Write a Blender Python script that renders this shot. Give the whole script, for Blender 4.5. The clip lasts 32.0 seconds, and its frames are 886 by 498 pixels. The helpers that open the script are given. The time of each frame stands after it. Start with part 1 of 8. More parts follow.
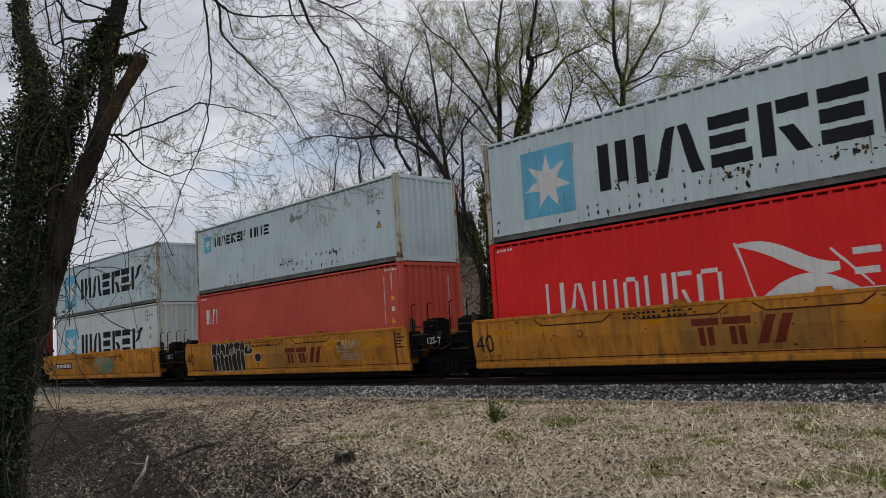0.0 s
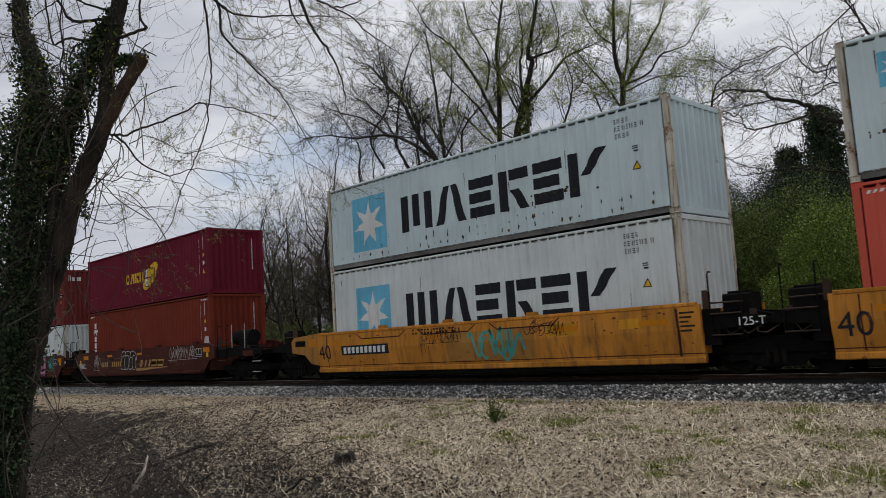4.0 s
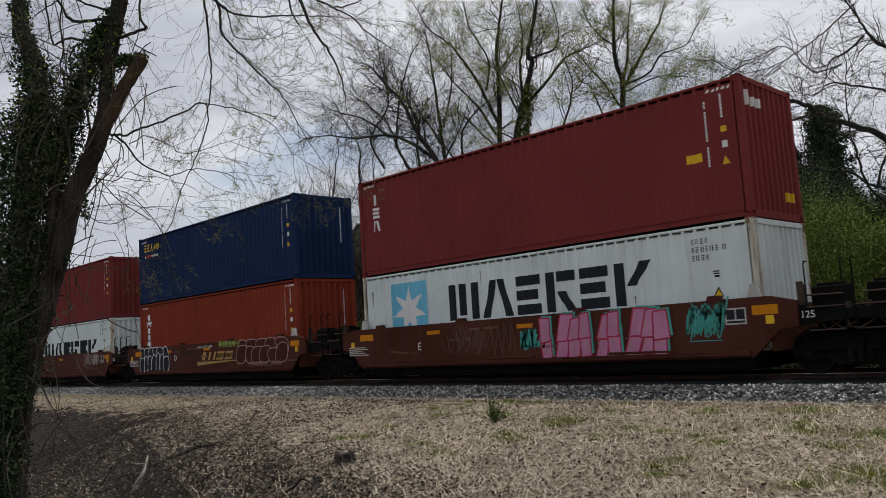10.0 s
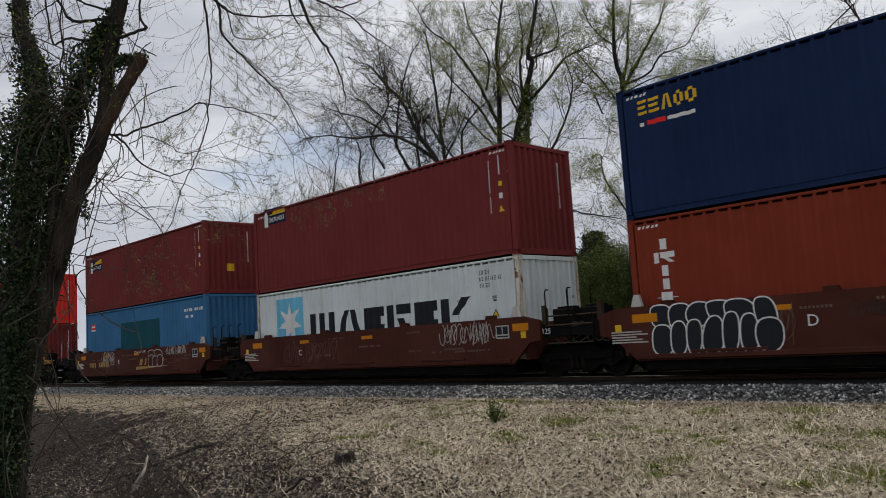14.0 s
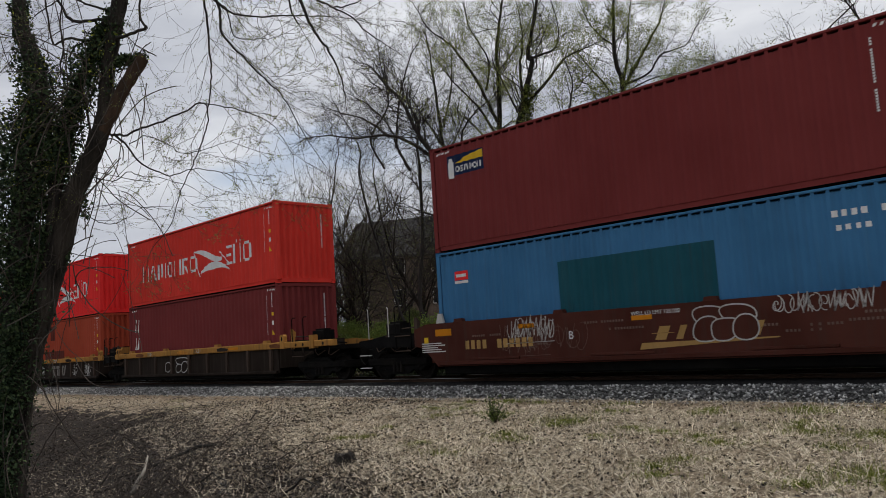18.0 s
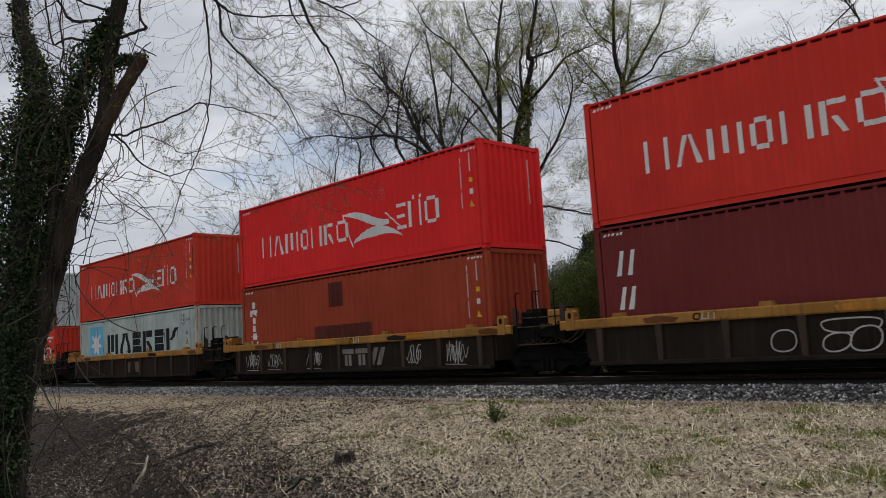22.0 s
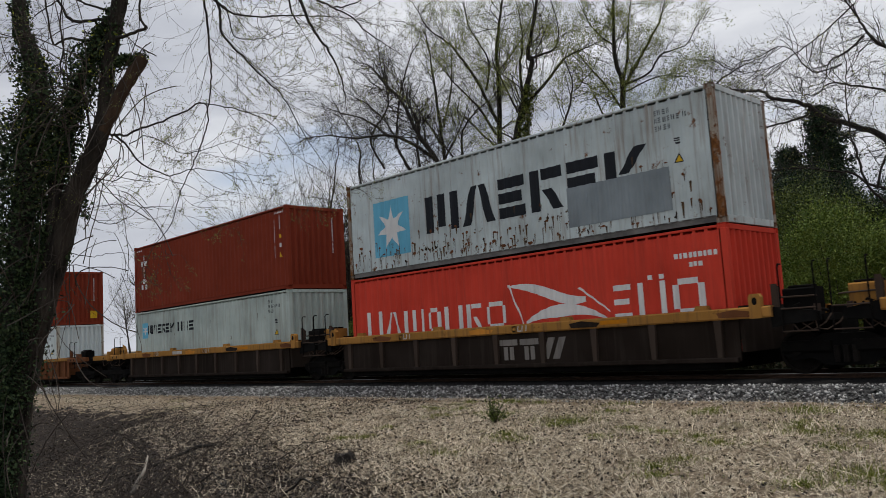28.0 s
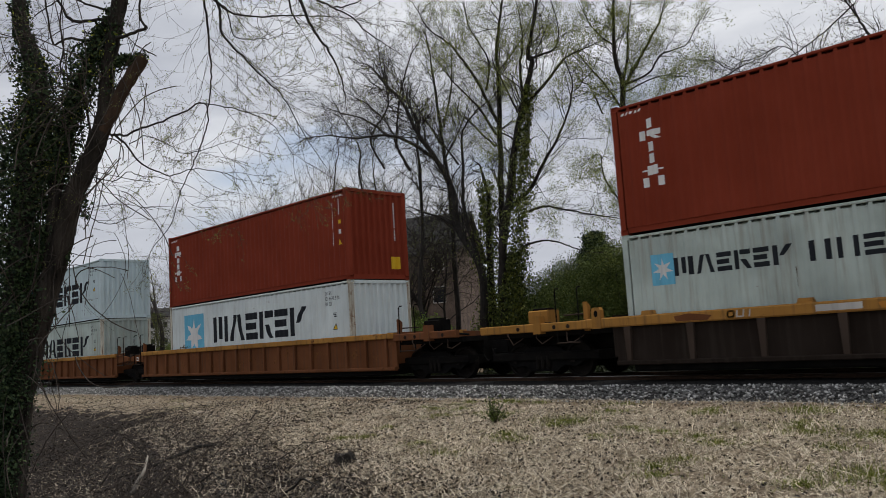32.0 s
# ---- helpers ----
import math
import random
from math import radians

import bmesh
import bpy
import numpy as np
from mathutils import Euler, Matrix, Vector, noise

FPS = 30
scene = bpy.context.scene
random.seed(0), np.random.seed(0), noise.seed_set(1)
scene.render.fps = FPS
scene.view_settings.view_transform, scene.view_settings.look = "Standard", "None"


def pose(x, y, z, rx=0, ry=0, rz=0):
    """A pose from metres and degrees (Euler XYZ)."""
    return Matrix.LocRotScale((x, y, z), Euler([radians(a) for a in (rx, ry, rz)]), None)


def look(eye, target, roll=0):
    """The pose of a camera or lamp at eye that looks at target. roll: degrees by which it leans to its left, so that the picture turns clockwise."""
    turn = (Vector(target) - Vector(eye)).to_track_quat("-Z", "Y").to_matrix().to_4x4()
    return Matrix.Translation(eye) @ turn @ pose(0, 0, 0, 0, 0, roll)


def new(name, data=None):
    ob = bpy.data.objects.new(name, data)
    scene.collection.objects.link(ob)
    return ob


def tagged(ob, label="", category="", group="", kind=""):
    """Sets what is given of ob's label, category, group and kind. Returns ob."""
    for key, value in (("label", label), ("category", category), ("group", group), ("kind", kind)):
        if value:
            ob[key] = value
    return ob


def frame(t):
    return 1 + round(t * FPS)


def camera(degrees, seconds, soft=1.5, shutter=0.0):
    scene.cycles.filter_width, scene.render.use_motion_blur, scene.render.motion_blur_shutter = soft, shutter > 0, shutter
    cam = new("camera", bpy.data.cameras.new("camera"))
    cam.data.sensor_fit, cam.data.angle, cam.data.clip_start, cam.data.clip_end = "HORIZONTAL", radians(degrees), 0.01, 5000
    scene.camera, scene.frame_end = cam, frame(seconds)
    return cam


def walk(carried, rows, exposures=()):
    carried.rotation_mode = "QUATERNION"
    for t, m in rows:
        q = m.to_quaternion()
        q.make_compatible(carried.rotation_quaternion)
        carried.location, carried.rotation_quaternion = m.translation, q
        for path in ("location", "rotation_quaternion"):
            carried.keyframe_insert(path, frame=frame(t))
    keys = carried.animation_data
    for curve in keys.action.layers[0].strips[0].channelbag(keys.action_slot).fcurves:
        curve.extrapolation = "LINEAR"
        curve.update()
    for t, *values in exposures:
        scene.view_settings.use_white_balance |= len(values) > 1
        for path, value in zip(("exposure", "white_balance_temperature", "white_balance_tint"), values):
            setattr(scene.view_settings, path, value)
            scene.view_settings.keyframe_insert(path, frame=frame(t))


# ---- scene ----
# A freight train of double-stacked containers passes a fixed camera on a wooded bank.
# x runs along the track (the train goes towards +x), y away from the camera, z up from the rail top.
from math import sin, cos, pi, hypot

cam = camera(57.57, 32.0, soft=0.75, shutter=0.12)
YAW, PITCH, ROLL = radians(45.525), radians(6.478), -3.524
EYE = Vector((0.0, 0.0, 1.036))
WAY = Vector((-sin(YAW) * cos(PITCH), cos(YAW) * cos(PITCH), sin(PITCH)))
STAND = look(EYE, EYE + WAY, ROLL)
walk(cam, [(0, STAND), (32, STAND)], exposures=[(0, 0.0), (32, 0.0)])

# ---- world and sun ----
world = bpy.data.worlds.new("sky")
scene.world = world
world.use_nodes = True
wn, wl = world.node_tree.nodes, world.node_tree.links
back = wn["Background"]
sky = wn.new("ShaderNodeTexSky")
sky.sky_type, sky.sun_disc = "NISHITA", False
sky.sun_elevation, sky.sun_rotation = radians(69), radians(10)
dim = wn.new("ShaderNodeVectorMath")
dim.operation, dim.inputs["Scale"].default_value = "SCALE", 0.12
wl.new(sky.outputs[0], dim.inputs[0])
wc = wn.new("ShaderNodeTexCoord")
wm = wn.new("ShaderNodeMapping")
wm.inputs["Scale"].default_value = (1.0, 1.0, 3.2)
wl.new(wc.outputs["Generated"], wm.inputs[0])


def cloud_noise(scale, detail, rough, shift):
    n = wn.new("ShaderNodeTexNoise")
    n.noise_dimensions = "4D"
    n.inputs["W"].default_value = shift
    n.inputs["Scale"].default_value, n.inputs["Detail"].default_value, n.inputs["Roughness"].default_value = scale, detail, rough
    wl.new(wm.outputs[0], n.inputs["Vector"])
    return n


def sky_ramp(source, stops):
    r = wn.new("ShaderNodeValToRGB")
    wl.new(source, r.inputs[0])
    for i, (p, c) in enumerate(stops):
        e = r.color_ramp.elements[i] if i < 2 else r.color_ramp.elements.new(p)
        e.position, e.color = p, (*c, 1)
    return r


cloud_col = sky_ramp(cloud_noise(2.6, 6, 0.52, 1.3).outputs[0],
                     [(0.30, (0.45, 0.475, 0.55)), (0.70, (0.95, 0.965, 1.0)), (0.5, (0.61, 0.635, 0.70))])
cover = sky_ramp(cloud_noise(1.7, 5, 0.5, 4.1).outputs[0], [(0.30, (0, 0, 0)), (0.42, (1, 1, 1))])
sky_mix = wn.new("ShaderNodeMixRGB")
wl.new(cover.outputs[0], sky_mix.inputs[0])
wl.new(dim.outputs[0], sky_mix.inputs[1])
wl.new(cloud_col.outputs[0], sky_mix.inputs[2])
wl.new(sky_mix.outputs[0], back.inputs[0])
back.inputs[1].default_value = 0.92

sun = new("sun", bpy.data.lights.new("sun", "SUN"))
sun.data.energy, sun.data.angle, sun.data.color = 1.7, radians(14), (1.0, 0.96, 0.9)
sun.matrix_world = look((3, 17, 45), (0, 0, 0))

# ---- materials ----
MATS = {}


class Nodes:
    """A small wrapper round one material's nodes."""

    def __init__(self, name):
        self.m = bpy.data.materials.new(name)
        self.m.use_nodes = True
        self.n, self.l = self.m.node_tree.nodes, self.m.node_tree.links
        self.b = self.n["Principled BSDF"]

    def coords(self, scale=(1, 1, 1), space="Object", jitter=True):
        tc, mp = self.n.new("ShaderNodeTexCoord"), self.n.new("ShaderNodeMapping")
        mp.inputs["Scale"].default_value = scale
        src = tc.outputs[space]
        if jitter:
            oi, mul, add = self.n.new("ShaderNodeObjectInfo"), self.n.new("ShaderNodeMath"), self.n.new("ShaderNodeVectorMath")
            mul.operation, mul.inputs[1].default_value = "MULTIPLY", 61.0
            self.l.new(oi.outputs["Random"], mul.inputs[0])
            self.l.new(src, add.inputs[0])
            self.l.new(mul.outputs[0], add.inputs[1])
            src = add.outputs[0]
        self.l.new(src, mp.inputs[0])
        return mp.outputs[0]

    def noise(self, vec, scale, detail=4, rough=0.55):
        t = self.n.new("ShaderNodeTexNoise")
        t.inputs["Scale"].default_value, t.inputs["Detail"].default_value, t.inputs["Roughness"].default_value = scale, detail, rough
        self.l.new(vec, t.inputs["Vector"])
        return t.outputs[0]

    def ramp(self, fac, stops):
        r = self.n.new("ShaderNodeValToRGB")
        self.l.new(fac, r.inputs[0])
        for i, (p, c) in enumerate(stops):
            e = r.color_ramp.elements[i] if i < 2 else r.color_ramp.elements.new(p)
            c = (c, c, c) if isinstance(c, (int, float)) else c
            e.position, e.color = p, (*c, 1)
        return r.outputs[0]

    def mix(self, fac, a, b, kind="MIX"):
        x = self.n.new("ShaderNodeMixRGB")
        x.blend_type = kind
        for sock, v in zip(x.inputs, (fac, a, b)):
            if isinstance(v, (int, float)):
                sock.default_value = v if sock.type == "VALUE" else (v, v, v, 1)
            elif isinstance(v, tuple):
                sock.default_value = (*v, 1)
            else:
                self.l.new(v, sock)
        return x.outputs[0]

    def bump(self, height, strength=0.3, distance=0.01):
        b = self.n.new("ShaderNodeBump")
        b.inputs["Strength"].default_value, b.inputs["Distance"].default_value = strength, distance
        self.l.new(height, b.inputs["Height"])
        self.l.new(b.outputs[0], self.b.inputs["Normal"])

    def done(self, color, rough=0.6, metal=0.0):
        for key, v in (("Base Color", color), ("Roughness", rough), ("Metallic", metal)):
            s = self.b.inputs[key]
            if isinstance(v, tuple):
                s.default_value = (*v, 1)
            elif isinstance(v, (int, float)):
                s.default_value = v
            else:
                self.l.new(v, s)
        return self.m


def paint(name, color, rust=0.15, dirt=0.35, rough=0.6, fade=0.25, runs=(0.055, 0.045, 0.036), wet=0.50, fine=1.0):
    """Weathered steel paint: faded patches, vertical dirt runs, rust spots."""
    if name in MATS:
        return MATS[name]
    k = Nodes(name)
    v = k.coords()
    big = k.noise(v, 0.7, 3)
    lo, hi = tuple(c * (1 - fade) for c in color), tuple(min(1, c * (1 + fade * 0.6) + fade * 0.02) for c in color)
    base = k.ramp(big, [(0.3, lo), (0.7, hi)])
    drip = k.noise(k.coords((5 * fine, 5 * fine, 0.30 * fine)), 1.6, 6, 0.6)
    base = k.mix(k.ramp(drip, [(wet, 0.0), (wet + 0.28, dirt)]), base, runs)
    spots = k.noise(v, 2.2, 10, 0.72)
    edge = 0.74 - rust * 0.35
    mask = k.ramp(spots, [(edge, 0.0), (edge + 0.06, 1.0)])
    base = k.mix(mask, base, k.ramp(k.noise(v, 14, 4), [(0.3, (0.07, 0.028, 0.012)), (0.7, (0.23, 0.10, 0.035))]))
    k.bump(k.noise(v, 40, 3), 0.08, 0.004)
    k.b.inputs["Specular IOR Level"].default_value = 0.04
    MATS[name] = k.done(base, k.mix(mask, min(1.0, rough + 0.12), 0.9))
    return MATS[name]


def rough_mat(name, stops, scale=6, detail=6, rough=0.9, bump=0.5, distance=0.01, stretch=(1, 1, 1), second=0.5, spec=0.2):
    """A mottled matt surface with relief."""
    if name in MATS:
        return MATS[name]
    k = Nodes(name)
    v = k.coords(stretch)
    a = k.ramp(k.noise(v, scale, detail, 0.65), stops)
    b = k.ramp(k.noise(v, scale * 0.13, 3), [(0.3, 1 - second), (0.7, 1.0)])
    k.bump(k.noise(v, scale * 2.2, 5, 0.7), bump, distance)
    MATS[name] = k.done(k.mix(1.0, a, b, "MULTIPLY"), rough)
    k.b.inputs["Specular IOR Level"].default_value = spec
    return MATS[name]


def foliage(name, a, b, c):
    """Leaves: each island of the mesh takes its own shade."""
    if name in MATS:
        return MATS[name]
    k = Nodes(name)
    g = k.n.new("ShaderNodeNewGeometry")
    col = k.ramp(g.outputs["Random Per Island"], [(0.0, a), (1.0, c), (0.55, b)])
    MATS[name] = k.done(col, 0.6)
    k.b.inputs["Specular IOR Level"].default_value = 0.15
    k.b.inputs["Transmission Weight"].default_value = 0.0
    k.b.inputs["Subsurface Weight"].default_value = 0.0
    return MATS[name]


def island_mat(name, stops, rough=0.9, grain=30, patch=1.0):
    if name in MATS:
        return MATS[name]
    k = Nodes(name)
    g = k.n.new("ShaderNodeNewGeometry")
    col = k.ramp(g.outputs["Random Per Island"], stops)
    col = k.mix(1.0, col, k.ramp(k.noise(k.coords(jitter=False), grain, 3), [(0.3, 0.7), (0.7, 1.0)]), "MULTIPLY")
    if patch < 1:
        col = k.mix(1.0, col, k.ramp(k.noise(k.coords(jitter=False), 0.55, 6, 0.7), [(0.38, patch), (0.62, 1.0)]), "MULTIPLY")
    MATS[name] = k.done(col, rough)
    return MATS[name]


GREY = paint("grey_paint", (0.57, 0.68, 0.70), rust=0.24, dirt=0.22, runs=(0.20, 0.15, 0.10), fade=0.1)
GREY_RUST = paint("rusty_grey_paint", (0.53, 0.60, 0.60), rust=0.42, dirt=0.8, runs=(0.17, 0.085, 0.035), wet=0.52)
WHITE_GREY = paint("pale_grey_paint", (0.65, 0.71, 0.70), rust=0.22, dirt=0.28, runs=(0.20, 0.15, 0.10), fade=0.12)
SAGE = paint("sage_grey_paint", (0.46, 0.53, 0.49), rust=0.20, dirt=0.6, runs=(0.20, 0.14, 0.09))
RED = paint("bright_red_paint", (0.80, 0.036, 0.034), rust=0.02, dirt=0.08, fade=0.1)
RED_DULL = paint("dull_red_paint", (0.66, 0.048, 0.034), rust=0.05, dirt=0.15, fade=0.12)
RED_WORN = paint("worn_red_paint", (0.63, 0.062, 0.037), rust=0.08, dirt=0.25, fade=0.14)
RUST_HEAVY = paint("heavily_rusted_paint", (0.36, 0.34, 0.29), rust=0.75, dirt=1.0, rough=0.9, runs=(0.13, 0.052, 0.018), wet=0.40, fine=2.4)
INK_FAINT = paint("faint_worn_lettering", (0.15, 0.10, 0.08), rust=0.1, dirt=0.5, rough=0.8)
RED_FADED = paint("faded_red_paint", (0.58, 0.108, 0.074), rust=0.12, dirt=0.1, fade=0.12)
WINE = paint("wine_red_paint", (0.150, 0.016, 0.031), rust=0.03, dirt=0.1, fade=0.12)
MAROON = paint("maroon_paint", (0.178, 0.034, 0.033), rust=0.04, dirt=0.06, fade=0.1)
OXIDE = paint("oxide_red_paint", (0.215, 0.038, 0.019), rust=0.05, dirt=0.08, fade=0.12)
OXIDE_DARK = paint("dark_oxide_paint", (0.178, 0.033, 0.019), rust=0.05, dirt=0.1, fade=0.12)
BROWN_OX = paint("brown_red_paint", (0.35, 0.060, 0.030), rust=0.08, dirt=0.1, fade=0.12)
NAVY = paint("navy_paint", (0.012, 0.027, 0.078), rust=0.02, dirt=0.1, fade=0.15)
BLUE = paint("mid_blue_paint", (0.050, 0.165, 0.315), rust=0.06, dirt=0.18, fade=0.14)
TEAL = paint("dark_teal_paint", (0.014, 0.080, 0.105), rust=0.04, dirt=0.25, fade=0.12)
CAR_YELLOW = paint("yellow_car_paint", (0.54, 0.220, 0.032), rust=0.30, dirt=0.7, rough=0.6, fade=0.35, wet=0.47)
CAR_FRESH = paint("fresh_yellow_car_paint", (0.58, 0.27, 0.020), rust=0.15, dirt=0.5, rough=0.6)
CAR_YELLOW_OLD = paint("old_yellow_car_paint", (0.38, 0.185, 0.045), rust=0.36, dirt=0.8, rough=0.7)
CAR_BROWN = paint("brown_car_paint", (0.070, 0.021, 0.014), rust=0.10, dirt=0.4, rough=0.6)
# two browns: a darker one for the webs, a lighter one for the ribs
CAR_DARK = paint("dark_brown_car_paint", (0.024, 0.017, 0.013), rust=0.10, dirt=0.5, rough=0.8)
CAR_RIB = paint("brown_rib_paint", (0.060, 0.042, 0.032), rust=0.2, dirt=0.5, rough=0.8)
CAR_RUST = paint("rust_orange_car_paint", (0.16, 0.062, 0.026), rust=0.45, dirt=0.6, rough=0.8)
RUST_EDGE = paint("rusted_post_paint", (0.58, 0.56, 0.47), rust=0.50, dirt=1.0, rough=0.85, runs=(0.13, 0.060, 0.018), wet=0.44, fine=2.4)
RUST_FLECK = rough_mat("rust_flecks", [(0.3, (0.045, 0.030, 0.020)), (0.7, (0.21, 0.125, 0.055))], 9, rough=0.95, bump=0.2)
# near-black steel for trucks, end decks and fittings of the cars
BLACK_STEEL = rough_mat("near_black_steel", [(0.3, (0.004, 0.004, 0.004)), (0.7, (0.013, 0.012, 0.011))], 4, rough=0.85, bump=0.2, spec=0.08)
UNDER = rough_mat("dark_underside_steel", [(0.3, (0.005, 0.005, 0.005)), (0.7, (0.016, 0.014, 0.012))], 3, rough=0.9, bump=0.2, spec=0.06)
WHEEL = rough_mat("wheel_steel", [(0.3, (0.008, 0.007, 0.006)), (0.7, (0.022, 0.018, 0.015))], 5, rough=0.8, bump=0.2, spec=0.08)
# darker grey for the bottom rails of boxes with rusted posts
DARK_RAIL = rough_mat("dark_grey_rail_paint", [(0.3, (0.10, 0.098, 0.095)), (0.7, (0.26, 0.25, 0.235))], 3, rough=0.85, bump=0.1, stretch=(0.6, 1, 1))
INK_BLACK = paint("black_lettering", (0.022, 0.025, 0.03), rust=0.0, dirt=0.1, rough=0.6, fade=0.1)
INK_WHITE = paint("white_lettering", (0.72, 0.72, 0.70), rust=0.03, dirt=0.25, rough=0.6, fade=0.1)
INK_SKY = paint("sky_blue_panel", (0.16, 0.48, 0.66), rust=0.03, dirt=0.25, rough=0.6, fade=0.15)
INK_YELLOW = paint("yellow_lettering", (0.70, 0.44, 0.03), rust=0.0, dirt=0.2, rough=0.6, fade=0.1)
INK_WORN = paint("worn_pale_lettering", (0.22, 0.20, 0.18), rust=0.2, dirt=0.7, rough=0.8)
INK_GOLD = paint("gold_lettering", (0.40, 0.24, 0.085), rust=0.05, dirt=0.35, rough=0.7, fade=0.2)
INK_RED = paint("red_brown_lettering", (0.17, 0.03, 0.015), rust=0.05, dirt=0.3, rough=0.7, fade=0.2)
INK_ORANGE = paint("orange_reflector", (0.55, 0.20, 0.01), rust=0.0, dirt=0.2, rough=0.4, fade=0.1)
INK_NAVY = paint("navy_panel", (0.01, 0.02, 0.06), rust=0.0, dirt=0.1, rough=0.5)
INK_PINK = paint("pink_spray", (0.50, 0.21, 0.34), rust=0.0, dirt=0.2, rough=0.7)
INK_CRIMSON = paint("crimson_spray", (0.40, 0.03, 0.07), rust=0.0, dirt=0.3, rough=0.7)
INK_ROSE = paint("dusty_rose_spray", (0.42, 0.25, 0.24), rust=0.0, dirt=0.4, rough=0.7)
INK_GREEN = paint("green_spray", (0.07, 0.34, 0.29), rust=0.0, dirt=0.2, rough=0.7)
INK_LIME = paint("lime_spray", (0.35, 0.50, 0.12), rust=0.0, dirt=0.2, rough=0.7)
INK_CHARCOAL = paint("charcoal_spray", (0.034, 0.026, 0.019), rust=0.0, dirt=0.2, rough=0.7)
INK_PALE = paint("pale_spray", (0.50, 0.48, 0.45), rust=0.0, dirt=0.3, rough=0.7)
INK_GREY_PATCH = paint("grey_repair_paint", (0.25, 0.29, 0.31), rust=0.05, dirt=0.25)
INK_BROWN_PATCH = paint("brown_repair_paint", (0.115, 0.030, 0.022), rust=0.05, dirt=0.25)
RAIL_STEEL = Nodes("rail_steel").done((0.30, 0.29, 0.28), 0.30, 0.9)
RAIL_RUST = rough_mat("rusty_rail", [(0.3, (0.03, 0.018, 0.012)), (0.7, (0.08, 0.045, 0.028))], 8)
TIE = rough_mat("creosoted_timber", [(0.3, (0.016, 0.012, 0.010)), (0.7, (0.05, 0.04, 0.032))], 5, stretch=(6, 1, 6))
BARK = rough_mat("grey_brown_bark", [(0.3, (0.032, 0.030, 0.027)), (0.7, (0.112, 0.104, 0.092))], 7, 8, bump=0.9, distance=0.03, stretch=(1, 1, 0.25))
BARK_RIDGED = rough_mat("ridged_brown_bark", [(0.32, (0.014, 0.012, 0.010)), (0.68, (0.105, 0.088, 0.070))], 10, 8, bump=1.0, distance=0.06, stretch=(1, 1, 0.16), second=0.6)
BARK_DARK = rough_mat("dark_bark", [(0.3, (0.017, 0.015, 0.013)), (0.7, (0.060, 0.053, 0.046))], 7, 8, bump=0.9, distance=0.03, stretch=(1, 1, 0.25))
TWIG = rough_mat("twig_bark", [(0.3, (0.045, 0.036, 0.030)), (0.7, (0.12, 0.098, 0.080))], 9, bump=0.3)
CUT_WOOD = rough_mat("weathered_cut_wood", [(0.3, (0.04, 0.026, 0.018)), (0.7, (0.115, 0.072, 0.045))], 9, stretch=(1, 1, 0.2))
PALE_WOOD = rough_mat("bleached_wood", [(0.3, (0.32, 0.28, 0.23)), (0.7, (0.55, 0.50, 0.43))], 9, stretch=(1, 1, 0.2))
IVY = foliage("ivy_leaves", (0.012, 0.022, 0.012), (0.032, 0.056, 0.024), (0.088, 0.122, 0.052))
IVY_LIGHT = foliage("fresh_ivy_leaves", (0.025, 0.036, 0.012), (0.075, 0.095, 0.022), (0.20, 0.22, 0.045))
BUD = foliage("spring_buds", (0.09, 0.085, 0.03), (0.17, 0.19, 0.05), (0.28, 0.31, 0.09))
BUD_FRESH = foliage("yellow_green_leaves", (0.16, 0.19, 0.02), (0.28, 0.32, 0.035), (0.42, 0.45, 0.06))
BUD_OLIVE = foliage("half_open_leaves", (0.12, 0.14, 0.03), (0.22, 0.265, 0.05), (0.34, 0.39, 0.09))
LEAF_BUSH = foliage("bush_leaves", (0.036, 0.060, 0.015), (0.092, 0.130, 0.030), (0.20, 0.235, 0.055))
LEAF_LIGHT = foliage("light_bush_leaves", (0.065, 0.115, 0.020), (0.15, 0.22, 0.038), (0.27, 0.34, 0.075))
# bush greens taken far darker: their backlit shade is put into the colour
UNDERGROWTH = foliage("shade_dark_undergrowth", (0.008, 0.012, 0.005), (0.018, 0.026, 0.010), (0.035, 0.048, 0.016))
NEEDLES = foliage("dark_needles", (0.006, 0.016, 0.008), (0.014, 0.032, 0.014), (0.030, 0.055, 0.022))
STRAW = island_mat("dry_straw", [(0.0, (0.13, 0.095, 0.060)), (1.0, (0.98, 0.87, 0.67)), (0.42, (0.80, 0.675, 0.495))], patch=0.74)
# dead leaf browns, lowered to carry some shade in hollow and thatch
LITTER_SHADED = island_mat("shade_toned_litter", [(0.0, (0.010, 0.0075, 0.006)), (1.0, (0.17, 0.13, 0.095)), (0.7, (0.052, 0.039, 0.029))])
GRASS = foliage("short_grass", (0.08, 0.10, 0.02), (0.17, 0.20, 0.035), (0.33, 0.33, 0.08))
STONE = island_mat("ballast_stone", [(0.0, (0.04, 0.039, 0.037)), (1.0, (0.62, 0.61, 0.58)), (0.6, (0.20, 0.197, 0.185))])
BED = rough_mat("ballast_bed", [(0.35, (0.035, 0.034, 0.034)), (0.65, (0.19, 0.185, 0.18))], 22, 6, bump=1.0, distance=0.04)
# BED's ballast taken near black: the train's shade is put into the colour
BED_SHADE = rough_mat("shaded_ballast", [(0.35, (0.004, 0.004, 0.004)), (0.65, (0.020, 0.019, 0.018))], 22, 6, bump=1.0, distance=0.04)


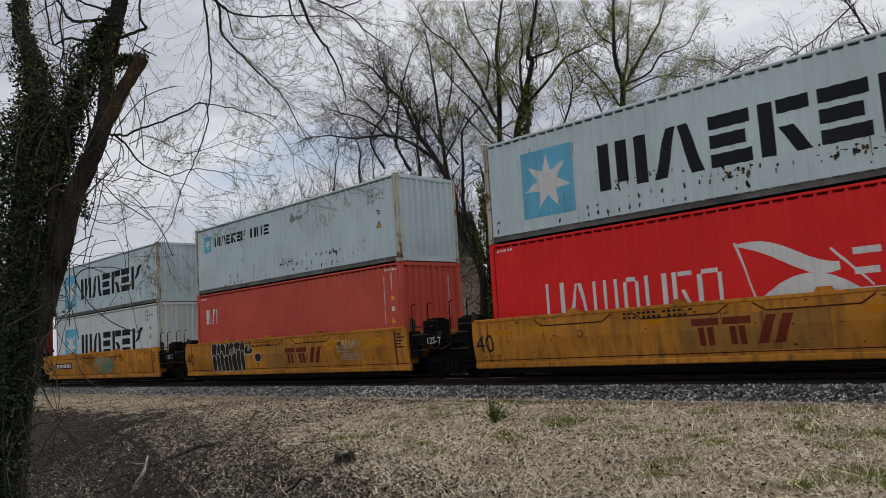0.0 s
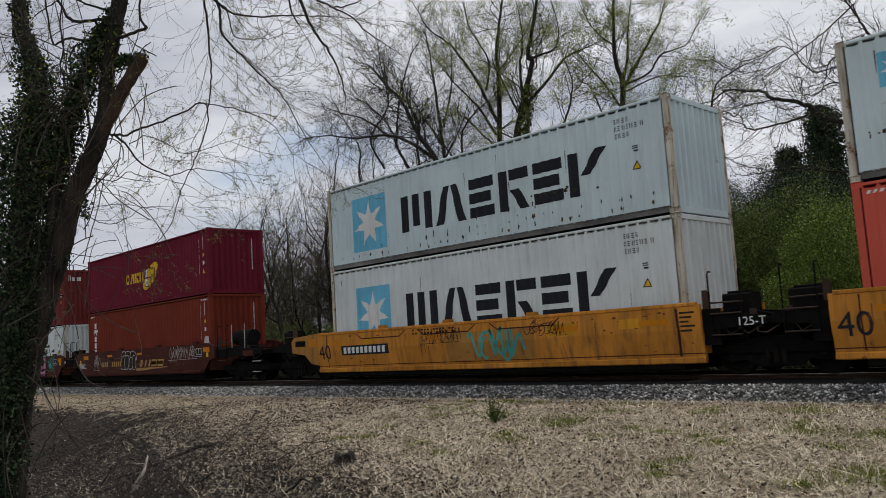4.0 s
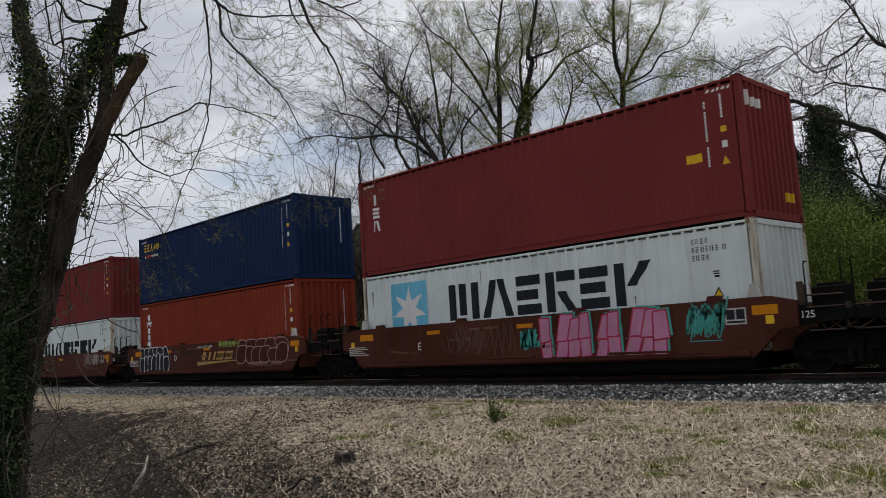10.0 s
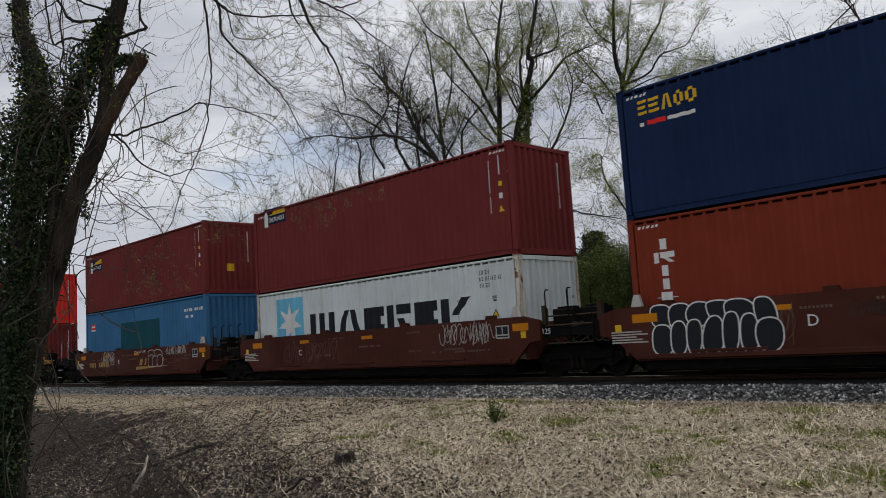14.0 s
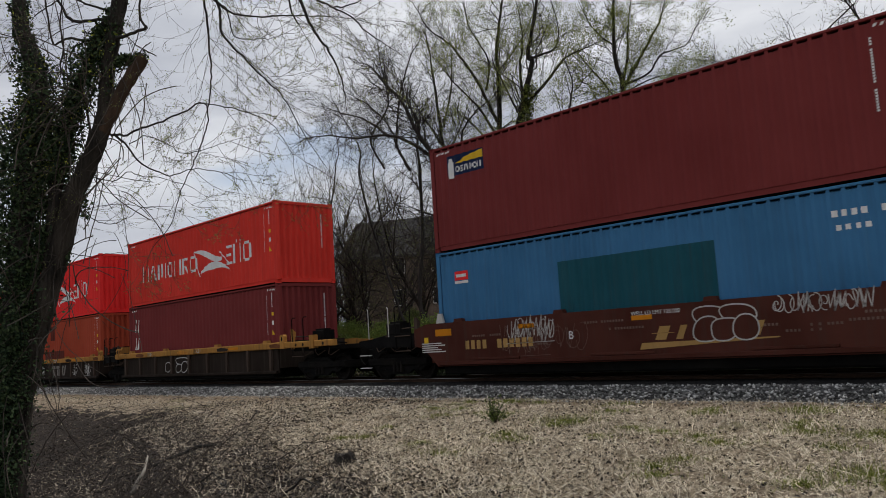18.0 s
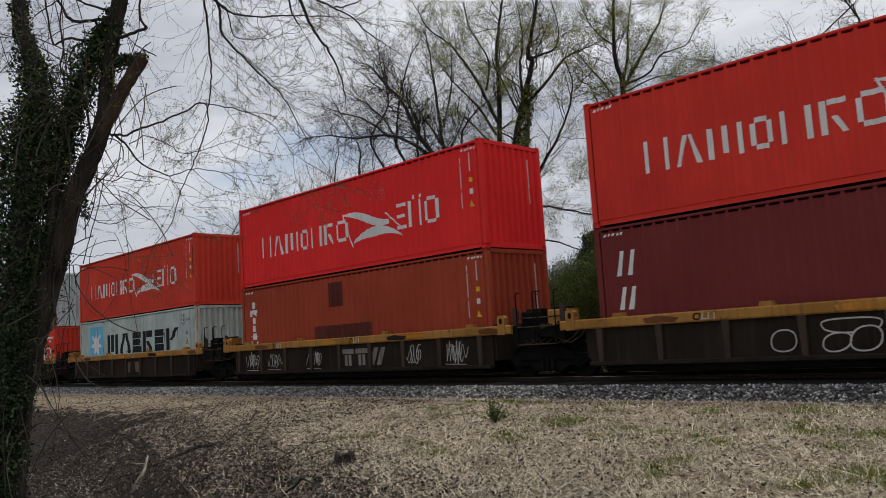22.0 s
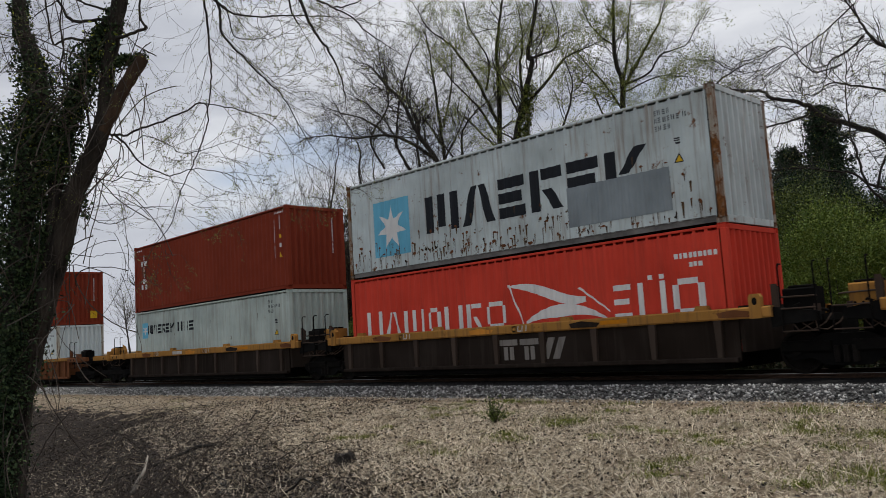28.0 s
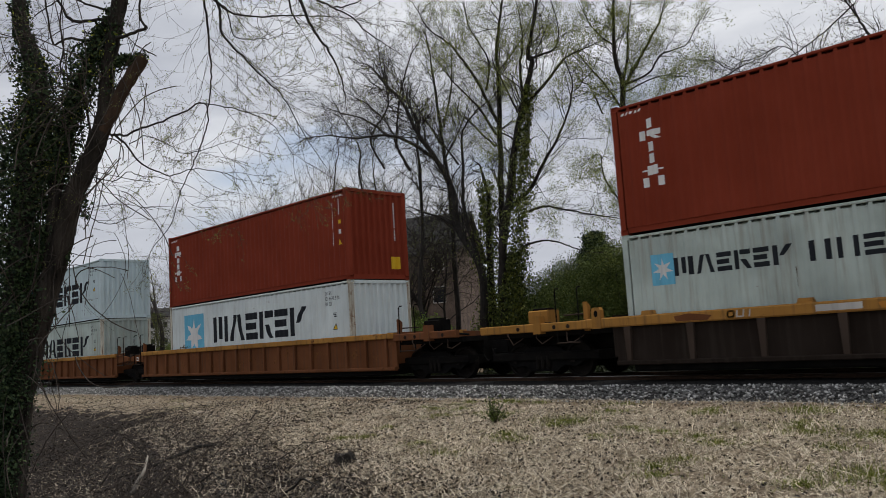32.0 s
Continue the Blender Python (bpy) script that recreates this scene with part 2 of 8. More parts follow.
def soil_mat():
    """Thatch over soil: bare brown earth in a strip beside the ballast, mossy and dark patches on the bank."""
    k = Nodes("dry_thatch_soil")
    v = k.coords(jitter=False)
    fine = k.ramp(k.noise(v, 11, 10, 0.78), [(0.36, (0.050, 0.036, 0.023)), (0.64, (0.50, 0.41, 0.285)), (0.5, (0.26, 0.205, 0.135))])
    earth = k.ramp(k.noise(v, 7, 8, 0.7), [(0.35, (0.10, 0.068, 0.040)), (0.65, (0.30, 0.22, 0.135))])
    col = k.mix(k.ramp(k.noise(v, 0.35, 4, 0.6), [(0.50, 0.0), (0.66, 0.6)]), fine, earth)
    split, wob = k.n.new("ShaderNodeSeparateXYZ"), k.n.new("ShaderNodeMath")
    k.l.new(v, split.inputs[0])
    wob.operation = "MULTIPLY_ADD"
    wob.inputs[1].default_value = 0.9
    k.l.new(k.noise(v, 0.9, 5, 0.6), wob.inputs[0])
    k.l.new(split.outputs[1], wob.inputs[2])
    scale = k.n.new("ShaderNodeMapRange")
    scale.inputs["From Min"].default_value, scale.inputs["From Max"].default_value = 12.2, 12.9
    k.l.new(wob.outputs[0], scale.inputs["Value"])
    col = k.mix(scale.outputs[0], col, earth)
    col = k.mix(k.ramp(k.noise(v, 0.8, 5, 0.65), [(0.56, 0.0), (0.70, 0.55)]), col, (0.13, 0.135, 0.04))
    k.bump(k.noise(v, 16, 8, 0.7), 1.0, 0.07)
    return k.done(col, 0.95)


SOIL = soil_mat()
# brown leaf mould, its colour also lowered for shade from the leaning tree
MOULD_SHADE = rough_mat("shaded_leaf_mould", [(0.35, (0.012, 0.009, 0.007)), (0.65, (0.075, 0.056, 0.041))], 14, 8, rough=0.95, bump=1.0, distance=0.05)

# ---- mesh helpers ----
class G:
    """Collects vertices and faces for one mesh."""

    def __init__(self):
        self.v, self.f = [], []

    def face(self, pts):
        s = len(self.v)
        self.v.extend(pts)
        self.f.append(tuple(range(s, s + len(pts))))

    def box(self, x0, x1, y0, y1, z0, z1):
        """A block."""
        s = len(self.v)
        self.v += [(x, y, z) for z in (z0, z1) for y in (y0, y1) for x in (x0, x1)]
        for q in ((0, 2, 3, 1), (4, 5, 7, 6), (0, 1, 5, 4), (2, 6, 7, 3), (0, 4, 6, 2), (1, 3, 7, 5)):
            self.f.append(tuple(s + i for i in q))
        return self

    def slab(self, x0, x1, y0, y1, z0, z1, c=0.01):
        """A block with chamfered edges along x."""
        pts = [(y0 + c, z0), (y1 - c, z0), (y1, z0 + c), (y1, z1 - c), (y1 - c, z1), (y0 + c, z1), (y0, z1 - c), (y0, z0 + c)]
        return self.along(pts, x0, x1)

    def along(self, pts, x0, x1):
        """A (y, z) outline drawn out along x."""
        s, n = len(self.v), len(pts)
        self.v += [(x, y, z) for x in (x0, x1) for y, z in pts]
        for i in range(n):
            j = (i + 1) % n
            self.f.append((s + i, s + j, s + n + j, s + n + i))
        self.f.append(tuple(s + n + i for i in range(n)))
        self.f.append(tuple(s + n - 1 - i for i in range(n)))
        return self

    def across(self, pts, y0, y1):
        """An (x, z) outline drawn out along y."""
        s, n = len(self.v), len(pts)
        self.v += [(x, y, z) for y in (y0, y1) for x, z in pts]
        for i in range(n):
            j = (i + 1) % n
            self.f.append((s + i, s + n + i, s + n + j, s + j))
        self.f.append(tuple(s + i for i in range(n)))
        self.f.append(tuple(s + n + n - 1 - i for i in range(n)))
        return self

    def tube(self, pts, radii, n=6, cap=True):
        """A round bar through points."""
        s = len(self.v)
        pts = [Vector(p) for p in pts]
        d0 = (pts[1] - pts[0]).normalized()
        u = d0.orthogonal().normalized()
        for i, p in enumerate(pts):
            d = (pts[min(i + 1, len(pts) - 1)] - pts[max(i - 1, 0)]).normalized()
            u = (u - d * u.dot(d)).normalized() if (u - d * u.dot(d)).length > 1e-6 else d.orthogonal().normalized()
            w = d.cross(u)
            r = radii[i] if isinstance(radii, (list, tuple)) else radii
            for k in range(n):
                a = 2 * pi * k / n
                self.v.append(tuple(p + u * (r * cos(a)) + w * (r * sin(a))))
        for i in range(len(pts) - 1):
            for k in range(n):
                a, b = s + i * n + k, s + i * n + (k + 1) % n
                self.f.append((a, b, b + n, a + n))
        if cap:
            self.f.append(tuple(s + n - 1 - k for k in range(n)))
            e = s + (len(pts) - 1) * n
            self.f.append(tuple(e + k for k in range(n)))
        return self

    def disc_y(self, x, z, prof, n=20):
        """A turned shape about a y axis through (x, z): prof is (y, radius) pairs."""
        s = len(self.v)
        for y, r in prof:
            for k in range(n):
                a = 2 * pi * k / n
                self.v.append((x + r * cos(a), y, z + r * sin(a)))
        for i in range(len(prof) - 1):
            for k in range(n):
                a, b = s + i * n + k, s + i * n + (k + 1) % n
                self.f.append((a, b, b + n, a + n))
        self.f.append(tuple(s + k for k in range(n)))
        e = s + (len(prof) - 1) * n
        self.f.append(tuple(e + n - 1 - k for k in range(n)))
        return self

    def mesh(self, name, mat, smooth=False):
        me = bpy.data.meshes.new(name)
        me.from_pydata(self.v, [], self.f)
        me.materials.append(mat)
        if smooth:
            me.shade_smooth()
        me.update()
        return me


def np_mesh(name, verts, faces, mat):
    """A mesh from arrays: verts (n, 3), faces (m, k)."""
    me = bpy.data.meshes.new(name)
    m, k = faces.shape
    me.vertices.add(len(verts))
    me.vertices.foreach_set("co", np.ascontiguousarray(verts, dtype=np.float32).ravel())
    me.loops.add(m * k)
    me.loops.foreach_set("vertex_index", np.ascontiguousarray(faces, dtype=np.int32).ravel())
    me.polygons.add(m)
    me.polygons.foreach_set("loop_start", np.arange(0, m * k, k, dtype=np.int32))
    me.update(calc_edges=True)
    me.materials.append(mat)
    return me


def part(name, mesh, parent, label=""):
    ob = new(name, mesh)
    ob.parent = parent
    if label:
        ob["label"] = label
    return ob


def gpart(name, g, mat, parent, label="", smooth=False):
    return part(name, g.mesh(name, mat, smooth), parent, label)


def empty(name, x=0, y=0, z=0):
    e = new(name)
    e.location = (x, y, z)
    return e

# ---- the train ----
NEAR = 15.236            # y of the containers' near faces
YC = NEAR + 1.219        # y of the track's centre line
LEN, WID = 12.192, 2.438
HC, STD = 2.896, 2.591
TRAIN = []               # (thing, x at the start, y, z)
WHEELS = []              # (wheel set, x, z) in its car's space


def run(t):
    """How far the train has gone after t seconds."""
    return 6.0844 * t + 0.0094075 * t * t - 0.00011391 * t ** 3


WAVES = 43
PITCH_X = (LEN - 0.32) / WAVES


def wave_points(start, pitch, count, out, deep):
    pts = [(start, out)]
    for i in range(count):
        b = start + i * pitch
        pts += [(b + 0.13 * pitch, out), (b + 0.37 * pitch, deep), (b + 0.63 * pitch, deep), (b + 0.87 * pitch, out)]
    pts.append((start + count * pitch, out))
    return pts


SIDE_WAVE = wave_points(0.16, PITCH_X, WAVES, 0.016, 0.048)
END_WAVE = wave_points(0.13, (WID - 0.26) / 9, 9, 0.008, 0.075)


def depth_at(wave, u):
    for (a, da), (b, db) in zip(wave, wave[1:]):
        if a <= u <= b:
            return da + (db - da) * (u - a) / max(1e-9, b - a)
    return wave[0][1]


def clip(poly, lo, hi):
    """The part of a convex (u, z) outline between u = lo and u = hi."""
    for sign, lim in ((1, lo), (-1, hi)):
        out = []
        for i, p in enumerate(poly):
            q = poly[(i + 1) % len(poly)]
            a, b = sign * (p[0] - lim), sign * (q[0] - lim)
            if a >= 0:
                out.append(p)
            if (a > 0 > b) or (a < 0 < b):
                k = a / (a - b)
                out.append((lim, p[1] + (q[1] - p[1]) * k))
        poly = out
        if len(poly) < 3:
            return []
    return poly


def on_side(polys, lift=0.004):
    """Convex outlines laid on the corrugated near side."""
    g = G()
    for poly in polys:
        lo, hi = min(p[0] for p in poly), max(p[0] for p in poly)
        for (a, _), (b, _) in zip(SIDE_WAVE, SIDE_WAVE[1:]):
            if b > lo and a < hi and b - a > 1e-6:
                c = clip(poly, a, b)
                if c:
                    g.face([(u, depth_at(SIDE_WAVE, u) - lift, z) for u, z in c])
    return g


def on_end(polys, lift=0.004):
    """Convex outlines laid on the corrugated end that leads; u runs from the near side."""
    g = G()
    for poly in polys:
        lo, hi = min(p[0] for p in poly), max(p[0] for p in poly)
        for (a, _), (b, _) in zip(END_WAVE, END_WAVE[1:]):
            if b > lo and a < hi and b - a > 1e-6:
                c = clip(poly, a, b)
                if c:
                    g.face([(LEN - depth_at(END_WAVE, u) + lift, u, z) for u, z in c])
    return g


def rect(x0, x1, z0, z1, lean=0.0):
    return [(x0, z0), (x1, z0), (x1 + lean, z1), (x0 + lean, z1)]


def star(cx, cz, r, points=7, inner=0.42):
    ring = [(cx + (r if i % 2 == 0 else r * inner) * sin(pi * i / points), cz + (r if i % 2 == 0 else r * inner) * cos(pi * i / points)) for i in range(2 * points)]
    n = len(ring)
    out = [[ring[i - 1], ring[i], ring[(i + 1) % n]] for i in range(0, n, 2)]
    out += [[(cx, cz), ring[i], ring[(i + 2) % n]] for i in range(1, n, 2)]
    return out


def strokes(kind, a, b, z0, z1, w):
    """One sign of a word as a few plain bars between a and b: uprights, rungs, leaning bars or a ring of bars."""
    t, m, mid = w * 0.92, (a + b) / 2, (z0 + z1) / 2
    if kind == "post":
        return [rect(m - w / 2, m + w / 2, z0, z1)]
    if kind == "pair":
        return [rect(a, a + w, z0, z1), rect(b - w, b, z0, z1)]
    if kind == "trio":
        return [rect(a, a + w, z0, z1), rect(m - w / 2, m + w / 2, z0 + (z1 - z0) * 0.12, z1), rect(b - w, b, z0, z1)]
    if kind == "tent":
        return [[(a, z0), (a + w, z0), (m, z1), (m - w * 0.8, z1)], [(b - w, z0), (b, z0), (m + w * 0.9, z1), (m + w * 0.1, z1)]]
    if kind == "rungs":
        return [rect(a, b, z0, z0 + t), rect(a, b - w * 0.4, mid - t / 2, mid + t / 2), rect(a, b, z1 - t, z1)]
    if kind == "prop":
        return [rect(a, a + w, z0, z1), rect(a + w * 1.25, b, z1 - t, z1), [(b - w, z0), (b, z0), (m + w * 0.6, mid), (m - w * 0.4, mid)]]
    if kind == "fork":
        return [rect(a, a + w, z0, z1), [(a + w * 1.2, mid - t * 0.2), (a + w * 2.1, mid - t * 0.2), (b + w * 0.2, z1), (b - w * 0.9, z1)]]
    if kind == "ring":
        c = w * 0.9
        return [rect(a, a + w, z0 + c, z1 - c), rect(b - w, b, z0 + c, z1 - c), rect(a + c, b - c, z0, z0 + t), rect(a + c, b - c, z1 - t, z1)]
    return [rect(a, a + w, z0, z1), rect(b - w, b, z0, z1), rect(a + w * 1.15, b - w * 1.15, z0, z0 + t)]   # a trough


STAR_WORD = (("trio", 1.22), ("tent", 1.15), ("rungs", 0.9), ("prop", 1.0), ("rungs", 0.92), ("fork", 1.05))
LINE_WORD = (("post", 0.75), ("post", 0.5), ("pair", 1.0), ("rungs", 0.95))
PENNANT_FIRST = (("pair", 1.0), ("tent", 1.0), ("trio", 1.2), ("ring", 0.8), ("pair", 1.0), ("prop", 0.85), ("ring", 1.0))
PENNANT_LAST = (("rungs", 0.75), ("pair", 1.0), ("ring", 1.05))


def bar_word(signs, x0, x1, z0, z1, weight=0.26, gap=0.14, tall=0.0):
    """A word as plain bars, one group a sign; weight is a bar's breadth against a sign's, tall lifts the first sign."""
    out, unit = [], (x1 - x0) / (sum(k[1] for k in signs) - gap)
    a = x0
    for i, (kind, wide) in enumerate(signs):
        b = a + unit * (wide - gap)
        out.append(strokes(kind, a, b, z0, z1 + (tall if i == 0 else 0.0), unit * weight))
        a += unit * wide
    return out


def flag(x0, x1, z0, z1, mat_gap=0):
    """A waving pennant: two curved bands that meet in the middle, and two thin edges."""
    out, n = [], 14
    w, h = x1 - x0, z1 - z0
    for i in range(n):
        u0, u1 = i / n, (i + 1) / n
        top = lambda u: 0.97 - 0.42 * u + 0.10 * sin(u * pi * 2.0) + (0.06 * max(0, u - 0.6) / 0.4)
        t0, t1 = top(u0), top(u1)
        k0, k1 = 0.02 + 0.22 * sin(pi * min(1, u0 * 1.1)), 0.02 + 0.22 * sin(pi * min(1, u1 * 1.1))
        if u1 < 0.84:
            out.append([(x0 + w * u0, z0 + h * (t0 - k0)), (x0 + w * u1, z0 + h * (t1 - k1)), (x0 + w * u1, z0 + h * t1), (x0 + w * u0, z0 + h * t0)])
        low = lambda u: 0.02 + 0.44 * sin(pi * min(1.0, u * 1.0)) ** 0.8
        if u1 > 0.08:
            c0, c1 = low(u0), low(u1)
            g0, g1 = c0 * (0.38 + 0.5 * abs(u0 - 0.45)), c1 * (0.38 + 0.5 * abs(u1 - 0.45))
            out.append([(x0 + w * (0.12 + 0.88 * u0), z0 + h * g0), (x0 + w * (0.12 + 0.88 * u1), z0 + h * g1),
                        (x0 + w * (0.12 + 0.88 * u1), z0 + h * c1), (x0 + w * (0.12 + 0.88 * u0), z0 + h * c0)])
    out.append([(x0, z0 + h), (x0 + 0.16 * w, z0), (x0 + 0.175 * w, z0), (x0 + 0.02 * w, z0 + h)])
    out.append([(x0 + 0.72 * w, z0 + 0.75 * h), (x0 + w, z0 + 0.2 * h), (x0 + w, z0 + 0.24 * h), (x0 + 0.735 * w, z0 + 0.78 * h)])
    return out


def bar_column(x, z0, z1, n, w=0.075, gaps=()):
    """An upright line of writing too small to read, as bars."""
    step = (z1 - z0) / n
    return [rect(x, x + w, z0 + i * step, z0 + (i + 0.72) * step) for i in range(n) if i not in gaps]


def tri(x, z, s):
    return [[(x, z), (x + s, z), (x + s / 2, z + s * 0.95)]]


CACHE = {}


def shared(key, make):
    if key not in CACHE:
        CACHE[key] = make()
    return CACHE[key]


def inward(p, side):
    x, y, z = p
    return {"near": (x, y + 0.12, z + 0.05), "far": (x, y - 0.12, z + 0.05), "lead": (x - 0.12, y, z + 0.05), "tail": (x + 0.12, y, z + 0.05)}[side]


def wall_mesh(wave, flip_y, h, mat, name):
    g = G()
    s = 0.0
    for (a, da), (b, db) in zip(wave, wave[1:]):
        pts = [(a, da), (b, db)]
        top = h - 0.135 if max(da, db) > wave[0][1] + 0.01 else h - 0.075
        q = [(pts[0][0], pts[0][1], 0.15), (pts[1][0], pts[1][1], 0.15), (pts[1][0], pts[1][1], top), (pts[0][0], pts[0][1], top)]
        if flip_y == "far":
            q = [(x, WID - y, z) for x, y, z in q][::-1]
        elif flip_y == "lead":
            q = [(LEN - y, x, z) for x, y, z in q]
        elif flip_y == "tail":
            q = [(y, x, z) for x, y, z in q][::-1]
        g.face(q)
        if max(da, db) > wave[0][1] + 0.01:   # the pressed recess closes inwards under the top rail
            g.face([q[3], q[2], inward(q[2], flip_y), inward(q[3], flip_y)])
    return g.mesh(name, mat)


def casting_mesh(mat):
    """A corner casting with its hand holes sunk in."""
    bm = bmesh.new()
    bmesh.ops.create_cube(bm, size=1, matrix=Matrix.Translation((0.089, 0.081, 0.059)) @ Matrix.Diagonal((0.178, 0.162, 0.118, 1)))
    faces = [f for f in bm.faces if abs(f.normal.z) < 0.5]
    for f in faces:
        r = bmesh.ops.inset_individual(bm, faces=[f], thickness=0.032)
        bmesh.ops.translate(bm, verts=f.verts, vec=-f.normal * 0.03)
    me = bpy.data.meshes.new("corner_casting")
    bm.to_mesh(me)
    bm.free()
    me.materials.append(mat)
    return me


def container(xl, z0, h, mat, label, post=None, trim=None, group=""):
    """A forty-foot box; returns its empty, at its near lower tail corner."""
    c = empty("shipping_container")
    tagged(c, label, "shipping container", group)
    post, trim = post or mat, trim or mat
    TRAIN.append((c, xl, NEAR, z0))
    key = mat.name
    part("side_wall", shared(("n", key, h), lambda: wall_mesh(SIDE_WAVE, "near", h, mat, "side_wall")), c)
    part("side_wall", shared(("f", key, h), lambda: wall_mesh(SIDE_WAVE, "far", h, mat, "side_wall")), c)
    part("end_wall", shared(("l", key, h), lambda: wall_mesh(END_WAVE, "lead", h, mat, "end_wall")), c)
    part("end_wall", shared(("t", key, h), lambda: wall_mesh(END_WAVE, "tail", h, mat, "end_wall")), c)
    part("roof", shared(("r", key, h), lambda: G().slab(0.02, LEN - 0.02, 0.03, WID - 0.03, h - 0.07, h - 0.035).mesh("roof", mat)), c)
    part("floor_frame", shared(("b",), lambda: G().slab(0.05, LEN - 0.05, 0.05, WID - 0.05, 0.03, 0.16).mesh("floor_frame", UNDER)), c)
    for y0, y1 in ((0.0, 0.07), (WID - 0.07, WID)):
        part("top_rail", shared(("tr", trim.name, h, y0), lambda: G().slab(0.17, LEN - 0.17, y0, y1, h - 0.085, h - 0.028).mesh("top_rail", trim)), c)
        f, c0 = (1, 0.0) if y0 == 0 else (-1, WID)
        channel = [(c0 + f * a, z) for a, z in ((0.014, 0.168), (0.014, 0.156), (0.034, 0.150), (0.034, 0.050), (0.028, 0.035), (0.075, 0.035), (0.075, 0.168))]
        rail_mat = DARK_RAIL if post in (RUST_EDGE, RUST_HEAVY) else trim
        part("bottom_rail", shared(("br", rail_mat.name, y0), lambda: G().along(channel, 0.17, LEN - 0.17).mesh("bottom_rail", rail_mat)), c)
    for x0 in (0.0, LEN - 0.13):
        for y0 in (0.0, WID - 0.13):
            part("corner_post", shared(("cp", post.name, h, x0, y0), lambda: G().across(
                [(x0 + 0.012, 0.11), (x0 + 0.118, 0.11), (x0 + 0.13, 0.13), (x0 + 0.13, h - 0.13), (x0 + 0.118, h - 0.11), (x0 + 0.012, h - 0.11), (x0, h - 0.13), (x0, 0.13)],
                y0 + 0.002, y0 + 0.128).mesh("corner_post", post)), c)
    for x0, x1 in ((0.004, 0.09), (LEN - 0.09, LEN - 0.004)):
        part("end_header", shared(("eh", trim.name, h, x0), lambda: G().box(x0, x1, 0.16, WID - 0.16, h - 0.12, h - 0.014).mesh("end_header", trim)), c)
        part("end_sill", shared(("es", trim.name, x0), lambda: G().box(x0, x1, 0.16, WID - 0.16, 0.02, 0.165).mesh("end_sill", trim)), c)
    cm = shared(("cc", post.name), lambda: casting_mesh(post))
    for x0 in (-0.003, LEN - 0.175):
        for y0 in (-0.003, WID - 0.159):
            for zz in (0.0, h - 0.118):
                o = part("corner_casting", cm, c)
                o.location = (x0, y0, zz)
    return c


def weld(me):
    bm = bmesh.new()
    bm.from_mesh(me)
    bmesh.ops.remove_doubles(bm, verts=bm.verts, dist=0.0004)
    bm.to_mesh(me)
    bm.free()
    return me


def mark(c, name, polys, mat, label="", lift=0.004, end=False):
    ob = part(name, weld((on_end if end else on_side)(polys, lift).mesh(name, mat)), c, label)
    if name.endswith(("bars", "dots")):
        ob["kind"] = "stuff"


def word(c, groups, mat):
    """Each bar of a large word is a part of its own."""
    for polys in groups:
        for bar in polys:
            mark(c, "painted_bar", [bar], mat)


def fleck(rng, x, z, w, h):
    """One torn-edged spot of bare or rusted metal."""
    n = rng.randint(5, 7)
    return [(x + w * rng.uniform(0.6, 1.1) * cos(2 * pi * k / n), z + h * rng.uniform(0.6, 1.1) * sin(2 * pi * k / n)) for k in range(n)]


def scuffs(c, h):
    """Rows of knocked and rusted spots along the lower side of an old pale box, and a few rust runs."""
    rng = random.Random(int(h * 1000) + len(TRAIN) * 7)
    rust, dark = [], []
    for base, odds in ((0.52, 0.75), (0.30, 0.80), (0.78, 0.22)):
        a, b = sorted((rng.uniform(0.4, 6.0), rng.uniform(5.0, 11.6)))
        x = 0.35
        while x < 11.7:
            if rng.random() < (odds if a < x < b else odds * 0.5):
                for _ in range(rng.choice((1, 1, 2, 3))):
                    (rust if rng.random() < 0.6 else dark).append(fleck(rng, x + rng.gauss(0, 0.03), base + rng.gauss(0, 0.03), rng.uniform(0.015, 0.045), rng.uniform(0.02, 0.08)))
            x += 0.276
    for _ in range(rng.randint(1, 3)):   # a torn patch
        x, z = rng.uniform(1.0, 10.5), rng.uniform(0.5, 1.0)
        for _ in range(26):
            (rust if rng.random() < 0.7 else dark).append(fleck(rng, x + rng.gauss(0, 0.32), z + rng.gauss(0, 0.05), rng.uniform(0.01, 0.05), rng.uniform(0.012, 0.07)))
    for _ in range(rng.randint(3, 7)):   # thin runs
        x, z, l = rng.uniform(0.4, 11.8), rng.uniform(0.7, h - 0.3), rng.uniform(0.15, 0.55)
        w = rng.uniform(0.006, 0.016)
        rust.append([(x - w, z), (x + w, z), (x + w * 0.3, z - l), (x - w * 0.3, z - l)])
    mark(c, "rust_dots", rust, RUST_FLECK, "small rusted knocks")
    mark(c, "scuff_dots", dark, INK_CHARCOAL, "dark scuff marks", lift=0.005)


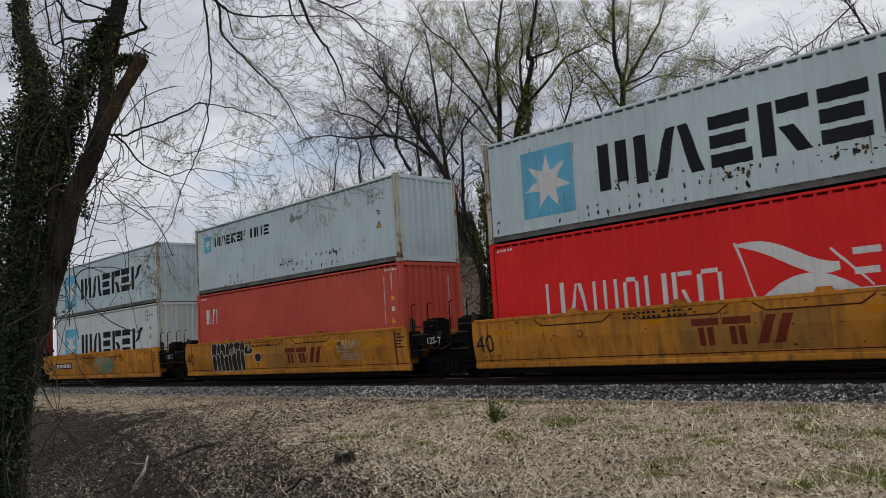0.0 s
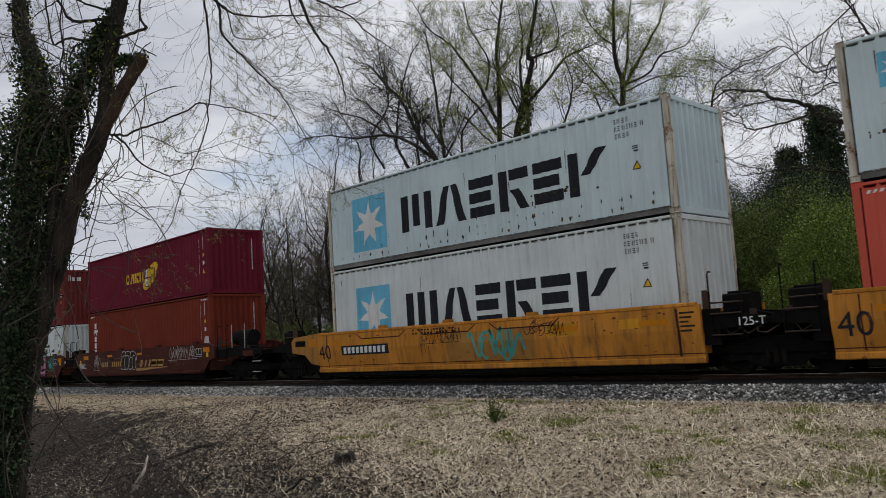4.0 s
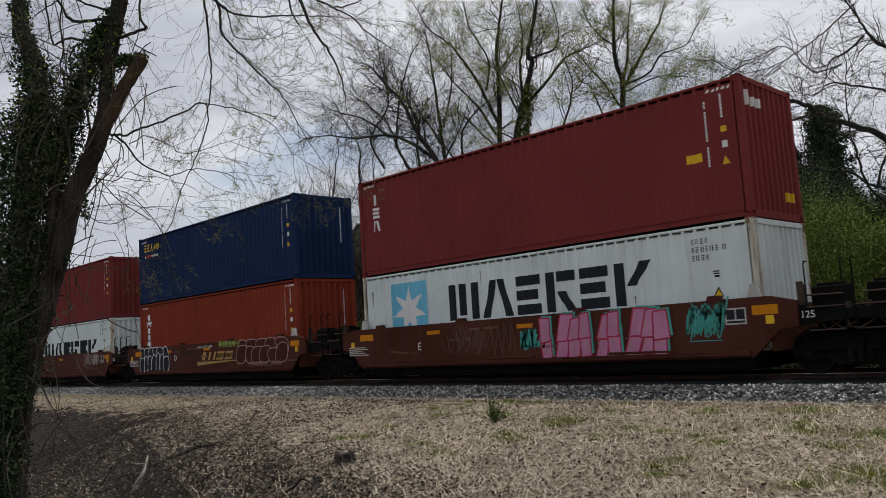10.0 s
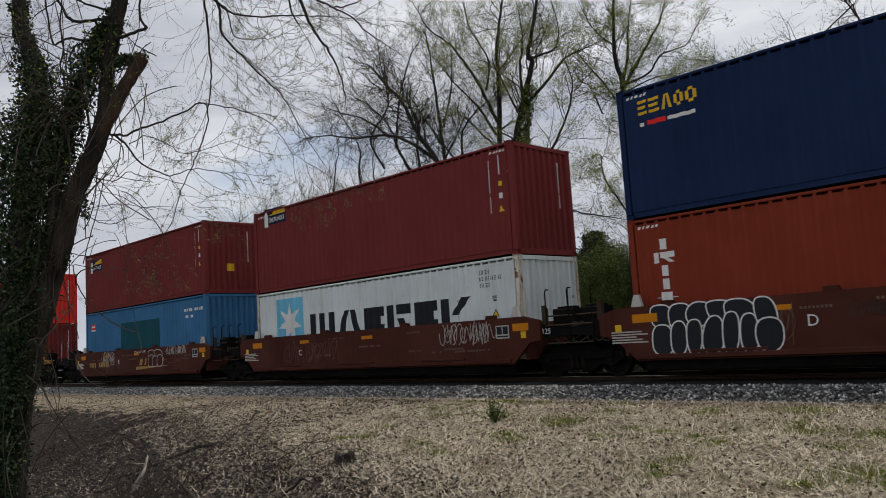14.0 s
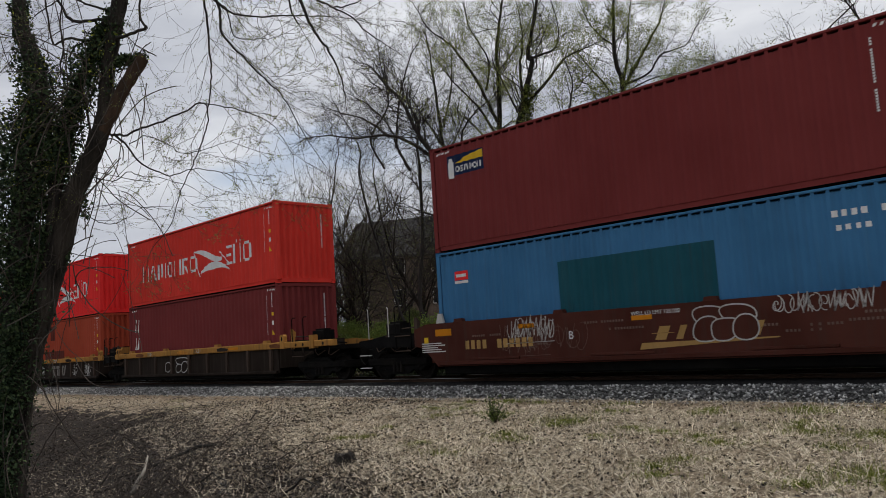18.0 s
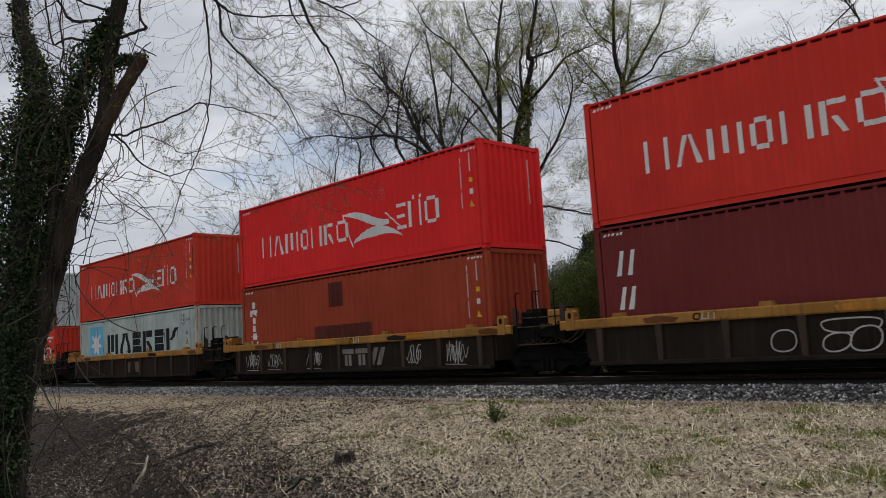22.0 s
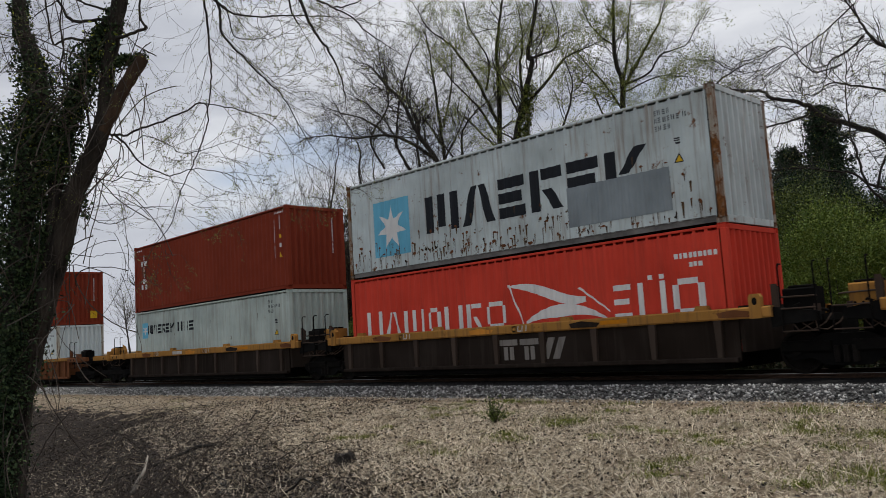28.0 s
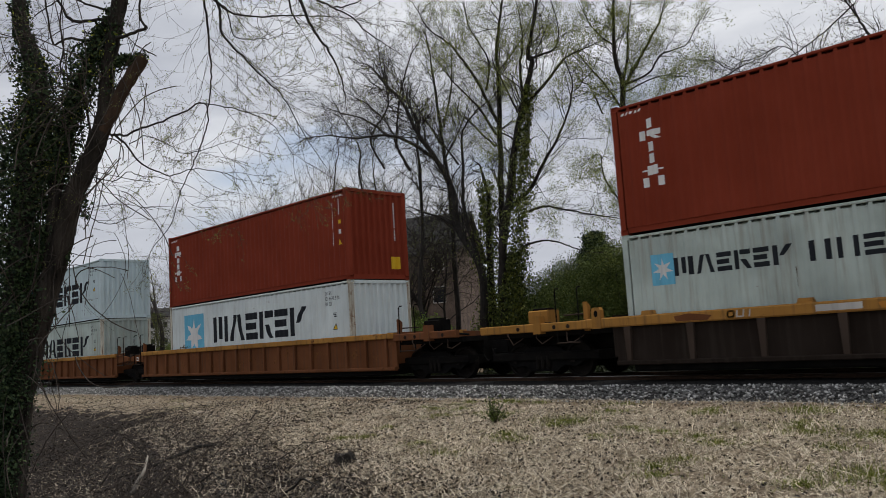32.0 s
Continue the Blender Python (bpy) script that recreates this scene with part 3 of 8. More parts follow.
def id_marks(c, h, ink=INK_WHITE, caution=True, light=False):
    """The small writing by the leading end, unreadable, as bars; and a warning triangle."""
    if light:   # black rows on a pale box
        rows = []
        for j, n in enumerate((4, 7, 4)):
            for i in range(n):
                a, b = 10.8 + i * 0.105 + (0.06 if i > 5 else 0), h - 0.39 - j * 0.17
                rows += [rect(a, a + 0.018, b, b + 0.11), rect(a + 0.044, a + 0.062, b, b + 0.11)] if (i + j) % 2 else [rect(a, a + 0.06, b + q, b + q + 0.022) for q in (0.0, 0.044, 0.088)]
        mark(c, "code_bars", rows, INK_BLACK)
        mark(c, "data_bars", [rect(11.24, 11.36, h - 0.99, h - 0.965), rect(11.24, 11.36, h - 1.035, h - 1.01), rect(11.26, 11.36, h - 1.10, h - 1.06)], INK_BLACK)
        if caution:
            mark(c, "warning_triangle", tri(11.2, h - 1.50, 0.22), INK_BLACK)
            mark(c, "warning_face", tri(11.238, h - 1.479, 0.145), INK_YELLOW, lift=0.007)
        scuffs(c, h)
    else:
        mark(c, "code_bars", bar_column(11.36, h - 1.75, h - 0.38, 26, 0.05, (8, 9, 22)), ink)
        mark(c, "data_bars", bar_column(11.73, h - 0.80, h - 0.30, 9, 0.045), ink)
        mark(c, "small_label", [rect(11.70, 11.82, h - 1.10, h - 0.98)], INK_YELLOW)
        mark(c, "data_plate", [rect(11.70, 11.82, h - 1.42, h - 1.28)], ink)
        if caution:
            mark(c, "warning_triangle", tri(11.66, h - 1.76, 0.18), INK_YELLOW)
        if h > 2.8:   # height warning dashes at the upper corners
            mark(c, "height_bars", [rect(a + 0.11 * i, a + 0.11 * i + 0.06, h - 0.235, h - 0.175, 0.035) for a in (0.22, 11.45) for i in range(5)], INK_WHITE)
        mark(c, "end_code_bars", bar_column(1.94, h - 1.6, h - 0.35, 27, 0.045, (8,)), ink, end=True)


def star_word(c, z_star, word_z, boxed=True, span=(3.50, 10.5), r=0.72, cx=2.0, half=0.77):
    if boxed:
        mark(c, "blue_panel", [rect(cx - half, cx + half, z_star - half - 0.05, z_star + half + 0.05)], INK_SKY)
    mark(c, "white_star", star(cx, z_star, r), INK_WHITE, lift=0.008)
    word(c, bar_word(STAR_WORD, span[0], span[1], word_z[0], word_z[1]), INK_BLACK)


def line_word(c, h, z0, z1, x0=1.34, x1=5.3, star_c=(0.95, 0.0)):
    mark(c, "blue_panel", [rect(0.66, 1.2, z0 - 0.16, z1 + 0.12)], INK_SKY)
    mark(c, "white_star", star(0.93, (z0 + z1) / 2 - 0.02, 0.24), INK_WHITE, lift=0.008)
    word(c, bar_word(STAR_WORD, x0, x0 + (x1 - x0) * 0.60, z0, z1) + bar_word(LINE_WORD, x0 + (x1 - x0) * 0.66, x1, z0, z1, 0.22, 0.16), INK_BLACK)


def pennant_word(c, z0, z1, first=(1.45, 6.4), pen=(6.15, 9.0), last=(8.75, 10.48), pz=None, dots=True):
    word(c, bar_word(PENNANT_FIRST, first[0], first[1], z0, z1 - 0.06, 0.15, 0.2, 0.06), INK_WHITE)
    mark(c, "white_pennant", flag(pen[0], pen[1], *(pz or (z0 - 0.25, z1 + 0.12))), INK_WHITE)
    word(c, bar_word(PENNANT_LAST, last[0], last[1], z0, z1 + 0.02, 0.16, 0.2), INK_WHITE)
    if dots:
        m = (last[0] + last[1]) / 2
        mark(c, "lettering_dots", [rect(m - 0.2, m - 0.08, z1 + 0.06, z1 + 0.16), rect(m + 0.08, m + 0.2, z1 + 0.06, z1 + 0.16)], INK_WHITE)


def upright_word(c, x0, x1, z0, z1, n=6):
    """A word that runs downwards, as plain bars."""
    step, w = (z1 - z0) / n, (x1 - x0) * 0.27
    kinds = ("pair", "ring", "post", "post", "prop", "post") if n == 6 else ("tent", "rungs", "post")
    word(c, [strokes(kinds[i % len(kinds)], x0, x1, z0 + i * step, z0 + (i + 0.8) * step, w) for i in range(n)], INK_WHITE)


# ---- cars ----
def flat_text(body, size, mat, x, z, y, parent, name, stretch=1.0):
    """Readable letters on a car's near side."""
    cu = bpy.data.curves.new(name, "FONT")
    cu.body, cu.size, cu.resolution_u = body, size, 3
    tmp = bpy.data.objects.new("tmp", cu)
    me = bpy.data.meshes.new_from_object(tmp)
    bpy.data.objects.remove(tmp)
    me.transform(Matrix(((stretch, 0, 0, x), (0, 0, 0, y), (0, 1, 0, z), (0, 0, 0, 1))))
    me.materials.clear()
    me.materials.append(mat)
    return part(name, me, parent)


def on_flat(polys, y):
    g = G()
    for p in polys:
        g.face([(u, y, z) for u, z in p])
    return g


def ribbon(pts, w):
    out = []
    for (a, b), (c, d) in zip(pts, pts[1:]):
        n = hypot(c - a, d - b) or 1e-6
        ox, oz = -(d - b) / n * w / 2, (c - a) / n * w / 2
        out.append([(a + ox, b + oz), (a - ox, b - oz), (c - ox, d - oz), (c + ox, d + oz)])
    return out


def scrawl(rng, x0, x1, z0, z1, n, w=0.03):
    """Loose sprayed strokes, hooks and zigzags that spell nothing."""
    n = int(n * 2.2)
    polys, cell, h, w = [], 1.9 * (x1 - x0) / n, z1 - z0, w * 0.62
    for i in range(n):
        a, kind = x0 + (i / n) * (x1 - x0 - 0.5 * cell) + rng.uniform(-0.15, 0.15) * cell, rng.randint(0, 3)
        lean = rng.uniform(0.0, 0.25) * h
        at = lambda u, v: (a + u * cell + lean * v, z0 + v * h)
        if kind == 0:      # zigzag
            m = rng.randint(3, 5)
            pts = [at((k + 0.5 * rng.random()) / m, (0.08 if k % 2 else 0.95) + rng.uniform(-0.15, 0.15)) for k in range(m + 1)]
        elif kind == 1:    # hook
            a0, turn, rx, rz = rng.uniform(1.0, 3.0), rng.choice((-1, 1)) * rng.uniform(3.2, 5.0), rng.uniform(0.35, 0.5), rng.uniform(0.35, 0.5)
            pts = [at(0.5 + rx * cos(a0 + turn * k / 9) * (1 - 0.03 * k), 0.5 + rz * sin(a0 + turn * k / 9)) for k in range(10)]
        elif kind == 2:    # spiral
            a0, turn = rng.uniform(0, 6.28), rng.choice((-1, 1)) * rng.uniform(7.0, 10.0)
            pts = [at(0.5 + (0.5 - 0.028 * k) * cos(a0 + turn * k / 14), 0.5 + (0.48 - 0.028 * k) * sin(a0 + turn * k / 14)) for k in range(15)]
        else:              # ripple
            f, p = rng.uniform(5.0, 9.0), rng.uniform(0, 6.28)
            pts = [at(1.2 * k / 12 - 0.1, 0.5 + 0.42 * sin(p + f * k / 12) * (1 - 0.04 * k)) for k in range(13)]
        polys += ribbon(pts, w)
    if rng.random() < 0.6:
        polys += ribbon([(x0, z0 - 0.06 * h), (x1, z0 - rng.uniform(0.0, 0.12) * h)], w * 0.8)
    return polys


def bubbles(rng, x0, x1, z0, z1, n):
    """Outlined swollen shapes of a sprayed piece in two crowded rows: fills and outlines."""
    shapes, line_w, h = [], 0.03, z1 - z0
    for row in (0, 1):
        m = n - (1 if row == 0 else 0)
        for i in range(m):
            rx = (x1 - x0) / m * rng.uniform(0.45, 0.78)
            sx = x0 + (i + 0.5) * (x1 - x0) / m + rng.uniform(-0.15, 0.15) * rx
            tall = rng.uniform(0.22, 0.30) if row == 0 else rng.uniform(0.28, 0.40)
            rz = h * tall
            cz = z1 - rz if row == 0 else z0 + rz
            p, tilt = rng.uniform(2.1, 2.8), rng.uniform(-0.28, 0.05) * rx * (1 if row else -1)
            bulge = rng.uniform(-0.18, 0.18)
            ring = []
            for k in range(20):
                a = 2 * pi * k / 20
                ca, sa = cos(a), sin(a)
                ring.append((sx - tilt * sa + rx * (1 + bulge * sa) * abs(ca) ** (2 / p) * (1 if ca > 0 else -1), cz + rz * abs(sa) ** (2 / p) * (1 if sa > 0 else -1)))
            shapes.append((ring, ribbon(ring + ring[:1], line_w)))
    return shapes


def piece(car, y, x0, x1, z0, z1, n, seed, fill_mat=INK_CHARCOAL, line_mat=INK_PALE):
    rng = random.Random(seed)
    g, o = G(), G()
    for i, (p, line) in enumerate(bubbles(rng, x0, x1, z0, z1, n)):
        d = y - 0.003 - 0.0012 * i
        g.face([(u, d, z) for u, z in p])
        for q in line:
            o.face([(u, d - 0.0006, z) for u, z in q])
    gpart("graffiti_fill", g, fill_mat, car)["kind"] = "stuff"
    gpart("graffiti_outline", o, line_mat, car)["kind"] = "stuff"


def shards(car, y, x0, x1, z0, z1, n, seed):
    """A sharp-edged sprayed piece: leaning pink slabs with pale streaks on a green and crimson underlay."""
    rng = random.Random(seed)
    under, fill, edge, streak = G(), G(), G(), G()
    cell, h = (x1 - x0) / n, z1 - z0
    for i in range(n):
        a = x0 + i * cell
        lean, w = rng.uniform(-0.06, 0.28) * h, cell * rng.uniform(0.85, 1.05)
        b, t = z0 + rng.uniform(0, 0.06) * h, z1 - rng.uniform(0, 0.10) * h
        for k in range(2):      # an upper and a lower slab, a notch between them
            m = b + (t - b) * rng.uniform(0.42, 0.58)
            lo, hi = (b, m + 0.08 * h) if k == 0 else (m - 0.08 * h, t)
            s0, s1 = lean * (lo - z0) / h + (0.0 if k == 0 else rng.uniform(-0.12, 0.12) * cell), lean * (hi - z0) / h + rng.uniform(-0.1, 0.1) * cell
            poly = [(a + s0, lo), (a + s0 + w * rng.uniform(0.8, 1.1), lo + rng.uniform(-0.03, 0.05)), (a + s1 + w, hi), (a + s1 + rng.uniform(0, 0.1), hi - rng.uniform(-0.03, 0.06))]
            d = y - 0.004 - 0.0015 * (2 * i + k)
            under.face([(u + 0.07, d + 0.0006, z + 0.05) for u, z in poly])
            fill.face([(u, d, z) for u, z in poly])
            for q in ribbon(poly + poly[:1], 0.034):
                edge.face([(u, d - 0.0004, z) for u, z in q])
            for _ in range(3):
                u, v, l = rng.uniform(0.15, 0.7) * w, rng.uniform(0.1, 0.6), rng.uniform(0.15, 0.35)
                za = lo + v * (hi - lo)
                zb = min(hi, za + l * (hi - lo))
                streak.face([(p, d - 0.0004, z) for p, z in rect(a + s0 + u, a + s0 + u + 0.05 * cell, za, zb, lean * (zb - za) / h)])
    for name, g, m in (("graffiti_shadow", under, INK_GREEN), ("graffiti_fill", fill, INK_PINK), ("graffiti_outline", edge, INK_CRIMSON), ("graffiti_streak", streak, INK_ROSE)):
        gpart(name, g, m, car)["kind"] = "stuff"


def tag_scrawl(car, y, x0, x1, z0, z1, n, seed, mat=INK_PALE, w=0.03):
    gpart("graffiti_scrawl", on_flat(scrawl(random.Random(seed), x0, x1, z0, z1, n, w), y - 0.004), mat, car)["kind"] = "stuff"


def truck(car, x):
    """A two-axle bogie at x under a car, with its wheel sets."""
    t = gpart("truck", G().slab(x - 0.22, x + 0.22, -1.0, 1.0, 0.42, 0.72, 0.03), UNDER, car, "black cast-steel two-axle truck")
    for y in (-1.03, 0.93):
        gpart("side_frame", G().across([(x - 1.2, 0.40), (x - 0.95, 0.26), (x - 0.62, 0.30), (x - 0.38, 0.16), (x + 0.38, 0.16), (x + 0.62, 0.30), (x + 0.95, 0.26), (x + 1.2, 0.40),
                                        (x + 1.15, 0.56), (x + 0.7, 0.60), (x + 0.4, 0.74), (x - 0.4, 0.74), (x - 0.7, 0.60), (x - 1.15, 0.56)], y, y + 0.1), BLACK_STEEL, t)
        for dx in (-0.16, 0.0, 0.16):
            gpart("spring", G().tube([(x + dx, y - 0.02, 0.22), (x + dx, y - 0.02, 0.52)], 0.06, 8), WHEEL, t)
    for dx in (-0.89, 0.89):
        ws = part("wheel_set", shared(("wheels",), lambda: (lambda g: [g.disc_y(0, 0, [(s * 0.69, 0.44), (s * 0.71, 0.44), (s * 0.715, 0.42), (s * 0.82, 0.415), (s * 0.83, 0.35), (s * 0.78, 0.33), (s * 0.76, 0.16), (s * 0.84, 0.13), (s * 0.84, 0.09)], 24) for s in (-1, 1)]
                  and g.tube([(0, -1.0, 0), (0, 1.0, 0)], 0.075, 10) and g.box(-0.06, 0.06, -1.075, -1.06, -0.06, 0.06))(G()).mesh("wheel_set", WHEEL)), t)
        WHEELS.append((ws, x + dx, 0.42))
    return t


def coupler(car, x0, x1):
    gpart("coupler", G().slab(min(x0, x1), max(x0, x1), -0.12, 0.12, 0.68, 0.92, 0.03).box(x1 - 0.22, x1 + 0.22, -0.2, 0.2, 0.64, 0.96), BLACK_STEEL, car)
    gpart("air_hose", G().tube([(x0 + (x1 - x0) * k / 6, -0.45, 0.75 - 0.32 * sin(pi * k / 6)) for k in range(7)], 0.025, 6), BLACK_STEEL, car)


def end_deck(car, xa, xb, mat, rails=True, posts=True, top=1.30, box=None, poles=False, beam=False):
    """The end platform between a well and the next truck, from xa (well) to xb (outer)."""
    s = 1 if xb > xa else -1
    lo, hi = min(xa, xb), max(xa, xb)
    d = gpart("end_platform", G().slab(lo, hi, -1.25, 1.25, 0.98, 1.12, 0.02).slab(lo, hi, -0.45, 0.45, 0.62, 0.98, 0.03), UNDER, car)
    if beam:   # a straight sill with a lashing lug and bolt heads
        gpart("platform_side", G().slab(lo, hi, -1.50, -1.36, 1.10, 1.30, 0.02), mat, d)
        gpart("lashing_lug", G().across([(xa + s * 1.4 - 0.11, 1.05), (xa + s * 1.4 + 0.11, 1.05), (xa + s * 1.4 + 0.11, 1.48), (xa + s * 1.4 - 0.11, 1.48)], -1.53, -1.34), mat, d)
        for k in (0.5, 0.9, 2.0):
            gpart("bolt_head", G().tube([(xa + s * k, -1.51, 1.19), (xa + s * k, -1.49, 1.19)], 0.05, 8), CAR_DARK, d)
    else:
        gpart("platform_side", G().across([(xa, 0.90), (xb - s * 0.5, 0.96), (xb, 1.0), (xb, 1.16), (xa, top)], -1.42, -1.34), mat, d)
    gpart("platform_side", G().across([(xa, 0.80), (xb - s * 0.5, 0.92), (xb, 0.98), (xb, 1.18), (xa, top)], 1.34, 1.42), mat, d)
    if rails:   # tall grab irons with a stirrup step below
        for px in (xa + s * 0.22, xa + s * 0.86):
            gpart("grab_rail", G().tube([(px, -1.44, 0.78), (px, -1.44, 2.02), (px, -1.40, 2.08), (px, -1.30, 2.08)], 0.016, 6), UNDER, d)
        for z in (0.80, 1.22):
            gpart("ladder_step", G().slab(min(xa + s * 0.22, xa + s * 0.86), max(xa + s * 0.22, xa + s * 0.86), -1.47, -1.41, z, z + 0.03, 0.008), CAR_RIB, d)
    g = G().along([(-1.36, 1.06), (-1.30, 1.06), (-1.24, 1.62), (-1.36, 1.72)], xa + s * 0.02, xa + s * 0.14)
    gpart("end_gusset", g, mat if mat is not BLACK_STEEL else CAR_RIB, d)
    if posts:
        gpart("brake_box", G().slab((xa + xb) / 2 - 0.3, (xa + xb) / 2 + 0.3, -1.16, -0.72, 1.12, 1.62, 0.03), box or UNDER, d)
        gpart("box_lid", G().slab((xa + xb) / 2 - 0.22, (xa + xb) / 2 + 0.22, -1.08, -0.8, 1.62, 1.67, 0.015), UNDER, d)
        # black discs on the face stand for the shade inside vent holes
        for k in range(4):
            px = (xa + xb) / 2 - 0.21 + 0.14 * k
            gpart("vent_hole", G().tube([(px, -1.165, 1.26), (px, -1.155, 1.26)], 0.026, 8), BLACK_STEEL, d)
        gpart("lock_bar", G().tube([(xa + s * 0.1, -1.22, 1.46), (xa + s * 0.8, -1.22, 1.45)], 0.018, 6), CAR_RIB, d)
        gpart("brake_pipe", G().tube([(xa, -1.1, 1.2), ((xa + xb) / 2, -1.15, 1.32), (xb, -1.0, 1.16)], 0.03, 6), UNDER, d)
    g = G()
    for k in range(3):
        a = lo + (hi - lo) * (0.2 + 0.28 * k)
        g.tube([(a, -1.2, 1.16), (a + 0.12, -1.34, 1.05 - 0.1 * k), (a + 0.3, -1.36, 0.82), (a + 0.5, -1.25, 0.95), (a + 0.55, -1.1, 1.1)], 0.016, 5)
    gpart("air_hose", g, CAR_RIB, d)
    gpart("valve", G().tube([((xa + xb) / 2 + 0.3 * s, -1.12, 1.12), ((xa + xb) / 2 + 0.3 * s, -1.12, 1.3)], 0.07, 8), CAR_RIB, d)
    # added dark slab, no known part, that keeps the space below the deck black
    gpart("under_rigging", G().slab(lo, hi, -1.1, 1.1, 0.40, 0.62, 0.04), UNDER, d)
    if poles:
        for px in (xa + s * 1.2, xa + s * 2.1):
            gpart("marker_pole", G().tube([(px, -1.40, 1.0), (px, -1.40, 2.05), (px + 0.04 * s, -1.40, 2.09)], 0.013, 6), INK_PALE, d, "pale worn upright pole")
        gpart("step", G().box(xb - s * 0.3 - 0.25, xb - s * 0.3 + 0.25, -1.45, -1.40, 0.72, 0.75), INK_PALE, d)
        gpart("step", G().box(xb - s * 0.3 - 0.25, xb - s * 0.3 + 0.25, -1.45, -1.40, 0.36, 0.385), INK_PALE, d)
    return d


def well_common(car, x0, x1, mat, side_y=-1.5):
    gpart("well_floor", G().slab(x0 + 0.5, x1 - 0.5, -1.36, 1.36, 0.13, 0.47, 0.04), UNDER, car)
    gpart("bulkhead", G().box(x0 + 0.02, x0 + 0.10, -1.36, 1.36, 0.46, 1.36), mat, car)
    gpart("bulkhead", G().box(x1 - 0.10, x1 - 0.02, -1.36, 1.36, 0.46, 1.36), mat, car)


def guides(car, xs, z, mat, y=-1.44):
    for x in xs:
        gpart("container_guide", G().across([(x - 0.16, z - 0.01), (x + 0.16, z - 0.01), (x + 0.12, z + 0.09), (x - 0.12, z + 0.09)], y, y + 0.14), mat, car)


BEND, LEAN = 0.95, 0.17


def bend_marks(car):
    """Lays a yellow car's markings on its side, which leans in below the bend."""
    for ob in car.children:
        if ob.name.startswith(("graffiti", "reflector", "red_brown", "stencil", "number", "rust", "unit", "side_seam", "side_pocket", "repainted")):
            bm = bmesh.new()
            bm.from_mesh(ob.data)
            for z in (BEND, 0.55):
                bmesh.ops.bisect_plane(bm, geom=bm.verts[:] + bm.edges[:] + bm.faces[:], plane_co=(0, 0, z), plane_no=(0, 0, 1))
            for v in bm.verts:
                v.co.y += LEAN * max(0.0, BEND - v.co.z)
            bm.to_mesh(ob.data)
            bm.free()


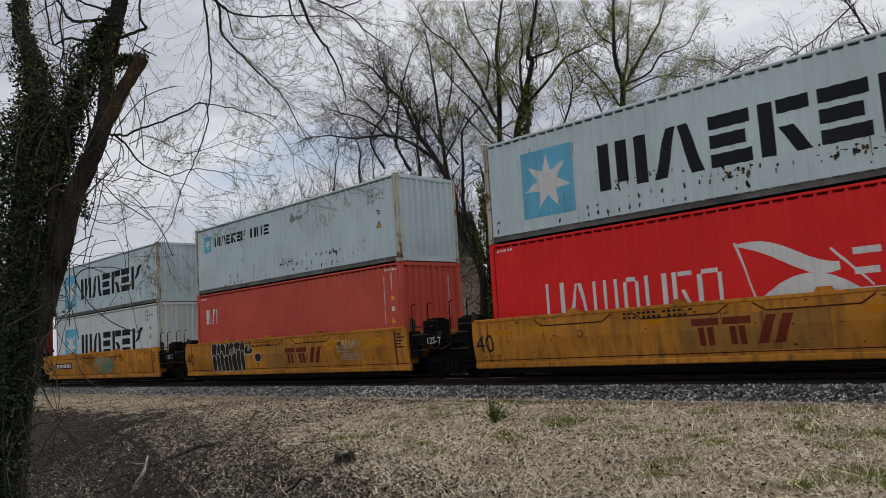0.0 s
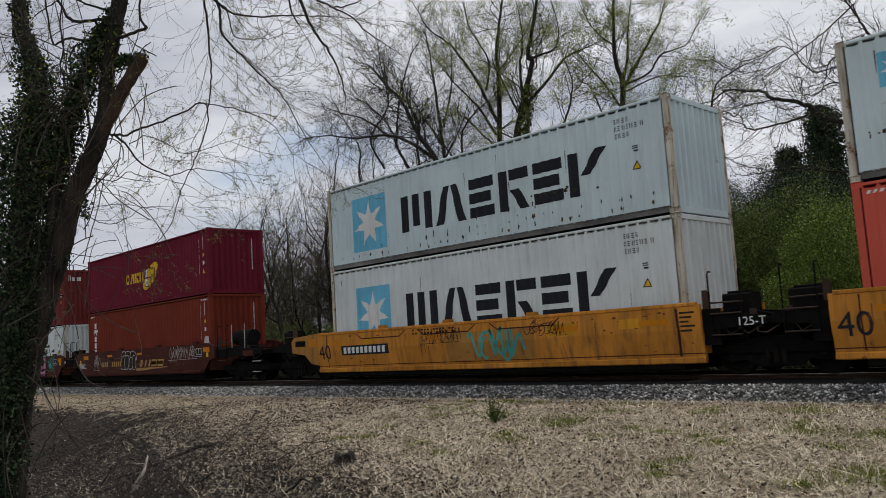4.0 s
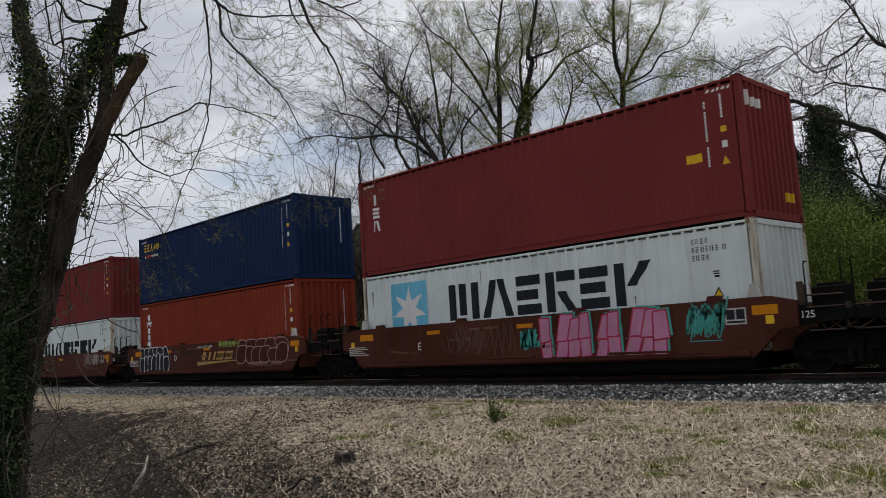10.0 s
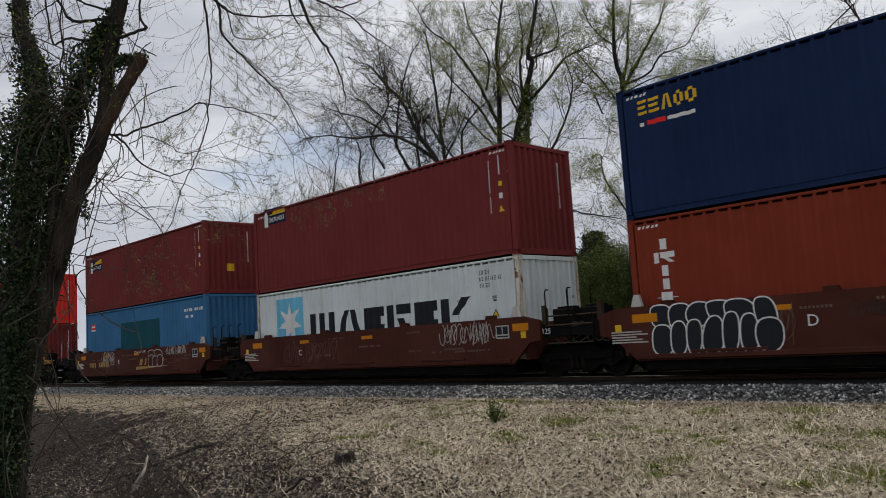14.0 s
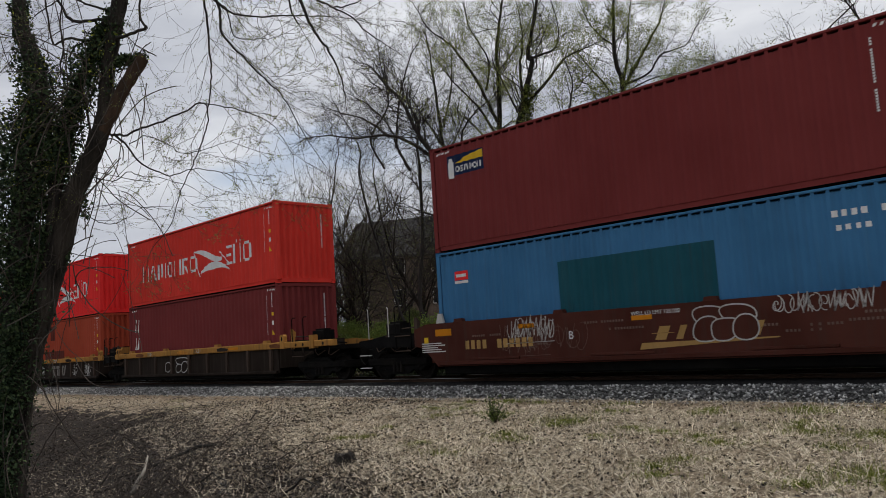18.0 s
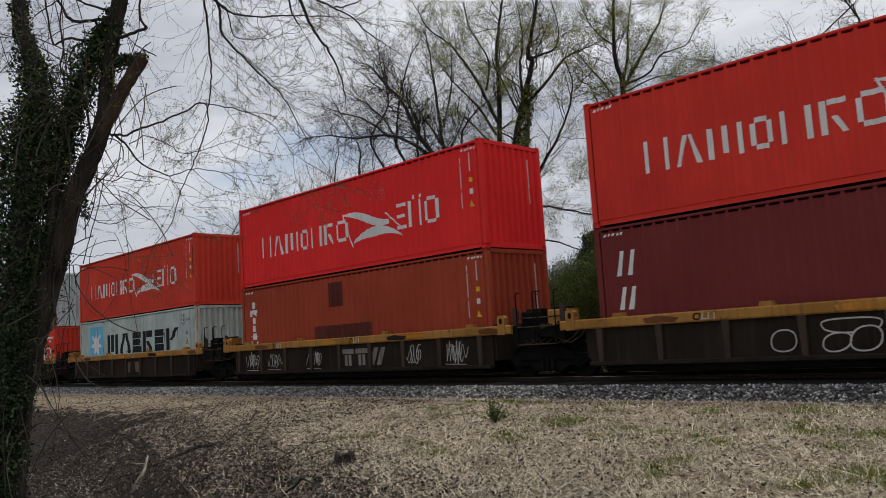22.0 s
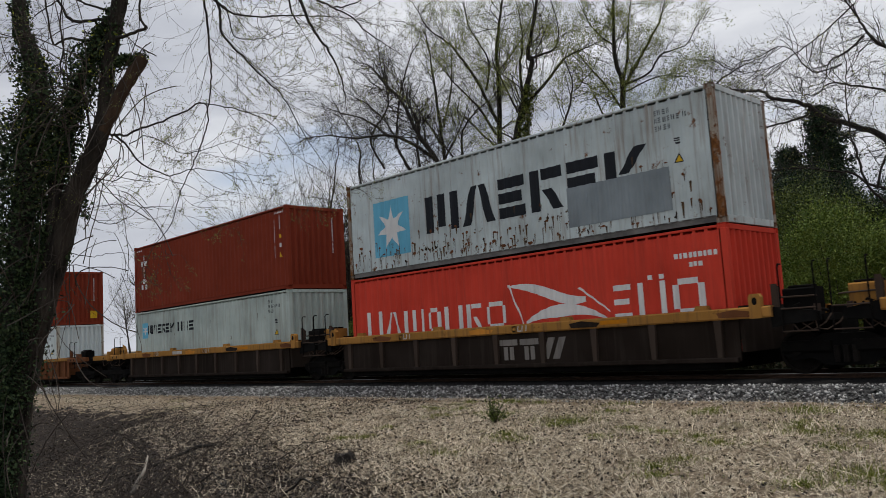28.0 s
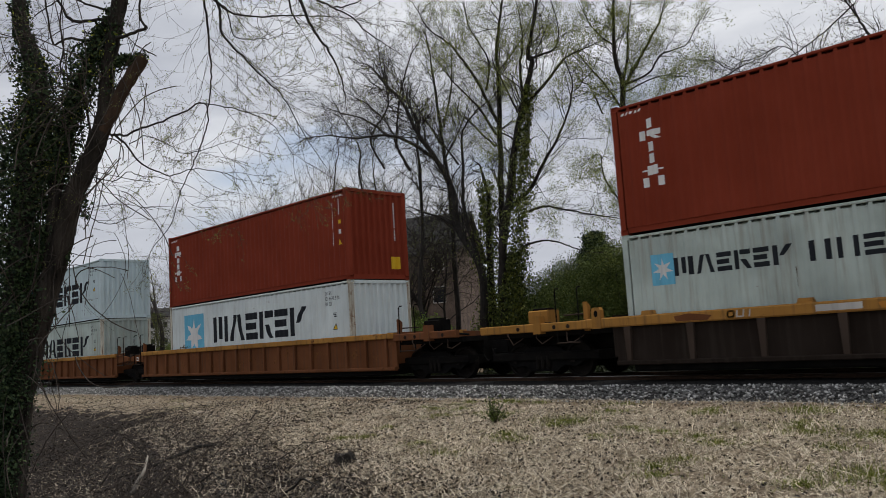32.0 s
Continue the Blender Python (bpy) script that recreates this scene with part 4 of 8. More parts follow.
def yellow_car(xl, label, seed, truck_x=(-1.72,), mark_fn=None):
    """A smooth-sided well car with tall yellow sides."""
    car = empty("well_car")
    tagged(car, label, "rail car", "yellow well cars")
    TRAIN.append((car, xl, YC, 0.0))
    x0, x1 = -0.52, 12.62
    well_common(car, x0, x1, CAR_YELLOW)
    for y0, y1 in ((-1.5, -1.42), (1.42, 1.5)):
        f = -1 if y0 < 0 else 1
        s = gpart("side_sheet", G().along([(f * 1.5, 1.45), (f * 1.5, BEND), (f * (1.5 - LEAN * (BEND - 0.33)), 0.33), (f * (1.42 - LEAN * (BEND - 0.33)), 0.33), (f * 1.42, BEND), (f * 1.42, 1.45)], x0, x1), CAR_YELLOW, car)
        gpart("top_chord", G().slab(x0 + 0.1, x1 - 0.1, min(y0, y0 * 1.012), y1 + (0.04 if y0 < 0 else -0.04), 1.42, 1.50, 0.015), CAR_YELLOW, s)
        gpart("bottom_sill", G().slab(x0, x1, min(f * 1.43, f * 1.33), max(f * 1.43, f * 1.33), 0.27, 0.40, 0.02), CAR_YELLOW, s)
    y = -1.5
    for a in (2.6, 5.3, 8.0):
        gpart("side_pocket", on_flat(ribbon([(a - 1.1, 1.40), (a - 0.85, 1.24), (a + 0.85, 1.24), (a + 1.1, 1.40)], 0.03), y - 0.004), CAR_BROWN, car, "dark seam line")
    gpart("side_seam", on_flat(ribbon([(x0, 0.47), (x1, 0.47)], 0.02) + ribbon([(0.0, 0.42), (0.0, 1.4)], 0.03) + ribbon([(12.08, 0.42), (12.12, 0.9), (12.09, 1.4)], 0.06), y - 0.004), CAR_BROWN, car)
    guides(car, (2.6, 5.3, 8.2), 1.5, CAR_YELLOW)
    for a, b in ((0.25, 0.75), (4.6, 5.0), (8.9, 9.6), (11.2, 11.9)):
        gpart("reflector", on_flat([rect(a, b, 1.08, 1.20)], y - 0.004), INK_ORANGE, car)
    gpart("stencil_bars", on_flat([rect(4.0 + 0.12 * i, 4.08 + 0.12 * i, 1.34 - 0.09 * j, 1.39 - 0.09 * j) for i in range(14) for j in range(2) if (i * 7 + j * 3 + seed) % 5], y - 0.004), INK_CHARCOAL, car)["kind"] = "stuff"
    gpart("stencil_bars", on_flat([rect(12.16, 12.5 - 0.07 * ((j + seed) % 3), 1.28 - 0.09 * j, 1.32 - 0.09 * j) for j in range(5)], y - 0.004), INK_CHARCOAL, car)["kind"] = "stuff"
    gpart("repainted_patch", on_flat([rect(5.3, 8.3, 0.50, 1.22, 0.03)], y - 0.002), CAR_YELLOW_OLD, car)
    rng = random.Random(seed * 31)
    spots = [fleck(rng, rng.uniform(-0.3, 12.4), rng.choice((1.38, 1.30, 1.0, 0.6)) + rng.gauss(0, 0.05), rng.uniform(0.015, 0.07), rng.uniform(0.010, 0.03)) for _ in range(46)]
    for _ in range(9):
        a, b, l = rng.uniform(-0.4, 12.5), rng.uniform(0.9, 1.38), rng.uniform(0.12, 0.4)
        spots.append([(a - 0.012, b), (a + 0.012, b), (a + 0.004, b - l), (a - 0.004, b - l)])
    gpart("rust_spots", on_flat(spots, y - 0.0045), CAR_RUST, car, "rusted chips in the paint")["kind"] = "stuff"
    fresh = [rect(a, a + rng.uniform(0.5, 1.6), 1.0 + rng.uniform(-0.05, 0.1), 1.22 + rng.uniform(0, 0.04)) for a in (rng.uniform(0.8, 2.5), rng.uniform(8.4, 9.2), rng.uniform(10.3, 10.8))]
    gpart("repainted_patch", on_flat(fresh, y - 0.0025), CAR_FRESH, car, "fresher yellow touched-up paint")["kind"] = "stuff"
    gpart("end_step", G().box(x0 - 0.35, x0, -1.40, -1.30, 0.62, 1.34), BLACK_STEEL, car)
    gpart("end_step", G().box(x1, x1 + 0.35, -1.40, -1.30, 0.62, 1.34), BLACK_STEEL, car)
    return car


def brown_car(xl, label, group="brown well cars"):
    """A brown well car whose sides slope in below towards the ends."""
    car = empty("well_car")
    tagged(car, label, "rail car", group)
    TRAIN.append((car, xl, YC, 0.0))
    x0, x1 = -0.75, 12.95
    well_common(car, x0 + 0.5, x1 - 0.5, CAR_BROWN)
    for y0, y1 in ((-1.5, -1.42), (1.42, 1.5)):
        s = gpart("side_sheet", G().across([(x0 + 0.9, 0.36), (x1 - 0.9, 0.36), (x1 - 0.35, 0.86), (x1, 0.92), (x1, 1.38), (x1 - 0.5, 1.50), (x0 + 0.5, 1.50), (x0, 1.38), (x0, 0.92), (x0 + 0.35, 0.86)], y0, y1), CAR_BROWN, car)
        e = -0.06 if y0 < 0 else 0.0
        gpart("bottom_flange", G().along([(y0 + e, 0.40), (y0 + e + 0.14, 0.36), (y0 + e + 0.14, 0.52), (y0 + e, 0.48)], x0 + 0.95, x1 - 0.95), CAR_BROWN, s)
        if y0 < 0:
            for a in (2.2, 5.9, 9.6):
                gpart("flange_step", G().slab(a - 0.8, a + 0.8, y0 - 0.03, y0 + 0.01, 0.50, 0.56, 0.01), CAR_BROWN, s)
    guides(car, (0.9, 4.2, 8.0, 11.3), 1.5, CAR_BROWN)
    for a in (0.15, 12.1):
        gpart("corner_guide", G().across([(a - 0.14, 1.49), (a + 0.14, 1.49), (a + 0.07, 1.76), (a - 0.05, 1.76)], -1.38, -1.30), INK_PALE, car, "pale worn corner guide")
    y = -1.5
    gpart("reflector", on_flat([rect(0.1, 0.7, 1.16, 1.34)], y - 0.004), INK_ORANGE, car)
    gpart("reflector", on_flat([rect(12.1, 12.6, 1.16, 1.34)], y - 0.004), INK_ORANGE, car)
    gpart("reflector", on_flat([rect(6.2, 6.7, 1.22, 1.32)], y - 0.004), INK_ORANGE, car)
    gpart("reflector", on_flat([rect(3.0, 3.5, 1.22, 1.32)], y - 0.004), INK_ORANGE, car)
    rng = random.Random(int(-xl))
    bars_at = []
    for k in range(9):
        a, b = rng.uniform(1.0, 11.5), rng.uniform(0.62, 1.36)
        bars_at += [rect(a + 0.075 * i, a + 0.075 * i + 0.045, b, b + 0.05) for i in range(rng.randint(5, 14)) if rng.random() < 0.85]
    gpart("stencil_bars", on_flat(bars_at, y - 0.004), INK_FAINT, car)["kind"] = "stuff"
    for k, a in enumerate((-0.35, 12.35)):
        gpart("placard", on_flat([rect(a, a + 0.16, 0.98, 1.14)], y - 0.004), INK_YELLOW, car)
    plate = gpart("placard", on_flat([rect(11.55, 11.98, 1.00, 1.32)], y - 0.004), INK_PALE, car, "black placard in a white frame")
    gpart("placard_face", on_flat([rect(11.58, 11.75, 1.10, 1.29), rect(11.78, 11.95, 1.10, 1.29), rect(11.58, 11.95, 1.03, 1.07)], y - 0.008), INK_BLACK, plate)
    for k in range(2):
        a = rng.uniform(0.8, 4.0)
        tag_scrawl(car, y + 0.001, a, a + rng.uniform(1.4, 2.6), 0.6, rng.uniform(1.25, 1.45), 4, int(-xl) + k, INK_FAINT, 0.016)
    gpart("data_bars", on_flat([rect(-0.45, 0.45 - 0.14 * (i % 3), 0.74 + i * 0.055, 0.77 + i * 0.055) for i in range(5)], y - 0.004), INK_PALE, car)
    return car


def slim_car(xl, label):
    """A well car with a yellow top sill and dark ribbed lower sides."""
    car = empty("well_car")
    tagged(car, label, "rail car", "slim-sided well cars")
    TRAIN.append((car, xl, YC, 0.0))
    x0, x1 = -0.95, 13.05
    well_common(car, x0 + 0.6, x1 - 0.6, CAR_DARK)
    for y0, y1 in ((-1.40, -1.34), (1.34, 1.40)):
        s = gpart("side_web", G().across([(x0 + 0.72, 0.30), (x1 - 0.72, 0.30), (x1 - 0.7, 1.12), (x0 + 0.7, 1.12)], y0, y1), CAR_DARK, car)
        sg = -1 if y0 < 0 else 1
        yo = 1.50 * sg
        gpart("top_sill", G().along([(yo, 1.13), (yo - 0.02 * sg, 1.10), (yo - 0.16 * sg, 1.10), (yo - 0.16 * sg, 1.32), (yo - 0.03 * sg, 1.32), (yo, 1.29)], x0, x1), CAR_YELLOW_OLD, car, "worn yellow top sill")
        gpart("bottom_chord", G().slab(x0 + 0.75, x1 - 0.75, min(yo, yo - 0.1 * sg), max(yo, yo - 0.1 * sg), 0.27, 0.37, 0.02), CAR_DARK, s)
        for i in range(9):
            a = x0 + 1.05 + i * 1.48
            gpart("rib", G().across([(a - 0.05, 0.36), (a + 0.05, 0.36), (a + 0.08, 1.10), (a - 0.08, 1.10)], min(yo - 0.02 * sg, y0), max(yo - 0.02 * sg, y1)), CAR_RIB, s)
    guides(car, (0.6, 3.9, 8.2, 11.6), 1.32, CAR_YELLOW_OLD)
    for a in (x0 + 0.3, x1 - 0.3):
        lug = gpart("lifting_lug", G().across([(a - 0.12, 1.09), (a + 0.12, 1.09), (a + 0.12, 1.50), (a + 0.08, 1.56), (a - 0.08, 1.56), (a - 0.12, 1.50)], -1.515, -1.38), CAR_YELLOW_OLD, car)
        # black oval on the lug stands for its shaded slot
        gpart("lug_slot", G().across([(a + 0.05 * cos(q), 1.42 + 0.075 * sin(q)) for q in [2 * pi * n / 12 for n in range(12)]], -1.519, -1.50), BLACK_STEEL, lug)
    gpart("reflector", on_flat([rect(9.2, 9.9, 1.17, 1.26)], -1.504), INK_ORANGE, car)
    for a in (6.6, 2.4):
        bars(car, "painted_tag", [[(u + (z - 1.14) * 0.15, z) for u, z in bar] for k in ("ring", "trough", "post", "ring") for bar in strokes(k, a + 0.19 * ("ring", "trough", "post").index(k), a + 0.19 * ("ring", "trough", "post").index(k) + 0.16, 1.14, 1.28, 0.03)], INK_PALE)
    for k in range(4):   # worn and dented lengths of the sill
        u = (1.3, 5.2, 8.4, 12.0)[k]
        bars(car, "worn_patch", [[(u, 1.14), (u + 0.7, 1.13), (u + 0.8, 1.22), (u + 0.3, 1.28), (u - 0.05, 1.24)]], (CAR_RUST, CAR_YELLOW, CAR_DARK, CAR_RUST)[k], -1.503)
    return car


def rust_car(xl, label):
    """A long rust-brown well car with close upright ribs."""
    car = empty("well_car")
    tagged(car, label, "rail car", "ribbed well cars")
    TRAIN.append((car, xl, YC, 0.0))
    x0, x1 = -2.2, 14.4
    well_common(car, x0 + 0.3, x1 - 0.3, CAR_RUST)
    for y0, y1 in ((-1.40, -1.34), (1.34, 1.40)):
        s = gpart("side_web", G().across([(x0, 0.32), (x1, 0.32), (x1, 1.22), (x0, 1.22)], y0, y1), CAR_RUST, car)
        sg = -1 if y0 < 0 else 1
        yo = 1.50 * sg
        gpart("top_sill", G().slab(x0, x1, min(yo, yo - 0.16 * sg), max(yo, yo - 0.16 * sg), 1.18, 1.34, 0.02), CAR_YELLOW_OLD, car, "worn yellow-brown top sill")
        gpart("bottom_chord", G().slab(x0, x1, min(yo, yo - 0.12 * sg), max(yo, yo - 0.12 * sg), 0.28, 0.38, 0.02), CAR_RUST, s)
        for i in range(18):
            a = x0 + 0.4 + i * 0.93
            gpart("rib", G().across([(a - 0.045, 0.37), (a + 0.045, 0.37), (a + 0.045, 1.19), (a - 0.045, 1.19)], min(yo - 0.01 * sg, y0), max(yo - 0.01 * sg, y1)), CAR_RUST, s)
    return car


# ---- the train's make-up, from its head ----
def bars(car, name, polys, mat, y=-1.504):
    gpart(name, on_flat(polys, y), mat, car)["kind"] = "stuff"


def slant_word(car, x0, z0, z1, n=4, mat=INK_GOLD, w=0.62):
    """A leaning gold word as plain bars over a long stripe that narrows to one end."""
    polys = []
    for kind, a in zip(("ring", "pair", "rungs", "rungs"), (0, 1, 2, 3)):
        for bar in strokes(kind, x0 + a * w, x0 + (a + 0.84) * w, z0, z1, w * 0.24):
            polys.append([(u + (z - z0) * 0.45, z) for u, z in bar])
    e = x0 + n * w
    polys.append([(x0 - 0.25, z0 - 0.19), (e - 0.2, z0 - 0.075), (e + 0.25, z0 - 0.06), (e + 0.3, z0 - 0.035), (x0 - 0.19, z0 - 0.05)])
    bars(car, "gold_lettering", polys, mat)


def brand_bars(car, x, z0, z1, mat=INK_RED, y=-1.504):
    """Three large signs as plain bars."""
    p = []
    for a in (x, x + 0.66):
        p += [rect(a, a + 0.58, z1 - 0.145, z1), rect(a + 0.13, a + 0.26, z0, z1 - 0.18), rect(a + 0.32, a + 0.45, z0, z1 - 0.18)]
    p += [rect(x + 1.32, x + 1.52, z0, z1, 0.22), rect(x + 1.64, x + 1.84, z0, z1, 0.22)]
    bars(car, "red_brown_lettering" if mat is INK_RED else "pale_lettering", p, mat, y)


def build_train():
    # first car: two yellow units and a third with its number
    a = container(-13.83, 3.40, STD, GREY, "pale grey corrugated container with blue star panel, above red one", RUST_EDGE, GREY)
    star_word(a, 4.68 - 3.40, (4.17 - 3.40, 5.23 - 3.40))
    id_marks(a, STD, light=True)
    a = container(-13.83, 3.40 - HC, HC, RED, "bright red container with white pennant, sunk in yellow well car")
    pennant_word(a, 1.40 - 0.50, 2.22 - 0.50, first=(1.7, 6.2), pen=(6.5, 9.0), last=(8.7, 10.9), pz=(1.25 - 0.5, 2.6 - 0.5))
    id_marks(a, HC)
    c = yellow_car(-13.83, "yellow steel well car with dark red lettering", 1)
    brand_bars(c, 5.6, 0.62, 1.16)
    flat_text("40", 0.62, INK_BLACK, -0.42, 0.68, -1.504, c, "unit_number")
    flat_text("D", 0.24, INK_BLACK, 2.75, 0.92, -1.504, c, "unit_letter")
    bend_marks(c)
    end_deck(c, -0.5, -1.6, BLACK_STEEL)
    truck(c, -1.74)

    a = container(-29.50, 3.39, STD, GREY, "pale grey container with a small star and one line of lettering", RUST_EDGE, GREY)
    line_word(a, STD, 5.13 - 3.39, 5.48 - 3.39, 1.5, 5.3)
    mark(a, "worn_decal", [[(6.58, 2.04), (6.76, 1.86), (6.94, 2.04), (6.76, 2.22)], rect(6.96, 7.36, 1.97, 2.09)], INK_GREY_PATCH)
    id_marks(a, STD, light=True)
    a = container(-29.50, 3.39 - HC, HC, RED_FADED, "faded red container with small white lettering")
    mark(a, "white_bars", [rect(0.71, 0.82, 1.72, 2.27), rect(0.88, 1.0, 1.72, 2.27), rect(1.08, 1.2, 1.72, 2.27, 0.16), rect(1.42, 1.54, 1.72, 2.27)], INK_WHITE)
    id_marks(a, HC)
    c = yellow_car(-29.50, "yellow well car with dark bubble graffiti", 2)
    brand_bars(c, 6.5, 0.60, 1.10)
    piece(c, -1.5, 1.62, 3.95, 0.40, 1.44, 8, 5)
    piece(c, -1.5, 4.05, 4.42, 0.98, 1.42, 1, 15)
    piece(c, -1.5, 4.62, 4.98, 0.70, 1.16, 1, 16)
    tag_scrawl(c, -1.51, 2.9, 3.4, 0.75, 1.3, 4, 25, w=0.012)
    tag_scrawl(c, -1.51, 4.1, 4.36, 1.1, 1.3, 4, 26, w=0.012)
    tag_scrawl(c, -1.5, 9.3, 10.5, 0.92, 1.28, 6, 6, w=0.022)
    tag_scrawl(c, -1.5, 9.5, 10.5, 0.66, 0.86, 7, 7, w=0.018)
    flat_text("40", 0.62, INK_BLACK, -0.42, 0.68, -1.504, c, "unit_number")
    end_deck(c, 12.6, 13.9, BLACK_STEEL)
    flat_text("125-T", 0.24, INK_WHITE, 13.35, 0.98, -1.45, c, "end_code")
    bend_marks(c)
    end_deck(c, -0.5, -1.6, BLACK_STEEL)
    truck(c, -1.74)

    a = container(-45.13, 3.41, STD, GREY, "pale grey container with blue star panel and black lettering", RUST_EDGE, GREY)
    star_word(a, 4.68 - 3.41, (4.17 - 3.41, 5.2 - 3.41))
    id_marks(a, STD, light=True)
    a = container(-45.13, 3.41 - HC, HC, WHITE_GREY, "pale grey container with star, black lettering and rusted posts", RUST_EDGE, WHITE_GREY)
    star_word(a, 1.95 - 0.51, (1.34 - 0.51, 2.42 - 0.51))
    id_marks(a, HC, light=True)
    c = yellow_car(-45.13, "yellow well car with a black number panel and blue-green graffiti", 3)
    bars(c, "number_panel", [rect(0.75, 2.95, 0.78, 1.06)], INK_BLACK)
    bars(c, "number_bars", [rect(0.85 + i * 0.2, 0.98 + i * 0.2, 0.83, 1.01, 0.03) for i in range(10)], INK_WHITE, -1.508)
    flat_text("40", 0.62, INK_BLACK, -0.42, 0.68, -1.504, c, "unit_number")
    tag_scrawl(c, -1.5, 6.2, 7.9, 0.42, 1.3, 3, 8, INK_GREEN, 0.12)
    tag_scrawl(c, -1.5, 4.3, 5.8, 1.0, 1.35, 4, 9, INK_CHARCOAL)
    tag_scrawl(c, -1.5, 8.0, 9.2, 1.0, 1.35, 4, 10, INK_CHARCOAL)
    end_deck(c, 12.6, 13.9, BLACK_STEEL)
    flat_text("125-T", 0.24, INK_WHITE, 13.35, 0.98, -1.45, c, "end_code")
    bend_marks(c)
    end_deck(c, -1.9, -3.2, BLACK_STEEL, rails=False)
    box = gpart("end_box", G().across([(-0.5, 0.50), (-0.9, 0.56), (-1.25, 0.84), (-1.95, 0.92), (-2.0, 1.30), (-1.8, 1.42), (-0.5, 1.50)], -1.46, 1.46), CAR_YELLOW_OLD, c, "worn yellow-brown end box")
    gpart("box_hatch", G().slab(-1.75, -1.2, -1.475, -1.45, 1.12, 1.30, 0.008), BLACK_STEEL, box)
    gpart("reflector", on_flat([rect(-1.0, -0.62, 1.08, 1.34)], -1.464), INK_ORANGE, box)
    truck(c, -2.0)
    coupler(c, -3.1, -3.95)

    # second car: five brown units
    a = container(-65.17, 3.395, STD, WINE, "wine red container with yellow shield, stacked on rust red one")
    word(a, bar_word((("ring", 1.0), ("tent", 1.05), ("prop", 1.0), ("pair", 1.0)), 4.43, 6.3, 4.42 - 3.395, 4.85 - 3.395, 0.27), INK_YELLOW)
    leaf = [(6.98 + 0.86 * cos(q) * 0.80 - 0.36 * sin(q) * 0.6, 1.20 + 0.86 * cos(q) * 0.58 + 0.36 * sin(q) * 0.8) for q in [2 * pi * i / 22 for i in range(22)]]
    mark(a, "yellow_leaf", [leaf], INK_YELLOW)
    mark(a, "crate_outline", [[(6.42, 0.80), (6.76, 0.70), (7.40, 0.92), (7.42, 1.52), (6.74, 1.60), (6.42, 1.46)]], WINE, lift=0.007)
    mark(a, "crate_face", [[(6.46, 0.84), (6.68, 0.77), (6.68, 1.12), (6.46, 1.12)], [(6.46, 1.17), (6.68, 1.17), (6.68, 1.55), (6.46, 1.44)]], INK_WHITE, lift=0.010)
    mark(a, "crate_front", [[(6.78, 0.76), (7.03, 0.84), (7.03, 1.13), (6.78, 1.11)], [(7.07, 0.86), (7.36, 0.95), (7.36, 1.16), (7.07, 1.14)], [(6.78, 1.17), (7.37, 1.21), (7.37, 1.48), (6.78, 1.54)]], INK_YELLOW, lift=0.010)
    id_marks(a, STD)
    a = container(-65.17, 3.395 - HC, HC, OXIDE_DARK, "dark rust red container with white upright lettering")
    upright_word(a, 0.56, 1.06, 0.55, 2.45)
    id_marks(a, HC)
    c = brown_car(-65.17, "brown well car with gold lettering, heavily sprayed")
    slant_word(c, 6.3, 0.72, 1.0)
    bars(c, "number_bars", [rect(2.3 + i * 0.2, 2.43 + i * 0.2, 0.78, 1.0) for i in range(4)] + [rect(3.5 + i * 0.22, 3.65 + i * 0.22, 0.78, 1.0) for i in range(6)], INK_GOLD)
    piece(c, -1.5, 4.6, 6.1, 0.62, 1.42, 4, 21)
    tag_scrawl(c, -1.5, 9.2, 11.6, 0.95, 1.45, 6, 22)
    tag_scrawl(c, -1.5, 1.3, 2.1, 0.7, 1.35, 3, 23)
    end_deck(c, 12.9, 16.1, BLACK_STEEL, poles=True)
    gpart("air_tank", G().tube([(13.3, -0.7, 1.62), (14.5, -0.7, 1.62)], 0.27, 14), UNDER, c, "horizontal cylindrical air reservoir")
    gpart("end_lettering_panel", on_flat([rect(14.9, 15.6, 0.93, 1.12)], -1.44), CAR_BROWN, c)
    truck(c, 14.2)
    coupler(c, 16.0, 16.5)
    end_deck(c, -0.75, -1.6, BLACK_STEEL)
    truck(c, -1.74)

    a = container(-80.72, 3.07, HC, MAROON, "maroon container with small white upright lettering")
    upright_word(a, 0.58, 0.9, 4.38 - 3.07, 5.55 - 3.07, 3)
    mark(a, "caution_label", [rect(10.9, 11.25, 1.28, 1.46)], INK_YELLOW)
    mark(a, "end_lettering", [rect(0.28, 0.36, 2.3, 2.62), rect(0.45, 0.62, 2.3, 2.5), rect(0.7, 0.9, 2.3, 2.5)], INK_WHITE, end=True)
    mark(a, "end_label", [rect(1.75, 2.1, 0.42, 0.62)], INK_YELLOW, end=True)
    id_marks(a, HC)
    a = container(-80.72, 3.07 - STD, STD, WHITE_GREY, "pale grey container with blue star panel and black lettering", RUST_EDGE, WHITE_GREY)
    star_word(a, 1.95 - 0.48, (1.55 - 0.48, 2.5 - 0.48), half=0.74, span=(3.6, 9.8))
    id_marks(a, STD, light=True)
    c = brown_car(-80.72, "brown well car with large pink and green graffiti")
    shards(c, -1.5, 6.95, 10.3, 0.42, 1.48, 9, 31)
    tag_scrawl(c, -1.5, 10.65, 11.5, 0.85, 1.5, 6, 33, INK_GREEN, 0.05)
    tag_scrawl(c, -1.502, 10.75, 11.45, 0.75, 1.3, 5, 36, INK_GREEN, 0.04)
    tag_scrawl(c, -1.5, 6.2, 7.0, 0.7, 1.2, 4, 34, INK_GREEN, 0.08)
